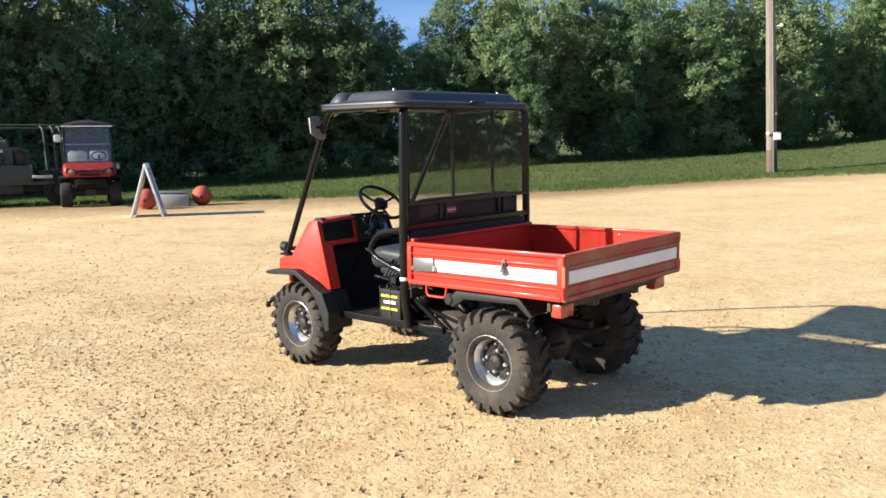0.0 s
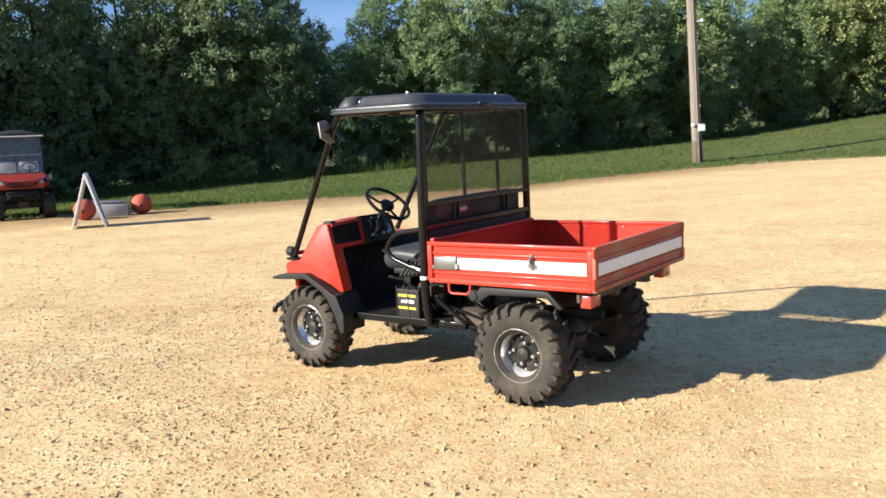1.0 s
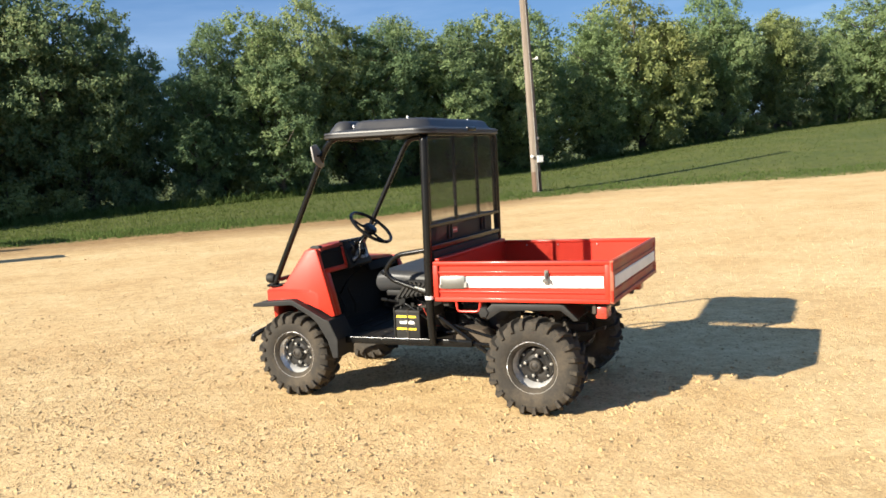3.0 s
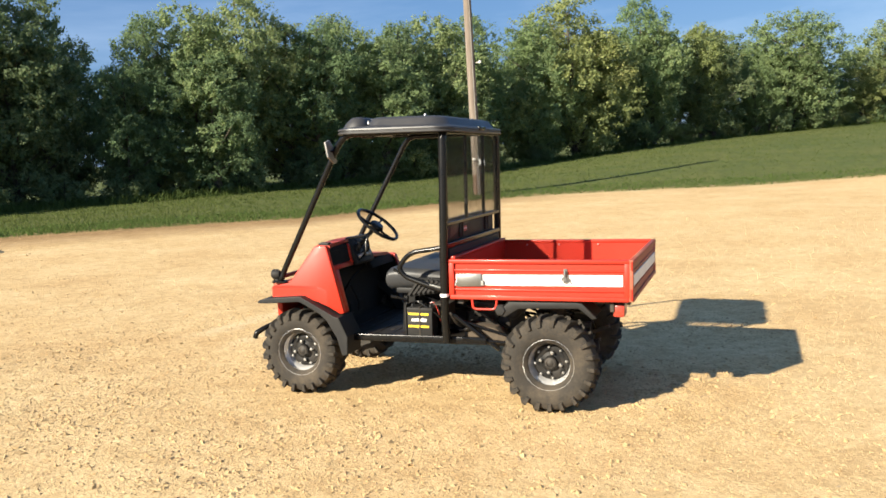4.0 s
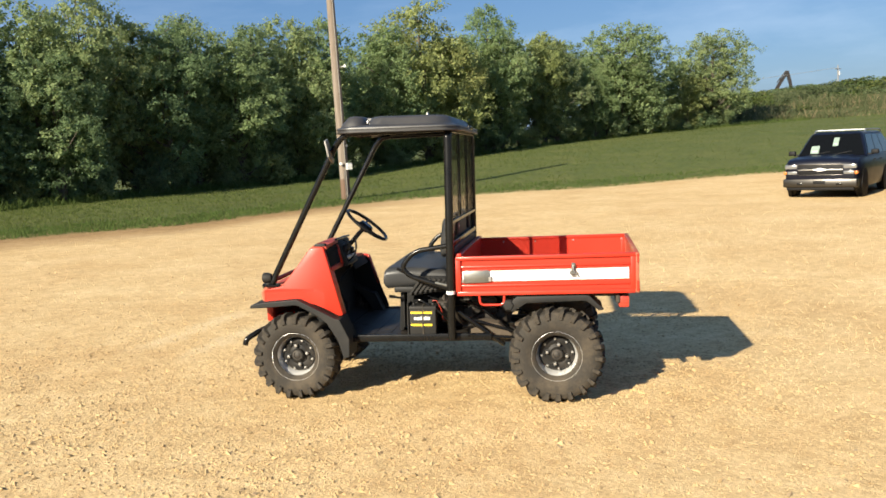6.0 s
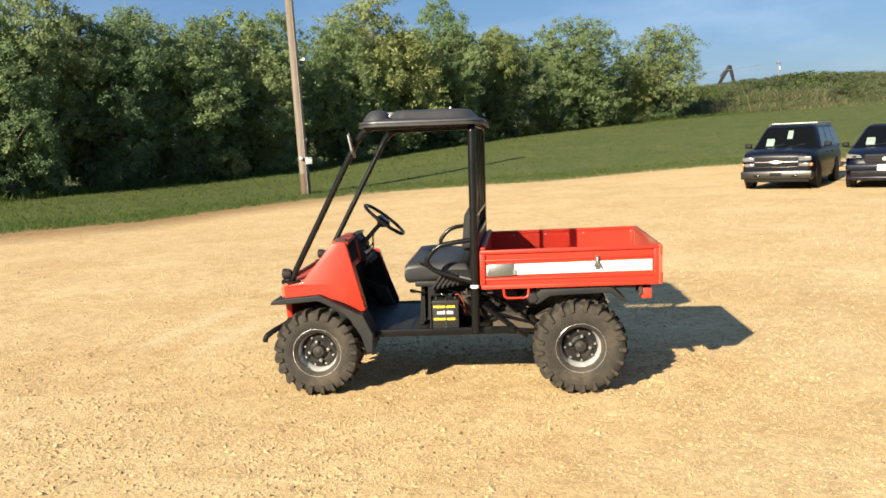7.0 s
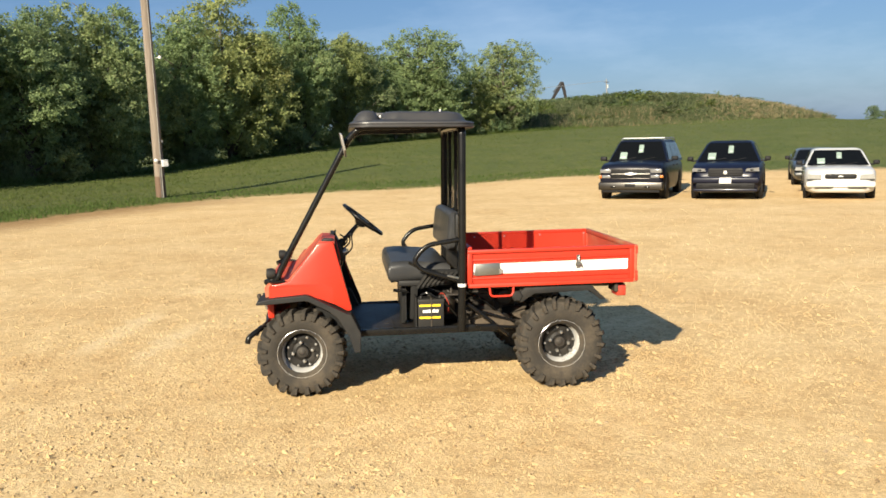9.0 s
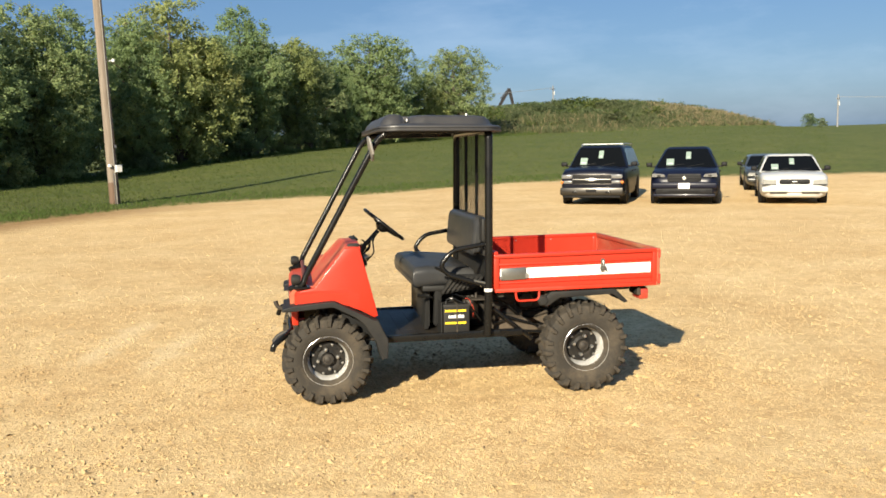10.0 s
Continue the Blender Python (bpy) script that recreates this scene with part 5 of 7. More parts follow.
def car(m, label, category, paint, length, width, height, hood, belt, screen, roof, rear, tail, front_axle, wheelbase, r, style, group="cars parked at the lot's edge"):
    """screen and rear: (x at the base, x at the roof) of the front and back glass."""
    c = thing("car", m, label, category, group)
    hw = width / 2
    clear = r * 0.62
    blunt = style == "truck"
    wide, taper = {"truck": (0.975, 0.27), "crossover": (0.96, 0.31), "sedan": (0.985, 0.25), "sedan_dark": (0.96, 0.22)}[style]
    nose = [(0.0, 0.86 if blunt else 0.70, clear + 0.10, hood * (0.80 if blunt else 0.66)), (-0.04, 0.93 if blunt else 0.80, clear + 0.03, hood * (0.90 if blunt else 0.76)), (-0.16, 0.97 if blunt else 0.91, clear, hood * (0.955 if blunt else 0.88)), (-0.5, 1.0, clear - 0.02, hood * 0.985)]
    secs = [car_ring(x, hw * f, zb, zt, 0.04) for x, f, zb, zt in nose]
    secs += [car_ring(screen[0] + 0.25, hw, clear - 0.02, hood + 0.02), car_ring(screen[0] - 0.1, hw, clear - 0.02, belt), car_ring(-length * 0.55, hw, clear - 0.02, belt + 0.01), car_ring(-length + 0.6, hw * 0.99, clear, tail), car_ring(-length + 0.12, hw * 0.95, clear + 0.06, tail - 0.04), car_ring(-length, hw * 0.86, clear + 0.15, tail - 0.2)]
    part("body", loft(secs), paint, c, "", 50)
    # cabin
    def level(t, shrink=0.0):
        z = belt - 0.03 + (height - belt + 0.03) * t
        x0, x1 = rear[0] + (rear[1] - rear[0]) * t, screen[0] + (screen[1] - screen[0]) * t
        side = hw * (wide - taper * t) - shrink
        return [(x, y, z) for x, y in outline_xy(x0 + shrink, x1 - shrink, side, 0.10)]
    roof_in = [(x * 0.97 + 0.03 * (screen[1] + rear[1]) / 2, y * 0.9, z) for x, y, z in level(1.0, 0.06)]
    part("cabin", loft([level(0.0), level(0.4), level(0.8), [(x, y, z - 0.015) for x, y, z in level(0.97, 0.02)], [(x, y, z + 0.012) for x, y, z in roof_in]]), paint, c, "", 50)
    g = lambda t, x, s, k: (x, s * (hw * (wide - taper * t) - k), belt - 0.03 + (height - belt + 0.03) * t)
    sx = lambda t: screen[0] + (screen[1] - screen[0]) * t
    rx = lambda t: rear[0] + (rear[1] - rear[0]) * t
    screen_ob = part("windscreen", pane(g(0.06, sx(0.06), -1, 0.055), g(0.06, sx(0.06), 1, 0.055), g(0.90, sx(0.90), 1, 0.075), g(0.90, sx(0.90), -1, 0.075), 0.012), CAR_GLASS, c, "dark windscreen with paper stickers")
    part("rear_window", pane(g(0.10, rx(0.10), 1, 0.10), g(0.10, rx(0.10), -1, 0.10), g(0.88, rx(0.88), -1, 0.12), g(0.88, rx(0.88), 1, 0.12), 0.012), CAR_GLASS, c)
    cuts = np.linspace(0.0, 1.0, 4 if blunt else 3)
    for s in (1, -1):
        for a, b in zip(cuts, cuts[1:]):
            lo = lambda t, f: rx(t) + 0.16 + (sx(t) - rx(t) - 0.34) * f
            q = [g(0.10, lo(0.10, a) + 0.04, s, -0.002), g(0.10, lo(0.10, b) - 0.04, s, -0.002), g(0.86, lo(0.86, b) - 0.04, s, -0.002), g(0.86, lo(0.86, a) + 0.04, s, -0.002)]
            part("side_window", pane(*(q if s < 0 else q[::-1]), 0.010), CAR_GLASS, c)
        part("door_mirror", joined(box(screen[0] - 0.30, screen[0] - 0.18, s * (hw + 0.04), s * (hw + (0.25 if blunt else 0.22)), belt + 0.03, belt + 0.17, 0.035, 3), box(screen[0] - 0.28, screen[0] - 0.22, s * (hw - 0.08), s * (hw + 0.10), belt + 0.01, belt + 0.06, 0.01)), CAR_TRIM, c)
        for x in (screen[0] - 1.15, screen[0] - 2.05):
            part("door_handle", box(x, x + 0.16, s * (hw - 0.01), s * (hw + 0.03), belt - 0.16, belt - 0.12, 0.008), CAR_TRIM, c)
        for x in (-front_axle, -front_axle - wheelbase):
            part("wheel_arch", lathe_side(x, s * (hw - 0.05), r, r * 1.16, 0.125), CAR_TRIM, c)
            car_wheel(c, x, s * (hw - 0.10), r, 0.24, CHROME if blunt else STEEL)
    wip = [tube([g(0.09, sx(0.09) + 0.02, -1, y0), g(0.22, sx(0.22) + 0.022, -1, y1)], 0.008, 6) for y0, y1 in ((0.35, 0.85), (1.0, 1.45))]
    part("wiper", joined(*wip), CAR_TRIM, c)
    # paper stickers inside the screen
    at = lambda t, y: Vector((sx(t), y, belt - 0.03 + (height - belt + 0.03) * t))
    for y0, y1, t0, t1 in () if paint is CAR_GREEN else ((-hw * 0.60, -hw * 0.37, 0.14, 0.44), (-hw * 0.02, hw * 0.13, 0.42, 0.76)):
        # seen from ahead the first lies on the car's right
        part("window_sticker", pane(at(t0, y0), at(t0, y1), at(t1, y1), at(t1, y0), 0.018, 0.003), PAPER, screen_ob)
        part("sticker_bar", pane(at(t0 + 0.06, y0 + 0.04), at(t0 + 0.06, y1 - 0.04), at(t0 + 0.10, y1 - 0.04), at(t0 + 0.10, y0 + 0.04), 0.022, 0.003), GREY_BOX, screen_ob)
    # face
    if blunt:
        part("grille", box(-0.06, 0.012, -0.60, 0.60, hood * 0.585, hood * 0.835, 0.012), CAR_TRIM, c)
        part("grille_frame", joined(box(-0.02, 0.024, -0.60, 0.60, hood * 0.822, hood * 0.845, 0.006), box(-0.02, 0.024, -0.60, 0.60, hood * 0.572, hood * 0.590, 0.006)), DULL_CHROME, c)
        part("grille_bar", box(-0.02, 0.030, -0.60, 0.60, hood * 0.698, hood * 0.720, 0.008), STEEL, c)
        part("badge", joined(box(0.02, 0.042, -0.17, 0.17, hood * 0.690, hood * 0.730, 0.006), box(0.02, 0.044, -0.07, 0.07, hood * 0.670, hood * 0.750, 0.006)), WHITE_INK, c)
        part("bumper", box(-0.22, 0.10, -hw * 0.985, hw * 0.985, hood * 0.275, hood * 0.485, 0.035), DULL_CHROME, c, "dull chrome bumper")
        part("valance", box(-0.25, 0.05, -hw * 0.90, hw * 0.90, hood * 0.20, hood * 0.300, 0.03), CAR_TRIM, c)
        part("number_bracket", box(0.09, 0.112, -0.16, 0.16, hood * 0.36, hood * 0.44, 0.004), CAR_TRIM, c)
        for s in (1, -1):
            part("headlamp", box(-0.14, 0.016, s * 0.615, s * hw * 0.95, hood * 0.735, hood * 0.838, 0.015), LAMP_CLEAR, c)
            part("side_lamp", box(-0.14, 0.014, s * 0.615, s * hw * 0.89, hood * 0.595, hood * 0.675, 0.015), LAMP_CLEAR, c)
            part("turn_signal", box(-0.20, 0.010, s * hw * 0.90, s * hw * 0.985, hood * 0.597, hood * 0.672, 0.012), LAMP_AMBER, c)
            part("tow_hook", box(0.07, 0.115, s * 0.44, s * 0.60, hood * 0.335, hood * 0.385, 0.015), BLACK_TUBE, c)
            part("roof_rail", tube(rounded([(rear[1] + 0.15, s * hw * 0.70, height - 0.01), (rear[1] + 0.3, s * hw * 0.70, height + 0.06), (screen[1] - 0.5, s * hw * 0.70, height + 0.06), (screen[1] - 0.35, s * hw * 0.70, height - 0.01)], 0.1), 0.022, 8), STEEL, c)
        for x in (screen[1] - 0.6, rear[1] + 0.7):
            part("roof_crossbar", tube([(x, -hw * 0.70, height + 0.06), (x, hw * 0.70, height + 0.06)], 0.014, 8), WHITE_INK, c)
        part("hood_bulge", loft([[(x, y, z) for y, z in ((-w, zz - 0.04), (-w * 0.9, zz), (0, zz + 0.02), (w * 0.9, zz), (w, zz - 0.04))] for x, w, zz in ((-0.10, 0.62, hood * 0.94), (-0.5, 0.66, hood * 1.015), (screen[0] + 0.15, 0.70, hood * 1.05))]), paint, c)
    elif style == "crossover":
        part("grille", loft([[(x, y, z) for y, z in outline_yz(0.50, hood * 0.66, hood * 0.885, 0.06, i)] for x, i in ((-0.12, 0.0), (0.004, 0.0), (0.012, 0.02))]), CAR_TRIM, c)
        for z in (0.70, 0.765, 0.83):
            part("grille_bar", box(-0.08, 0.022, -0.48, 0.48, hood * z - 0.016, hood * z + 0.016, 0.008), CAR_GREY, c)
        part("badge", lathe([(0.0, 0.03), (0.055, 0.025), (0.06, 0.0), (0.0, 0.0)], 20, "x"), STEEL, c).location = (0.0, 0.0, hood * 0.765)
        part("bumper", joined(box(-0.25, 0.05, -hw * 0.95, hw * 0.95, hood * 0.47, hood * 0.65, 0.06, 3), box(-0.25, 0.03, -hw * 0.9, hw * 0.9, hood * 0.24, hood * 0.32, 0.03)), paint, c)
        part("air_intake", box(-0.2, 0.035, -hw * 0.82, hw * 0.82, hood * 0.31, hood * 0.48, 0.03), CAR_TRIM, c)
        part("intake_slot", box(-0.1, 0.042, -0.45, 0.45, hood * 0.37, hood * 0.45, 0.01), CAR_TRIM, c)
        for s in (1, -1):
            lamp = part("headlamp", loft([[(x, s * y, z) for y, z in ((0.56, hood * 0.800), (0.60, hood * 0.875), (hw * 0.92, hood * 0.905), (hw * 0.94, hood * 0.80))][::s] for x in (-0.30, 0.016)]), LAMP_CLEAR, c)
            part("lamp_housing", box(-0.1, 0.022, s * 0.70, s * 0.80, hood * 0.81, hood * 0.86, 0.01), CAR_TRIM, lamp)
            part("fog_lamp", box(-0.1, 0.045, s * 0.66, s * 0.78, hood * 0.40, hood * 0.45, 0.01), CAR_TRIM, c)
        part("plate", box(0.055, 0.070, -0.17, 0.17, hood * 0.47, hood * 0.625, 0.004, 1), WHITE_PAINT, c, "blank white front plate")
    else:
        part("grille_frame", loft([[(x, y, z) for y, z in outline_yz(0.46, hood * 0.635, hood * 0.855, 0.07, i)] for x, i in ((-0.14, 0.0), (-0.01, 0.0), (0.006, 0.012))]), CHROME, c)
        grille = part("grille", loft([[(x, y, z) for y, z in outline_yz(0.42, hood * 0.665, hood * 0.825, 0.05, i)] for x, i in ((-0.10, 0.0), (0.009, 0.0), (0.013, 0.006))]), CAR_TRIM, c)
        for k in range(7):
            part("grille_slat", box(0.0, 0.016, -0.36 + k * 0.12 - 0.006, -0.36 + k * 0.12 + 0.006, hood * 0.67, hood * 0.82), CAR_GREY, grille)
        part("badge", box(0.0, 0.024, -0.075, 0.075, hood * 0.725, hood * 0.765, 0.01), STEEL, c)
        part("bumper", box(-0.3, 0.07, -hw * 0.96, hw * 0.96, hood * 0.40, hood * 0.595, 0.06, 3), paint, c)
        part("bumper_strip", box(-0.2, 0.078, -hw * 0.90, hw * 0.90, hood * 0.520, hood * 0.530, 0.004), GREY_BOX, c)
        part("air_intake", joined(box(-0.2, 0.062, -hw * 0.72, -0.2, hood * 0.372, hood * 0.405, 0.010), box(-0.2, 0.062, 0.2, hw * 0.72, hood * 0.372, hood * 0.405, 0.010)), CAR_TRIM, c)
        for s in (1, -1):
            lamp = part("headlamp", loft([[(x, s * y, z) for y, z in ((0.50, hood * 0.665), (0.52, hood * 0.80), (hw * 0.90, hood * 0.81), (hw * 0.94, hood * 0.67))][::s] for x in (-0.35, 0.014)]), LAMP_GREY, c)
            part("lamp_bezel", box(-0.1, 0.020, s * 0.50, s * hw * 0.93, hood * 0.645, hood * 0.662), CAR_TRIM, lamp)
        part("plate", box(0.055, 0.078, -0.17, 0.17, hood * 0.43, hood * 0.58, 0.004, 1), WHITE_PAINT, c, "blank white front plate")
    return c


def lathe_side(x, y, z, r, w):
    return moved(lathe([(0.0, -w / 2), (r, -w / 2), (r, w / 2), (0.0, w / 2)], 28, "y"), Matrix.Translation((x, y, z)))


car(on_slope(18.95, 14.63, 199.3), "dark blue full-size estate truck with roof rack and chrome grille", "car", CAR_NAVY, 5.55, 2.0, 1.86, 1.14, 1.16, (-1.32, -2.05), 0, (-5.35, -5.15), 1.14, 0.92, 3.30, 0.375, "truck")
car(on_slope(20.05, 12.06, 199.5), "navy blue crossover with silver headlamps and white front plate", "car", CAR_BLUE, 4.95, 2.05, 1.77, 1.08, 1.12, (-1.12, -2.10), 0, (-4.85, -4.45), 1.10, 0.95, 2.86, 0.365, "crossover")
car(on_slope(21.45, 9.20, 199.5), "white four-door sedan with chrome grille", "car", CAR_WHITE, 5.35, 1.92, 1.47, 0.92, 0.95, (-1.75, -2.55), 0, (-4.55, -3.95), 1.0, 1.0, 2.91, 0.335, "sedan")
car(on_slope(27.05, 11.52, 201.5), "dark grey sedan parked behind the white sedan", "car", CAR_GREEN, 5.0, 1.82, 1.25, 0.84, 0.86, (-1.65, -2.4), 0, (-4.4, -3.8), 1.0, 0.95, 2.80, 0.33, "sedan_dark")
car(on_slope(25.6, 17.75, 201.5), "dark grey crossover parked behind the blue truck", "car", CAR_GREEN, 4.7, 1.85, 1.60, 1.03, 1.07, (-1.20, -1.95), 0, (-4.6, -4.2), 1.06, 0.92, 2.70, 0.345, "crossover")

# ---- beside the lot's left edge: golf cart, sign, red balls, equipment trailer ----
def golf_cart(m):
    c = thing("golf_cart", m, "lifted red golf cart with dusty clear windscreen and black canopy", "golf cart")
    for y in (0.57, -0.57):
        for x in (-0.48, -2.15):
            w = part("wheel", lathe([(0.0, 0.05), (0.06, 0.06), (0.13, 0.04), (0.15, 0.08), (0.15, -0.08), (0.0, -0.08)], 24), RIM_BLACK, c)
            w.matrix_local = pose(x, y, 0.30, 0, 0, 0 if y > 0 else 180)
            part("tyre", lathe([(0.145, -0.11), (0.22, -0.14), (0.285, -0.13), (0.30, -0.09), (0.30, 0.09), (0.285, 0.13), (0.22, 0.14), (0.145, 0.11)], 32, caps=False), TYRE_BLACK, w)
    def sec(x, hw, z0, z1, drop=0.0):
        ring = outline_yz(hw, z0, z1, 0.10)
        return [(x, y, z - drop * (1 - (y / hw) ** 2) * (z1 - z) / (z1 - z0)) for y, z in ring]
    part("front_cowl", loft([sec(0.02, 0.34, 0.83, 0.90, 0.05), sec(-0.02, 0.50, 0.78, 0.95, 0.06), sec(-0.12, 0.58, 0.75, 0.995, 0.05), sec(-0.30, 0.62, 0.74, 1.045, 0.03), sec(-0.60, 0.62, 0.76, 1.10), sec(-0.80, 0.57, 0.80, 1.115)]), RED_CART, c, "red front cowl")
    part("grille", box(-0.04, 0.030, -0.24, 0.24, 0.79, 0.835, 0.015), CAR_TRIM, c)
    part("cowl_crease", box(-0.05, 0.014, -0.46, 0.46, 0.842, 0.856, 0.005), RED_WORN, c)
    part("badge", box(-0.09, -0.012, -0.07, 0.07, 0.925, 0.955, 0.004), STEEL, c)
    for s in (1, -1):
        lamp = part("headlamp", loft([[(x - 0.28 * (y - 0.30), s * y, z) for y, z in ((0.27, 0.84), (0.36, 0.955), (0.54, 0.985), (0.56, 0.87), (0.44, 0.83))][::s] for x in (-0.14, 0.022)]), CAR_TRIM, c, "dark slanted headlamp")
        part("lens", moved(lathe([(0.0, 0.02), (0.045, 0.012), (0.05, 0.0), (0.0, 0.0)], 16, "x"), pose(-0.01, s * 0.43, 0.905, 0, 0, s * 14)), LAMP_GREY, lamp)
        part("front_fender", prism([(-0.05, 0.74), (-0.12, 0.77), (-0.80, 0.77), (-0.95, 0.56), (-0.88, 0.56), (-0.76, 0.70), (-0.16, 0.70)], s * 0.48, s * 0.71, 0.015), CAR_TRIM, c)
        part("rear_fender", prism([(-1.70, 0.74), (-1.85, 0.86), (-2.45, 0.86), (-2.58, 0.70), (-2.50, 0.70), (-2.40, 0.80), (-1.90, 0.80)], s * 0.48, s * 0.68, 0.015), RED_CART, c)
        part("canopy_post", tube([(-0.64, s * 0.555, 1.08), (-0.84, s * 0.565, 2.0)], 0.018, 10), BLACK_TUBE, c)
        part("canopy_post", tube([(-2.15, s * 0.54, 0.95), (-2.10, s * 0.56, 2.0)], 0.018, 10), BLACK_TUBE, c)
        part("side_sill", box(-1.72, -0.80, s * 0.54, s * 0.62, 0.52, 0.62, 0.02), RED_CART, c)
        part("arm_rest", tube(rounded([(-1.12, s * 0.56, 0.85), (-1.12, s * 0.58, 1.02), (-1.66, s * 0.58, 1.08), (-1.70, s * 0.55, 0.95)], 0.06), 0.016, 8), BLACK_TUBE, c)
    part("side_mirror", joined(box(-0.86, -0.82, -0.79, -0.62, 1.62, 1.81, 0.03, 3), tube([(-0.80, -0.56, 1.70), (-0.83, -0.64, 1.72)], 0.012, 8)), WHITE_PAINT, c, "white side mirror")
    part("side_mirror", joined(box(-0.92, -0.88, 0.65, 0.73, 0.90, 1.06, 0.02), tube([(-0.78, 0.57, 1.02), (-0.90, 0.72, 0.98)], 0.012, 8)), STEEL, c, "silver side mirror")
    part("brush_guard", joined(box(-0.10, 0.03, -0.36, 0.36, 0.56, 0.70, 0.03), tube(rounded([(0.02, -0.34, 0.52), (0.06, -0.28, 0.60), (0.06, 0.28, 0.60), (0.02, 0.34, 0.52)], 0.06), 0.022, 10)), DEEP_BLACK, c)
    part("front_axle", joined(tube([(-0.48, -0.50, 0.30), (-0.48, 0.50, 0.30)], 0.035, 10), tube([(-0.33, -0.46, 0.36), (-0.33, 0.46, 0.36)], 0.02, 8), tube([(-0.40, -0.42, 0.36), (-0.45, -0.30, 0.66)], 0.035, 8), tube([(-0.40, 0.42, 0.36), (-0.45, 0.30, 0.66)], 0.035, 8), box(-0.60, -0.30, -0.12, 0.12, 0.27, 0.44, 0.02)), DARK_METAL, c)
    part("chassis", joined(box(-2.5, -0.25, -0.42, 0.42, 0.46, 0.58, 0.02), box(-2.40, -1.45, -0.52, 0.52, 0.56, 0.86, 0.03)), CAR_TRIM, c)
    part("windscreen", pane((-0.66, -0.565, 1.10), (-0.66, 0.565, 1.10), (-0.76, 0.57, 1.55), (-0.76, -0.57, 1.55), 0.006), DUSTY_CLEAR, c, "dusty clear lower windscreen")
    part("windscreen", pane((-0.762, -0.57, 1.565), (-0.762, 0.57, 1.565), (-0.845, 0.575, 1.985), (-0.845, -0.575, 1.985), 0.006), DUSTY_CLEAR, c, "dusty clear upper windscreen")
    part("screen_strip", tube([(-0.755, -0.57, 1.557), (-0.755, 0.57, 1.557)], 0.014, 8), STEEL, c)
    part("screen_paper", pane((-0.645, -0.05, 1.12), (-0.645, 0.05, 1.12), (-0.66, 0.05, 1.18), (-0.66, -0.05, 1.18), 0.012), PAPER, c)
    part("dash", box(-0.86, -0.72, -0.54, 0.54, 1.00, 1.13, 0.03), CAR_TRIM, c)
    for y in (0.26, -0.26):
        part("seat_back", loft([[(x, yy + y, z) for yy, z in outline_yz(0.235, 1.03, 1.38, 0.09, i)] for x, i in ((-1.66, 0.03), (-1.68, 0), (-1.80, 0), (-1.88, 0.03))]), CREAM, c, "cream vinyl seat back")
    part("seat", loft([[(x, yy, z) for yy, z in outline_yz(0.50, 0.86, 1.02, 0.05, i)] for x, i in ((-1.14, 0.03), (-1.16, 0), (-1.66, 0), (-1.68, 0.03))]), CREAM, c)
    part("steering_wheel", moved(tube([(0.17 * math.cos(a), 0.17 * math.sin(a), 0) for a in (k * math.tau / 28 for k in range(28))], 0.016, 8, True), tipped(-1.0, 0.25, 1.26, -0.6, 0.8)), BLACK_TUBE, c)
    part("steering_column", tube([(-0.78, 0.25, 1.04), (-1.0, 0.25, 1.26)], 0.022, 8), BLACK_TUBE, c)
    top = [[(x, y, z) for x, y in outline_xy(-2.35 + i, -0.74 - i, 0.66 - i, 0.10)] for i, z in ((0.03, 1.99), (0.0, 2.0), (0.0, 2.03), (0.03, 2.055), (0.25, 2.075))]
    part("canopy", loft(top), BLACK_PLASTIC, c, "black canopy with a folded cover on top")
    part("canopy_trim", tube([(-0.735, -0.60, 2.012), (-0.735, 0.60, 2.012)], 0.013, 8), WHITE_PAINT, c, "white front edge of the canopy")
    part("folded_cover", loft([[(x, y * w, 2.06 + z * h) for y, z in ((-1, 0), (-0.7, 0.55), (-0.3, 0.85), (0.05, 1.0), (0.4, 0.8), (0.75, 0.45), (1, 0))] for x, w, h in ((-0.80, 0.50, 0.03), (-1.05, 0.55, 0.10), (-1.5, 0.58, 0.13), (-2.0, 0.56, 0.10), (-2.3, 0.50, 0.03))]), BLACK_PLASTIC, c)
    return c


golf_cart(on_slope(-8.36, 20.28, -67) @ Matrix.Scale(0.965, 4))


def a_frame_sign(m):
    """Two hinged boards, x across their spread, y along their width."""
    c = thing("a_frame_sign", m, "white folding A-frame sign board standing on gravel", "sign")
    for s in (1, -1):
        tilt = pose(s * 0.315, 0, 0, 0, -s * 16.2, 0)
        board = part("board", moved(box(-0.012, 0.012, -0.30, 0.30, 0.02, 1.13, 0.004), tilt), WHITE_PAINT, c, "white board" if s < 0 else "white board with a faded blue panel")
        part("edge_rail", joined(*[moved(box(-0.024, 0.024, y - 0.022, y + 0.022, 0.0, 1.15, 0.006), tilt) for y in (-0.30, 0.30)]), WHITE_PAINT, board)
        if s > 0:
            part("printed_panel", moved(box(0.0125, 0.016, -0.27, 0.27, 0.16, 1.06), tilt), material("faded_blue_print", (0.10, 0.17, 0.30), 0.6, 0, 0.2, 9, 0.0, 0.9, 7.0, (0.55, 0.55, 0.52)), board)
    part("hinge", tube([(0, -0.30, 1.095), (0, 0.30, 1.095)], 0.022, 10), WHITE_PAINT, c)
    return c


a_frame_sign(on_slope(-6.19, 17.87, 13))


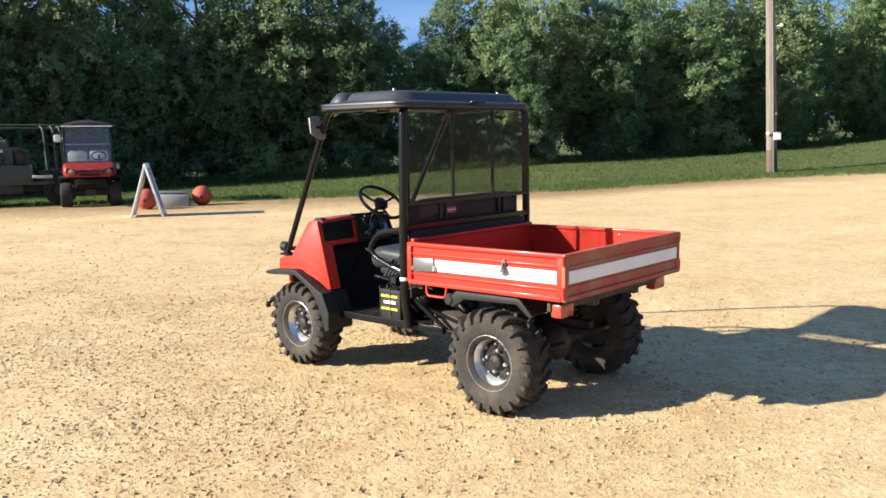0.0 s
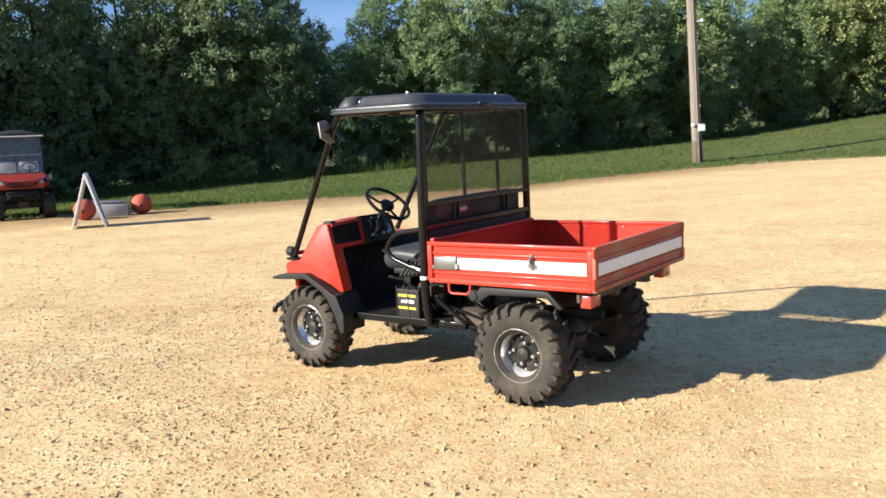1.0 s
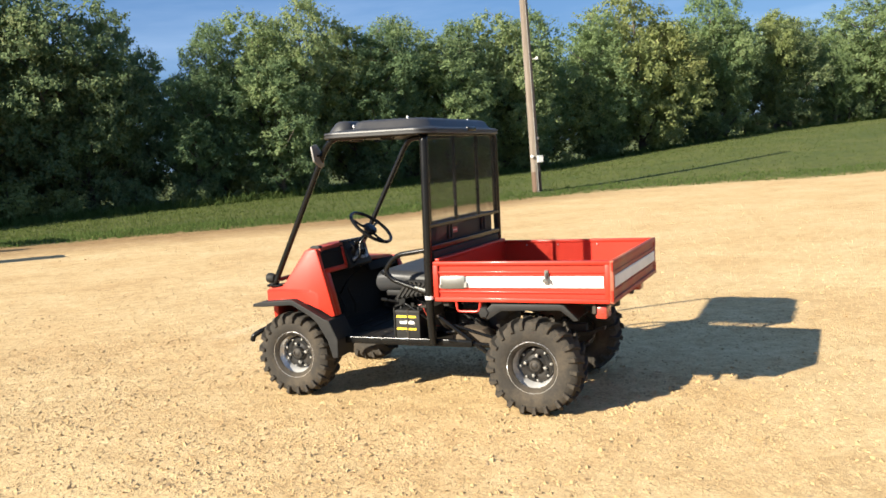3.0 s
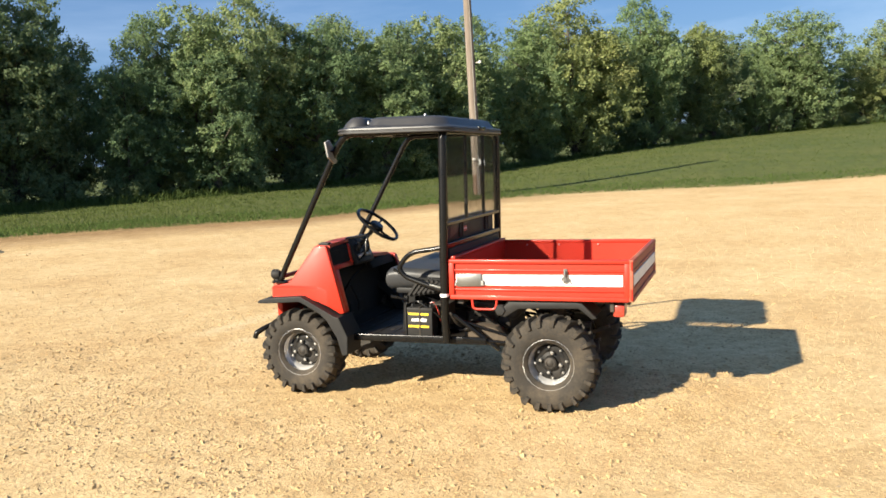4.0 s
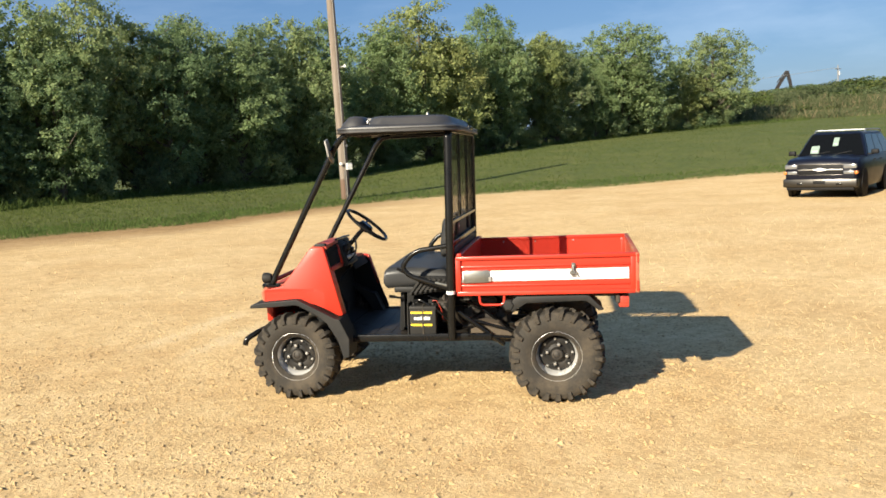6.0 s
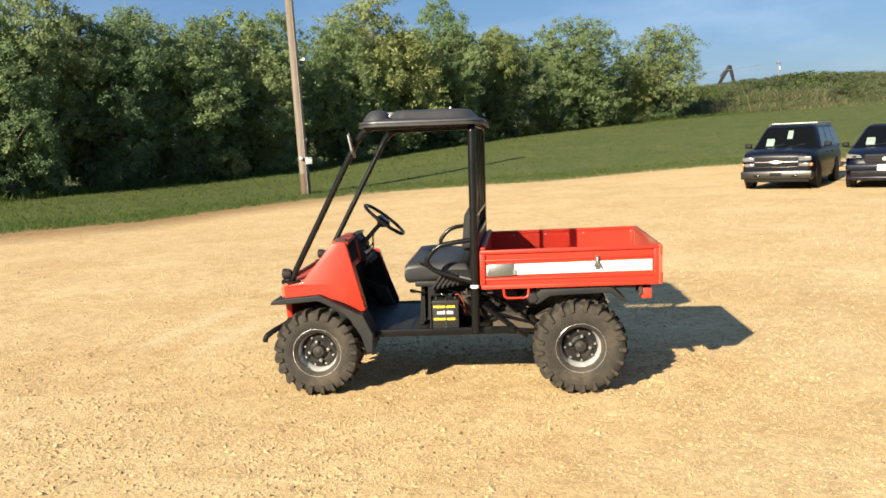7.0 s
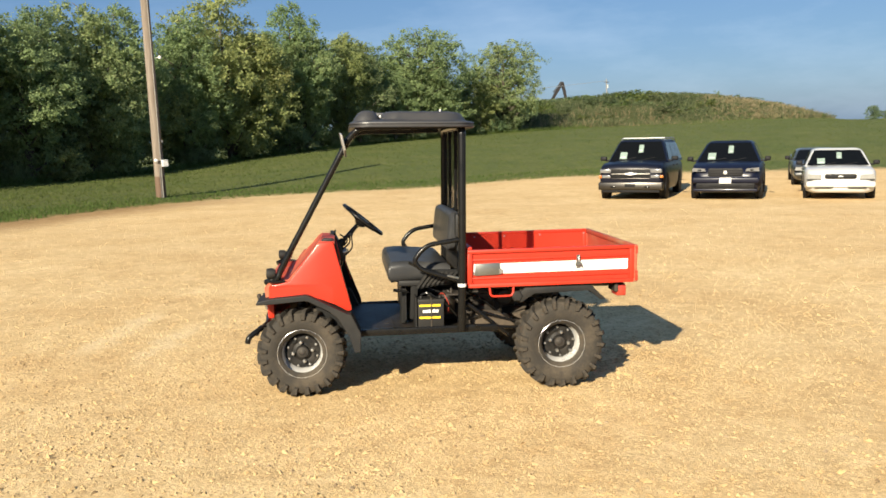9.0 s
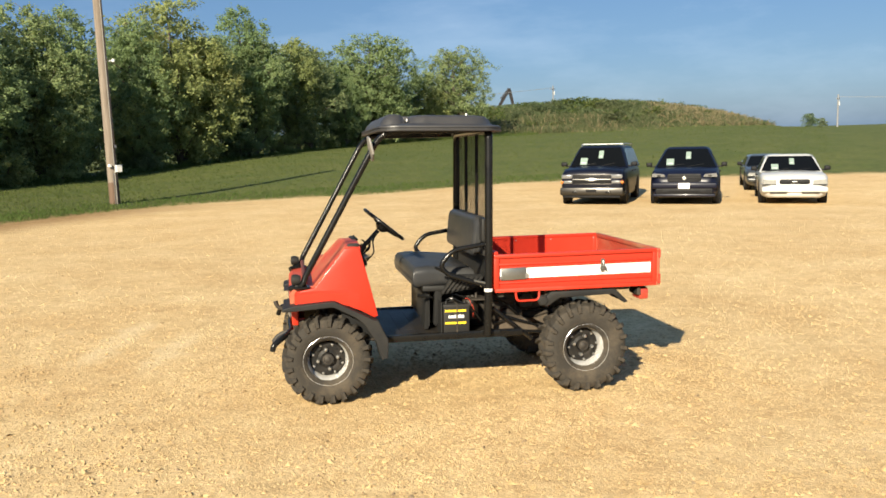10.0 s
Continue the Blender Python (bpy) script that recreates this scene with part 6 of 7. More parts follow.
def red_ball(x, y, r, turn):
    z = float(ground_height(x, y)[0])
    b = thing("red_ball", pose(x, y, z, 0, 0, turn), "faded red painted ball beside a pale concrete block", "ball", "red balls by the block")
    part("shell", ball(0, 0, r - 0.01, r, 32, 20), BALL_RED, b)
    for a in (0, 180):
        part("socket", moved(lathe([(0.0, 0.004), (0.034, 0.004), (0.040, 0.0), (0.036, -0.02)], 16, "x"), pose(0, 0, r - 0.01, 0, 0, a) @ pose(0, 0, 0, 0, 5, 0) @ Matrix.Translation((r - 0.004, 0, 0))), DARK_BROWN, b)


red_ball(-5.83, 20.72, 0.240, -81)
red_ball(-6.81, 19.62, 0.242, -84)


def concrete_block(m):
    c = thing("concrete_block", m, "pale grey concrete block with dark flat top", "block")
    part("block", prism([(-0.62, 0.0), (0.25, 0.0), (0.24, 0.28), (-0.58, 0.31)], -0.22, 0.22, 0.02), CONCRETE, c)
    part("lid", moved(box(-0.56, 0.20, -0.21, 0.24, 0.0, 0.022, 0.006), pose(0, 0, 0.318, 2, 1.5, 0)), SLATE, c, "dark grey flat lid")


concrete_block(on_slope(-6.33, 20.44, 10))


def equipment_trailer(m):
    """Flat trailer with tube hoops and an engine set; x to the right as one looks at it, y away."""
    c = thing("equipment_trailer", m, "olive green trailer with tube hoops carrying an engine", "trailer")
    part("deck", box(-2.6, 0.30, -0.75, 0.75, 0.52, 0.60, 0.01), GREEN_PAINT, c)
    part("side_panel", box(-2.6, -0.22, -0.77, -0.745, 0.60, 1.00, 0.006), GREEN_PAINT, c, "olive green side panel")
    part("panel_rib", box(-0.26, -0.20, -0.79, -0.74, 0.58, 1.02, 0.006), GREEN_PAINT, c)
    part("panel_rib", box(-0.95, -0.91, -0.785, -0.745, 0.60, 1.00, 0.006), GREEN_PAINT, c)
    part("chassis", joined(box(-2.6, 0.35, -0.42, -0.30, 0.36, 0.52, 0.01), box(-2.6, 0.35, 0.30, 0.42, 0.36, 0.52, 0.01)), DARK_METAL, c)
    part("tool_box", box(-1.9, -0.45, -0.72, -0.35, 0.30, 0.52, 0.02), DARK_METAL, c)
    for x in (-2.0, 0.08, 0.30, 0.46):
        h = rounded([(x + 0.06, -0.72, 0.55), (x, -0.72, 1.88), (x - 0.08, -0.60, 1.99), (x - 0.08, 0.60, 1.99), (x, 0.72, 1.88), (x + 0.06, 0.72, 0.55)], 0.14)
        part("hoop", tube(h, 0.024, 10), GREEN_PAINT, c, "green tube hoop")
    for y in (-0.62, 0.62):
        part("top_rail", tube([(-2.6, y, 1.99), (0.38, y, 1.99)], 0.022, 10), GREEN_PAINT, c)
    part("engine", joined(box(-1.5, -0.62, -0.50, 0.10, 0.98, 1.45, 0.05), box(-1.30, -0.72, -0.42, 0.0, 1.45, 1.66, 0.03)), GREEN_PAINT, c, "dark green engine set")
    part("engine_housing", box(-0.62, -0.36, -0.40, 0.05, 1.00, 1.36, 0.05), DARK_METAL, c)
    part("flywheel", moved(lathe([(0.0, -0.05), (0.20, -0.04), (0.22, 0.0), (0.20, 0.05), (0.0, 0.06)], 24, "y"), Matrix.Translation((-1.05, -0.54, 1.18))), DARK_METAL, c)
    part("exhaust_pipe", tube(rounded([(-0.75, -0.45, 1.40), (-0.50, -0.47, 1.42), (-0.32, -0.47, 1.36), (-0.30, -0.45, 1.02)], 0.06), 0.035, 10), DARK_METAL, c)
    part("fuel_tank", moved(lathe([(0.0, -0.22), (0.12, -0.20), (0.13, 0.0), (0.12, 0.20), (0.0, 0.22)], 20, "x"), Matrix.Translation((-1.05, -0.30, 1.60))), DARK_METAL, c)
    part("name_bars", joined(*[box(-1.22 + 0.065 * k, -1.175 + 0.065 * k, -0.512, -0.503, 1.32, 1.40) for k in range(6)]), WHITE_PAINT, c, "row of pale bars")
    part("tank_bars", joined(*[box(-1.0 + 0.08 * k, -0.95 + 0.08 * k, -0.447, -0.43, 1.60, 1.63) for k in range(3)]), GREY_BOX, c)
    part("step", box(-0.22, 0.24, -1.0, -0.70, 0.68, 0.75, 0.01), GREY_BOX, c, "pale metal step")
    for x in (-1.6, 0.40):
        w = part("wheel", lathe([(0.0, 0.08), (0.16, 0.08), (0.20, 0.02), (0.20, -0.1), (0.0, -0.1)], 24), DARK_METAL, c)
        w.matrix_local = pose(x, -0.62, 0.40, 0, 0, 180)
        part("tyre", lathe([(0.19, -0.11), (0.36, -0.12), (0.40, -0.08), (0.40, 0.08), (0.36, 0.12), (0.19, 0.11)], 28, caps=False), TYRE_BLACK, w)
    part("fender", prism([(-0.02, 0.80), (0.10, 0.90), (0.70, 0.90), (0.82, 0.80), (0.79, 0.78), (0.68, 0.86), (0.12, 0.86), (0.01, 0.78)], -0.78, -0.48, 0.004), DARK_METAL, c)
    part("drawbar", joined(tube([(-2.6, 0, 0.46), (-3.6, 0, 0.40)], 0.04, 8), tube([(-3.5, 0, 0.42), (-3.5, 0, 0.0)], 0.03, 8)), DARK_METAL, c)
    return c


equipment_trailer(on_slope(-10.12, 21.62, 24))

# ---- the utility pole ----
def utility_pole(x, y):
    z = float(ground_height(x, y)[0])
    p = thing("utility_pole", pose(x, y, z, 0, 0, 0), "weathered grey wooden utility pole at the lawn's edge", "utility pole")
    n = 14
    pts = [(-0.010 * k * 0.7 / 2, 0.003 * k, -0.3 + 0.72 * k) for k in range(n)]
    part("pole", tube(pts, 0.15, 16, taper=[0.182 - 0.0031 * k for k in range(n)]), POLE_WOOD, p)
    part("pole_foot", tube([(0, 0, -0.2), (-0.001, 0.001, 0.35), (-0.003, 0.002, 0.78)], 0.186, 16, taper=[0.188, 0.186, 0.182]), POLE_FOOT, p, "dark treated foot of the pole")
    part("conduit", tube([(-0.02, -0.195, 0.0), (-0.03, -0.185, 3.0), (-0.045, -0.170, 6.0), (-0.06, -0.155, 8.6)], 0.022, 10), POLE_GREY, p, "grey conduit")
    box_ = part("meter_box", box(-0.02, 0.20, -0.32, -0.18, 1.13, 1.39, 0.015), GREY_BOX, p, "pale grey electrical box")
    part("meter_lid", box(-0.01, 0.19, -0.328, -0.321, 1.14, 1.33, 0.003, 1), WHITE_PAINT, box_)
    part("socket_cap", moved(lathe([(0.0, 0.05), (0.05, 0.04), (0.06, 0.0), (0.06, -0.05)], 16, "y"), pose(-0.20, -0.20, 1.37, 0, 0, 180)), WHITE_PAINT, p)
    part("socket_arm", box(-0.20, -0.10, -0.19, -0.16, 1.355, 1.385), GREY_BOX, p)
    part("insulator", joined(tube([(0.10, -0.12, 5.02), (0.28, -0.16, 5.04)], 0.02, 8), lathe_at_z(0.28, -0.16, 5.0, 0.05, 0.10)), WHITE_PAINT, p, "white bracket insulator")
    part("pole_tag", box(0.04, 0.12, -0.190, -0.165, 2.0, 2.1), STEEL, p)
    part("ground_strip", box(-0.085, -0.060, -0.182, -0.150, 0.0, 1.1), STEEL, p)
    return p


utility_pole(11.75, 29.85)

# ---- woods ----
def tree_mesh(seed, height, spread, leaves, leaf, low=0.12, lobes=16):
    """A trunk with limbs, and a crown of leaf sprays hung on an uneven set of lobes. Returns bark and leaf arrays."""
    rng = np.random.default_rng(seed)
    # lobes: boughs of foliage, low ones wide, upper ones narrowing
    k = np.arange(lobes)
    h = low + (0.97 - low) * ((k + rng.uniform(0.1, 0.9, lobes)) / lobes)
    belly = np.sin(np.clip((h - 0.02) / 1.02, 0, 1) * math.pi) ** 0.6
    ang = k * 2.4 + rng.uniform(-0.5, 0.5, lobes)
    out = spread * belly * rng.uniform(0.30, 0.80, lobes)
    cen = np.stack([np.cos(ang) * out, np.sin(ang) * out, h * height], 1)
    size = spread * rng.uniform(0.26, 0.46, lobes) * (0.5 + 0.6 * belly)
    # sprays on the lobes' skins
    sprays = leaves // 26
    which = rng.choice(lobes, sprays, p=size**2 / (size**2).sum())
    d = rng.normal(size=(sprays, 3))
    d[:, 2] += 0.25
    d /= np.linalg.norm(d, axis=1, keepdims=True)
    rad = rng.uniform(0.45, 1.08, sprays) ** 0.6
    sp = cen[which] + d * (size[which] * rad)[:, None] * np.array([1, 1, 0.82])
    sp[:, 2] = np.maximum(sp[:, 2], 0.15 + rng.uniform(0, 0.5, sprays))
    axis = d * 0.7 + rng.normal(size=(sprays, 3)) * 0.45
    axis[:, 2] -= 0.15
    axis /= np.linalg.norm(axis, axis=1, keepdims=True)
    # leaves along each spray
    n = sprays * 26
    s = np.repeat(np.arange(sprays), 26)
    along = rng.uniform(-0.5, 0.6, n)
    length = rng.uniform(0.45, 1.0, sprays)[s] * leaf * 5.2
    p = sp[s] + axis[s] * (along * length)[:, None] + rng.normal(size=(n, 3)) * leaf * 0.75
    t = axis[s] * 0.5 + rng.normal(size=(n, 3)) * 0.6
    t[:, 2] -= 0.25
    t /= np.linalg.norm(t, axis=1, keepdims=True)
    up = rng.normal(size=(n, 3)) * 0.40 + d[s] * 0.9 + np.array([0, 0, 0.45])
    b = np.cross(t, up)
    b /= np.linalg.norm(b, axis=1, keepdims=True) + 1e-9
    nn = np.cross(b, t)
    ln = leaf * rng.uniform(0.7, 1.35, n)[:, None]
    verts = np.stack([p - t * ln * 0.55, p + b * ln * 0.36 + nn * ln * 0.06, p + t * ln * 0.6, p - b * ln * 0.36 + nn * ln * 0.06], 1).reshape(-1, 3)
    verts[:, 2] *= height / verts[:, 2].max()
    faces = np.arange(n * 4).reshape(-1, 4)
    # bark
    tr = max(0.06, height * 0.016)
    lean = rng.uniform(-0.25, 0.25, 2)
    stem = [(lean[0] * q * q, lean[1] * q * q, q * height * 0.86) for q in np.linspace(-0.03, 1, 9)]
    bark = [tube(stem, tr, 8, taper=[tr * (1.35 - 1.2 * q) for q in np.linspace(0, 1, 9)])]
    for c in cen:
        z0 = max(0.25, c[2] - np.hypot(c[0], c[1]) * 0.7)
        q = z0 / (height * 0.86)
        a = Vector((lean[0] * q * q, lean[1] * q * q, z0))
        e = Vector(c)
        mid = a.lerp(e, 0.5) + Vector((0, 0, -0.12))
        r0 = tr * max(0.25, 0.7 - 0.5 * q)
        bark.append(tube([a, mid, e], r0, 5, taper=[r0, r0 * 0.7, r0 * 0.25]))
    return joined(*bark), verts, faces


def tree_kind(name, seed, height, spread, leaves, leaf, mat, label, category="tree", low=0.12, lobes=16):
    bark, verts, faces = tree_mesh(seed, height, spread, leaves, leaf, low, lobes)
    top = thing(name, Matrix.Identity(4), label, category)
    part("trunk", bark, BARK, top)
    crown = mesh_object("crown", verts, faces, mat)
    crown.parent = top
    return top


LEAFY = "leafy green deciduous tree at the edge of the woods"
WARM = "yellow-green deciduous tree at the edge of the woods"
PALE = "deciduous tree in the sunlit part of the woods, green leaves lightened"
KINDS = [tree_kind("tree", 11, 8.0, 3.0, 26000, 0.115, LEAF, LEAFY, low=0.06, lobes=20),
         tree_kind("tree", 12, 8.6, 2.7, 25000, 0.112, LEAF, LEAFY, low=0.06, lobes=22),
         tree_kind("tree", 13, 7.6, 3.2, 26000, 0.118, LEAF_WARM, WARM, low=0.07, lobes=20),
         tree_kind("tree", 14, 9.0, 2.6, 25000, 0.115, LEAF_WARM, WARM, low=0.08, lobes=24),
         tree_kind("tree", 15, 8.2, 2.9, 26000, 0.115, LEAF, LEAFY, low=0.05, lobes=18),
         tree_kind("tree", 16, 9.4, 3.4, 28000, 0.125, LEAF, LEAFY, low=0.05, lobes=26),
         tree_kind("tree", 17, 8.8, 2.8, 26000, 0.115, LEAF_PALE, PALE, low=0.05, lobes=26),
         tree_kind("tree", 18, 9.2, 3.3, 28000, 0.122, LEAF_PALE, PALE, low=0.04, lobes=30),
         tree_kind("tree", 23, 9.0, 3.5, 36000, 0.120, LEAF_PALE, "pale green round-crowned tree at the end of the woods", low=0.03, lobes=64)]
SHRUBS = [tree_kind("shrub", 31, 2.4, 1.5, 5200, 0.12, LEAF, "dark green shrub under the trees", "shrub", 0.1, 9),
          tree_kind("shrub", 32, 1.8, 1.3, 4200, 0.11, LEAF_WARM, "yellow-green shrub at the wood's edge", "shrub", 0.1, 8)]


def placed(kind, az, dist, scale, turn, group, first=set()):
    """A tree at a bearing and distance from the lot's middle; the first of a kind is the kind itself."""
    x, y = HUB[0] + dist * math.sin(radians(az)), HUB[1] + dist * math.cos(radians(az))
    m = pose(x, y, float(ground_height(x, y)[0]) - 0.04, 0, 0, turn)
    if kind.name in first:
        ob = copy_thing(kind, m)
    else:
        first.add(kind.name)
        ob = kind
        ob.matrix_basis = m
    ob.scale = scale
    return tagged(ob, group=group)


# the woods' skyline: bearing and height of each crown that stands out
SKYLINE = ((-58, 10.5), (-50, 11.5), (-42, 11.0), (-35, 11.8), (-28, 11.4), (-22, 10.8), (-16.5, 10.6), (-11.5, 11.0), (-8.6, 10.6), (-4.8, 9.6), (-1.6, 8.7), (4.8, 8.3), (7.6, 9.0), (10.5, 9.7), (13.6, 8.7), (16.9, 9.1),
           (20.9, 8.8), (23.6, 9.6), (25.4, 9.6), (29.5, 9.8), (32.3, 11.7), (36.9, 12.0), (40.3, 10.3), (45.6, 11.5), (51.3, 11.2))


def plant_woods():
    rng = np.random.default_rng(5)
    base_h = (8.0, 8.6, 7.6, 9.0, 8.2, 9.4, 8.8, 9.2, 9.0)
    away = lambda az: float(np.interp(az, WOOD_AZ, WOOD))
    for k, (az, top) in enumerate(SKYLINE):
        # leaf tone by bearing: darker left, lighter right, imitating how light falls
        pick = (0, 5, 1, 4)[k % 4] if az < 3 else (6, 1, 7, 6, 3)[k % 5] if az < 26 else (3, 7, 2, 6, 3, 7)[k % 6]
        if az > 45:
            pick = 8
        dist = away(az) + 2.4
        s = 1.025 * (top - float(np.interp(az, WOOD_AZ, WOOD_Z))) / base_h[pick]
        wide = s * (1.20 if az > 50 else 1.30 if az > 45 else 0.80 if -2 < az < 5 else rng.uniform(0.85, 1.05))
        placed(KINDS[pick], az, dist, (wide, wide, s), 70 * k, "trees along the edge of the woods")
    # lower trees that close the line, before and behind
    floor_az = (-60, -30, -12, -7, -3, 1.5, 6, 12, 19, 26.5, 31, 34, 39, 43, 48, 53)
    floor_h = (9.5, 9.8, 9.2, 8.4, 8.0, 7.1, 8.2, 8.8, 8.7, 8.6, 9.4, 10.2, 10.4, 9.6, 8.0, 6.5)
    for back, gap, lo, hi in ((1.2, 3.9, 0.62, 0.95), (5.5, 3.6, 0.84, 1.0), (9.5, 4.2, 0.85, 0.98)):
        az = -60.0
        while az < (52.5 if back < 9 else 47.5):
            # same painted light here: lightened leaves towards the right
            pick = int(rng.choice([2, 3, 6, 7, 3, 6, 1])) if az > 24 else int(rng.choice([6, 7, 1, 4, 6, 2, 0])) if az > 4 else int(rng.choice([0, 1, 4, 5, 0, 4]))
            dist = away(az) + back + rng.uniform(-0.8, 0.8)
            s = float(np.interp(az, floor_az, floor_h)) * rng.uniform(lo, hi) / base_h[pick]
            wide = s * rng.uniform(0.95, 1.2)
            placed(KINDS[pick], az, dist, (wide, wide, s), rng.uniform(0, 360), "trees along the edge of the woods")
            az += math.degrees(gap * rng.uniform(0.8, 1.2) / dist)
    az = -50.0
    while az < 53:
        dist = away(az) + rng.uniform(-0.1, 1.2)
        s = rng.uniform(0.5, 1.1)
        placed(SHRUBS[int(rng.random() < 0.35)], az, dist, (s * 1.2, s * 1.2, s), rng.uniform(0, 360), "shrubs under the trees")
        az += math.degrees(2.3 * rng.uniform(0.7, 1.5) / dist)


plant_woods()
# far clumps on the skyline
for az, dist, s in ((74.9, 190, 0.42), (75.6, 195, 0.30), (79.6, 260, 0.35), (80.6, 265, 0.32), (81.8, 262, 0.36)):
    placed(KINDS[0], az, dist, (s * 1.5, s * 1.5, s), az * 9, "far trees on the skyline")

# ---- grass and weeds ----
def blades(name, x, y, h, w, mat, label, category, seed, lean=0.5):
    """Upright pointed blades, three to a tuft, rooted in the ground."""
    rng = np.random.default_rng(seed)
    x, y, h, w = (np.repeat(a, 3) for a in (x, y, h, w))
    n = len(x)
    x, y = x + rng.normal(size=n) * w * 1.5, y + rng.normal(size=n) * w * 1.5
    z = ground_height(x, y)[0] - 0.01
    a = rng.uniform(0, math.tau, n)
    dx, dy = np.cos(a) * w / 2, np.sin(a) * w / 2
    lx, ly = rng.normal(size=n) * h * lean * 0.5, rng.normal(size=n) * h * lean * 0.5
    hh = h * rng.uniform(0.6, 1.1, n)
    verts = np.stack([np.stack([x - dx, y - dy, z], 1), np.stack([x + dx, y + dy, z], 1), np.stack([x + lx + dx * 0.5, y + ly + dy * 0.5, z + hh * 0.7], 1), np.stack([x + lx * 1.6, y + ly * 1.6, z + hh], 1)], 1).reshape(-1, 3)
    ob = mesh_object(name, verts, np.arange(n * 4).reshape(-1, 4), mat)
    return tagged(ob, label, category, kind="stuff")


def polar(rng, n, az0, az1, lo, hi):
    """Random places between two bearings, lo to hi metres past the lawn's edge (hi None: up to the woods)."""
    az = rng.uniform(az0, az1, n)
    e, w = np.interp(az, AZ, EDGE), np.interp(az, WOOD_AZ, WOOD)
    far = w + 1.5 if hi is None else e + hi
    d = np.sqrt(rng.uniform((e + lo) ** 2, far**2))
    return HUB[0] + d * np.sin(np.radians(az)), HUB[1] + d * np.cos(np.radians(az))


rng = np.random.default_rng(9)
gx, gy = polar(rng, 42000, -34, 75, 0.2, None)
blades("lawn_grass", gx, gy, rng.uniform(0.03, 0.12, len(gx)), np.full(len(gx), 0.026), GRASS, "mown green grass of the lawn", "grass", 1)
gx, gy = polar(rng, 9000, -34, 60, -0.5, 2.6)
blades("verge_weeds", gx, gy, rng.uniform(0.03, 0.15, len(gx)), np.full(len(gx), 0.024), WEED, "ragged weeds along the gravel's edge", "weeds", 2)
az = rng.uniform(-45, 57, 9000)
d = np.interp(az, WOOD_AZ, WOOD) + rng.uniform(-1.0, 1.6, len(az))
blades("wood_edge_weeds", HUB[0] + d * np.sin(np.radians(az)), HUB[1] + d * np.cos(np.radians(az)), rng.uniform(0.10, 0.55, len(az)), np.full(len(az), 0.035), WEED, "tall weeds at the foot of the trees", "weeds", 3)
# the mound and the rough strip before it
def mound_place(p, q):
    return -4.87 + (p + 124) * 0.883 - q * 0.469, 2 + (p + 124) * 0.469 + q * 0.883


p, q = rng.uniform(-27, 12, 42000), rng.uniform(-33, 36, 42000)
gx, gy = mound_place(p, q)
keep = (np.clip(1 - (q / np.where(q < 0, 23, 60)) ** 2, 0, 1) * np.clip(1 - (p / 26) ** 2, 0, 1) > 0.06) & (q > -21)
gx, gy, q, p = gx[keep], gy[keep], q[keep], p[keep]
# dry patches towards the open end and along the top
patch = 0.5 + 0.5 * np.sin(gx * 0.55 + 1.3 * np.sin(gy * 0.31)) * np.sin(gy * 0.47 + 0.8)
dry = rng.random(len(gx)) < np.clip((-5.5 - q) / 7, 0.03, 0.95) * np.where(p > -15, 1.0, 0.6) * (0.6 + 0.6 * patch)
n = (~dry).sum()
blades("mound_weeds", gx[~dry], gy[~dry], rng.uniform(0.12, 0.5, n) * rng.uniform(0.6, 1.5, n), rng.uniform(0.05, 0.16, n), MOUND_GREEN, "grey-green weeds over the mound", "weeds", 4, 1.1)
blades("dry_mound_grass", gx[dry], gy[dry], rng.uniform(0.15, 0.6, dry.sum()), rng.uniform(0.04, 0.10, dry.sum()), DRY_WEED, "dry straw-coloured grass over the mound", "grass", 5, 0.8)


pr, qr = rng.uniform(-26.5, -19, 9000), rng.uniform(-8, 40, 9000)
gx, gy = mound_place(pr, qr)
tall = rng.uniform(0.5, 1.25, len(gx)) * (0.75 + 0.35 * np.sin(gx * 0.9 + np.sin(gy * 0.7))) * np.clip((qr + 8) / 8, 0.4, 1)
reedy = rng.random(len(gx)) < 0.84
blades("mound_reeds", gx[reedy], gy[reedy], tall[reedy], np.full(reedy.sum(), 0.09), MOUND_GREEN, "tall grey-green reeds along the foot of the mound", "reeds", 6, 0.35)
blades("dry_reeds", gx[~reedy], gy[~reedy], tall[~reedy] * 1.05, np.full((~reedy).sum(), 0.07), DRY_WEED, "tall straw-coloured stalks among the reeds", "reeds", 7, 0.35)


def leafy_bush(seed, mat):
    """Many small leaves round a few leaning stems, denser towards the middle; about a metre high."""
    g = np.random.default_rng(seed)
    n = 420
    lobes = g.normal(0, 0.32, (6, 2))
    pick = g.integers(0, 6, n)
    tall = g.uniform(0.5, 1.0, 6)[pick]
    a, r = g.uniform(0, math.tau, n), np.sqrt(g.uniform(0, 1, n)) * 0.34
    h = g.uniform(0.05, 1.0, n) ** 0.8
    c = np.stack([lobes[pick, 0] + np.cos(a) * r * (1.15 - 0.7 * h), lobes[pick, 1] + np.sin(a) * r * (1.15 - 0.7 * h), h * tall], 1)
    u, w = g.normal(size=(n, 3)), g.normal(size=(n, 3))
    u /= np.linalg.norm(u, axis=1)[:, None]
    w = np.cross(u, w)
    w /= np.linalg.norm(w, axis=1)[:, None]
    size = g.uniform(0.035, 0.085, n)[:, None]
    verts = np.stack([c - u * size, c + w * size * 0.5, c + u * size, c - w * size * 0.5], 1).reshape(-1, 3)
    return mesh_object("bush", verts, np.arange(n * 4).reshape(-1, 4), mat)


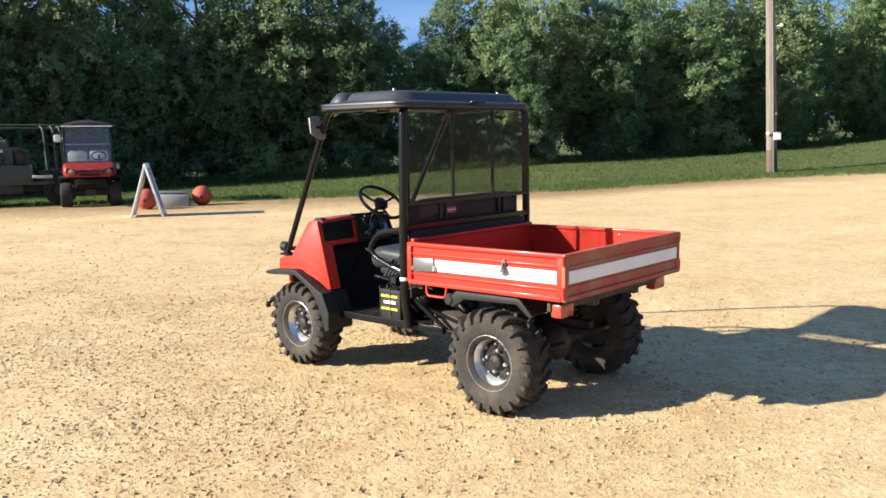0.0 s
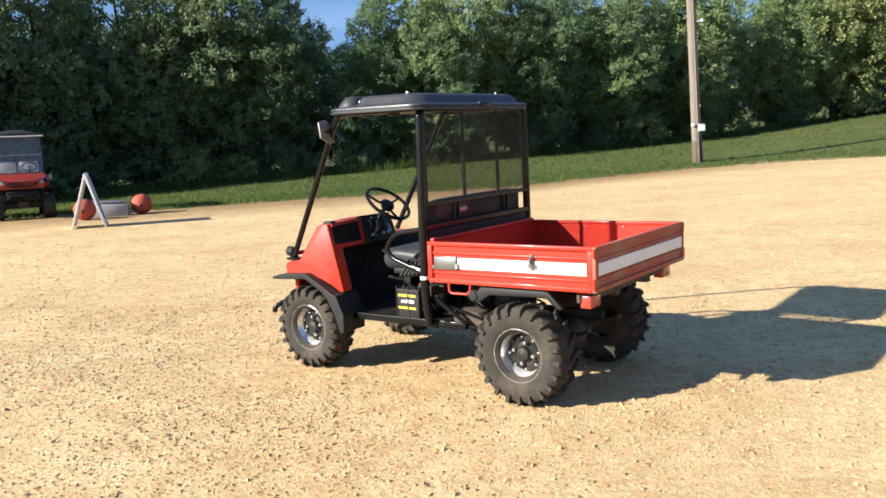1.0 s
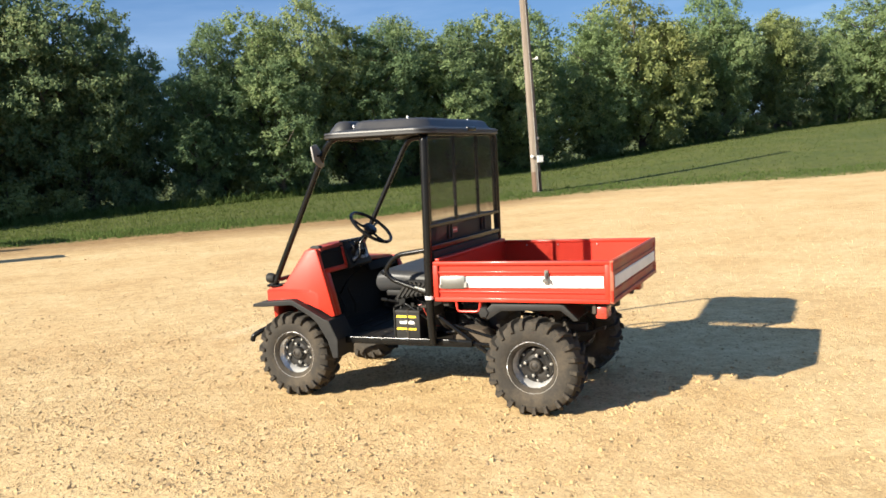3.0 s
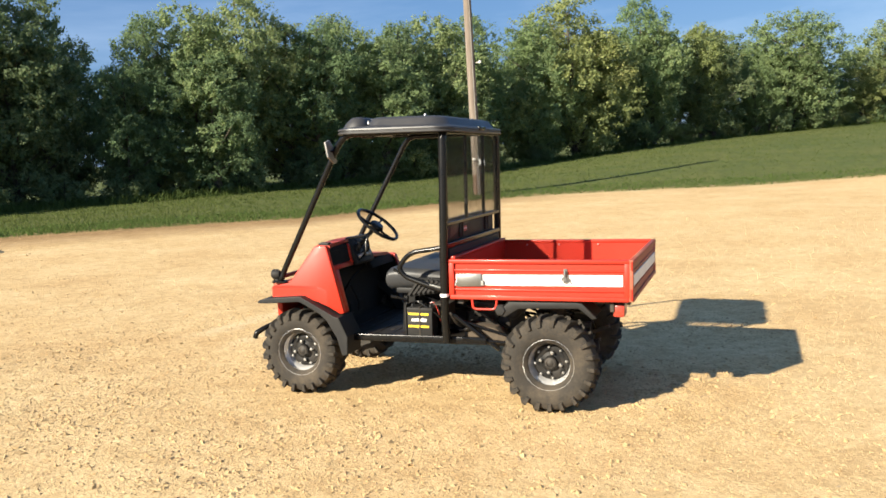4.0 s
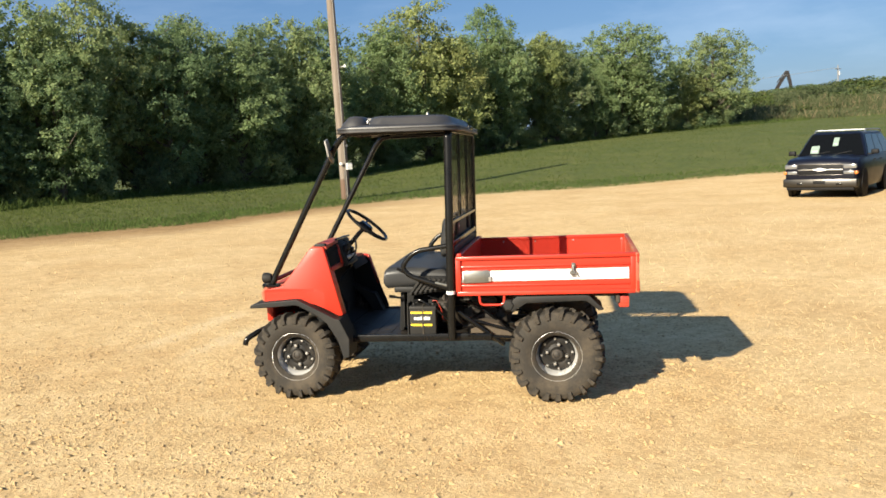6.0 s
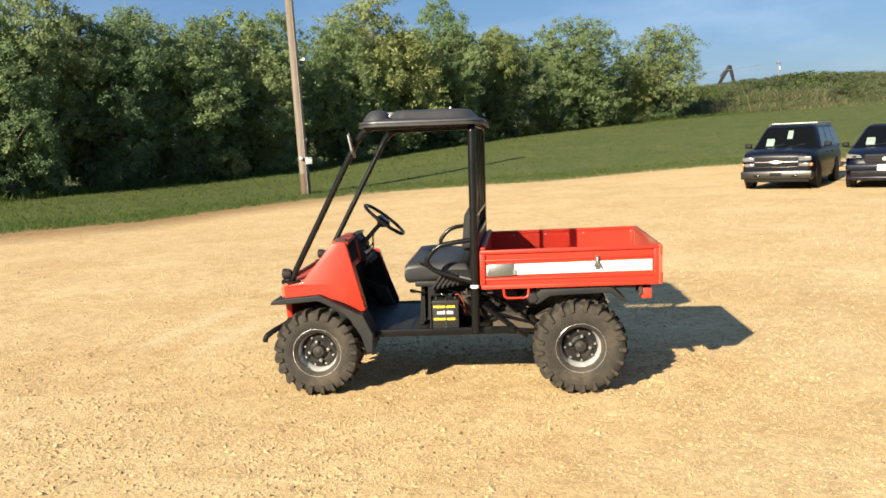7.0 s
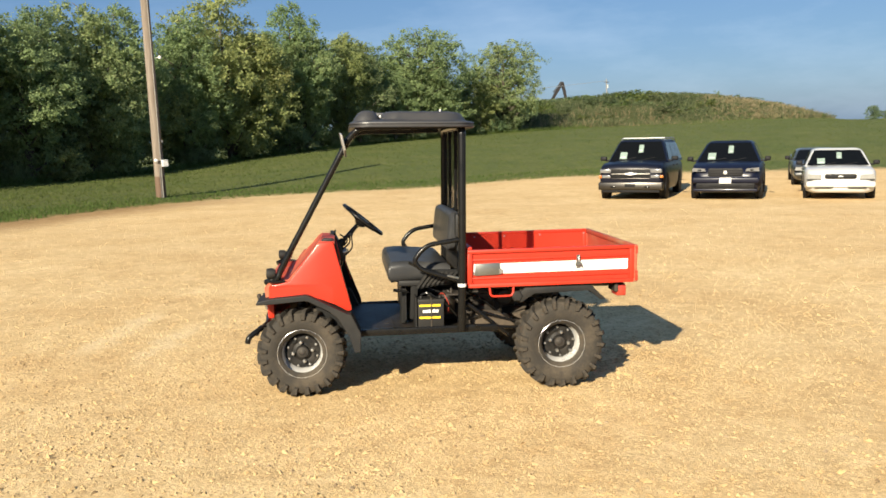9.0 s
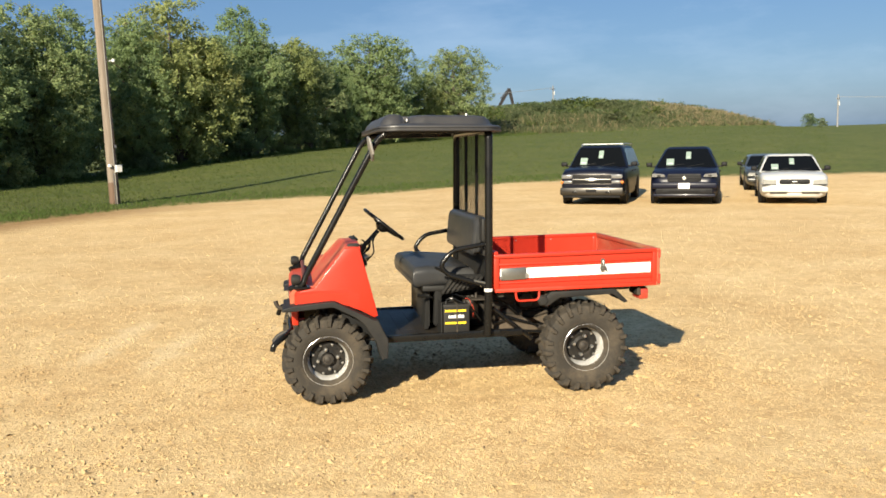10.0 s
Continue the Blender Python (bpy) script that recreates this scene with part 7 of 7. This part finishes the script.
BUSHES = [leafy_bush(40 + k, m) for k, m in enumerate((MOUND_GREEN, MOUND_GREEN, WEED, LEAF))]
g = np.random.default_rng(77)
for k in range(270):
    # thick on the long side, few on the dry end, some along the crest
    pp, qq = g.uniform(-24, -1), g.uniform(-20, 32)
    if qq < -4 and g.random() < 0.7:
        pp = g.uniform(-4, -1)
    bx, by = mound_place(pp, qq)
    f = g.uniform(0.5, 1.35) if qq > -4 else g.uniform(0.35, 0.75)
    if k % 9 == 0 and qq > -6:
        # taller ones that break the crest's line
        pp, f = g.uniform(-3, 2), g.uniform(0.45, 0.85)
        bx, by = mound_place(pp, qq)
    m = pose(bx, by, float(ground_height(bx, by)[0]) - 0.05, 0, 0, g.uniform(0, 360)) @ Matrix.Diagonal((f * 1.5, f * 1.5, f * g.uniform(0.7, 1.3), 1))
    kind = BUSHES[g.integers(0, 4)]
    if k < 4:
        kind = BUSHES[k]
        kind.matrix_world = m
        tagged(kind, "low grey-green bush on the weedy mound", "bush", "bushes on the mound")
    else:
        tagged(copy_thing(kind, m), "low grey-green bush on the weedy mound", "bush", "bushes on the mound")

for qq, f, tall in ((-9.8, 0.75, 1.9), (1.0, 0.55, 1.0), (-18.5, 0.4, 1.3), (-16.9, 0.45, 0.9), (-3.6, 0.6, 0.9)):
    bx, by = mound_place(-1.0, qq)
    m = pose(bx, by, float(ground_height(bx, by)[0]) - 0.05, 0, 0, 50 * qq) @ Matrix.Diagonal((f, f, tall, 1))
    tagged(copy_thing(BUSHES[3], m), "tall narrow shrub on the mound's crest", "shrub", "bushes on the mound")


def build_gravel():
    """Loose limestone chips over the near part of the lot."""
    rng = np.random.default_rng(21)
    n = 225000
    # strewn thickly round the vehicle, thinning outwards
    ang, rad = rng.uniform(0, math.tau, n), np.abs(rng.normal(0, 3.6, n)) + rng.uniform(0, 2.5, n)
    x, y = -2.4 + np.cos(ang) * rad * 1.05, 4.9 + np.sin(ang) * rad * 0.95
    # raked and driven over: thick in drifts, thin between
    drift = 0.5 + 0.25 * np.sin(x * 2.3 + 1.7 * np.sin(y * 1.1)) + 0.25 * np.sin(y * 3.1 + 1.3 * np.sin(x * 1.9 + 0.6))
    keep = rng.random(n) < 0.30 + 0.8 * drift**1.5
    x, y = x[keep], y[keep]
    size = np.exp(rng.normal(-5.03, 0.52, len(x))).clip(0.003, 0.022)
    # larger stray stones out to the lawn
    ang, rad = rng.uniform(0, math.tau, 60000), 5 + 15 * rng.random(60000) ** 0.8
    x, y = np.append(x, -2.4 + np.cos(ang) * rad), np.append(y, 4.9 + np.sin(ang) * rad)
    size = np.append(size, np.exp(rng.normal(-4.65, 0.42, 60000)).clip(0.005, 0.026))
    n = len(x)
    z = ground_height(x, y)[0]
    base = np.array([(1, 0, -0.25), (-1, 0, -0.25), (0, 1, -0.25), (0, -1, -0.25), (0, 0, 1)], float)
    tris = np.array([(0, 2, 4), (2, 1, 4), (1, 3, 4), (3, 0, 4)])
    v = base[None] * rng.uniform(0.6, 1.3, (n, 5, 1)) + rng.normal(size=(n, 5, 3)) * 0.18
    v *= np.stack([rng.uniform(0.8, 1.4, n), rng.uniform(0.7, 1.1, n), rng.uniform(0.34, 0.66, n)], 1)[:, None, :]
    a, b = rng.uniform(0, math.tau, n), rng.normal(0, 0.3, n)
    ca, sa, cb, sb = np.cos(a), np.sin(a), np.cos(b), np.sin(b)
    x1, z1 = v[..., 0] * cb[:, None] - v[..., 2] * sb[:, None], v[..., 0] * sb[:, None] + v[..., 2] * cb[:, None]
    v = np.stack([x1 * ca[:, None] - v[..., 1] * sa[:, None], x1 * sa[:, None] + v[..., 1] * ca[:, None], z1], -1) * size[:, None, None]
    v += np.stack([x, y, z + size * 0.06], 1)[:, None, :]
    ob = mesh_object("gravel", v.reshape(-1, 3), (np.arange(n)[:, None, None] * 5 + tris[None]).reshape(-1, 3), STONE)
    return tagged(ob, "loose pale limestone chips over the lot", "gravel", kind="stuff")


build_gravel()

# ---- far things on the skyline ----
def line_pole(x, y, top, label):
    z = float(ground_height(x, y)[0])
    p = thing("line_pole", pose(x, y, z), label, "utility pole", "far power-line poles")
    h = top - z
    part("pole", tube([(0, 0, -0.5), (0, 0, h)], 0.13, 10, taper=[0.15, 0.11]), PALE_POLE, p)
    part("crossarm", box(-0.9, 0.9, -0.06, 0.06, h - 0.75, h - 0.6), PALE_POLE, p)
    part("transformer", moved(lathe([(0.0, 0.0), (0.14, 0.0), (0.14, 0.6), (0.0, 0.7)], 14, "z"), Matrix.Translation((0.26, -0.1, h - 1.8))), GREY_BOX, p)
    return Vector((x, y, top - 0.4))


a = line_pole(144.2, 89.4, 11.3, "far wooden power pole on the mound's skyline")
b = line_pole(145.5, 36.6, 6.7, "far wooden power pole beyond the lawn")


def wire(p, q, sag):
    pts = [p.lerp(q, t) - Vector((0, 0, sag * 4 * t * (1 - t))) for t in np.linspace(0, 1, 12).tolist()]
    w = part("power_wire", tube(pts, 0.035, 5), WIRE)
    return tagged(w, "thin pale overhead power wire", "wire", "far power wires")


wire(a, Vector((112.0, 108.0, 8.4)), 0.3)
wire(b, Vector((150.0, -10.0, 6.5)), 0.8)


def excavator(x, y):
    z = float(ground_height(x, y)[0])
    e = thing("excavator", pose(x, y, z, 0, 0, -33), "dark brown excavator behind the mound, boom raised", "excavator")
    top = 12.0 - z
    part("tracks", joined(*[prism([(-2.0, 0.1), (-1.7, 0.0), (1.7, 0.0), (2.0, 0.1), (2.1, 0.5), (1.8, 0.9), (-1.8, 0.9), (-2.1, 0.5)], s * 0.9, s * 1.5, 0.05) for s in (1, -1)]), DARK_METAL, e)
    part("cab", joined(box(-1.8, 1.6, -1.3, 1.3, 0.95, 2.2, 0.1), box(0.2, 1.6, 0.2, 1.3, 2.2, 3.2, 0.1)), DARK_BROWN, e)
    part("boom", loft([[(x0, y0, z0) for y0, z0 in ((-0.25, zc - h), (0.25, zc - h), (0.25, zc + h), (-0.25, zc + h))] for x0, zc, h in ((-1.9, top * 0.50, 0.35), (0.0, top * 0.78, 0.55), (1.55, top - 0.35, 0.35))]), DARK_BROWN, e)
    part("boom_root", tube([(-1.9, 0, top * 0.5), (-1.0, 0, 1.6)], 0.35, 8), DARK_BROWN, e)
    part("stick", loft([[(x0 - w, y0, zc) if k < 2 else (x0 + w, y0, zc) for k, y0 in enumerate((-0.2, 0.2, 0.2, -0.2))] for x0, zc, w in ((1.45, top, 0.35), (2.05, top * 0.80, 0.30), (2.55, top * 0.58, 0.18))]), DARK_BROWN, e)
    part("ram", tube([(-0.6, 0, top * 0.74 + 0.6), (1.3, 0, top + 0.05)], 0.1, 8), DARK_METAL, e)


excavator(153.0, 107.3)
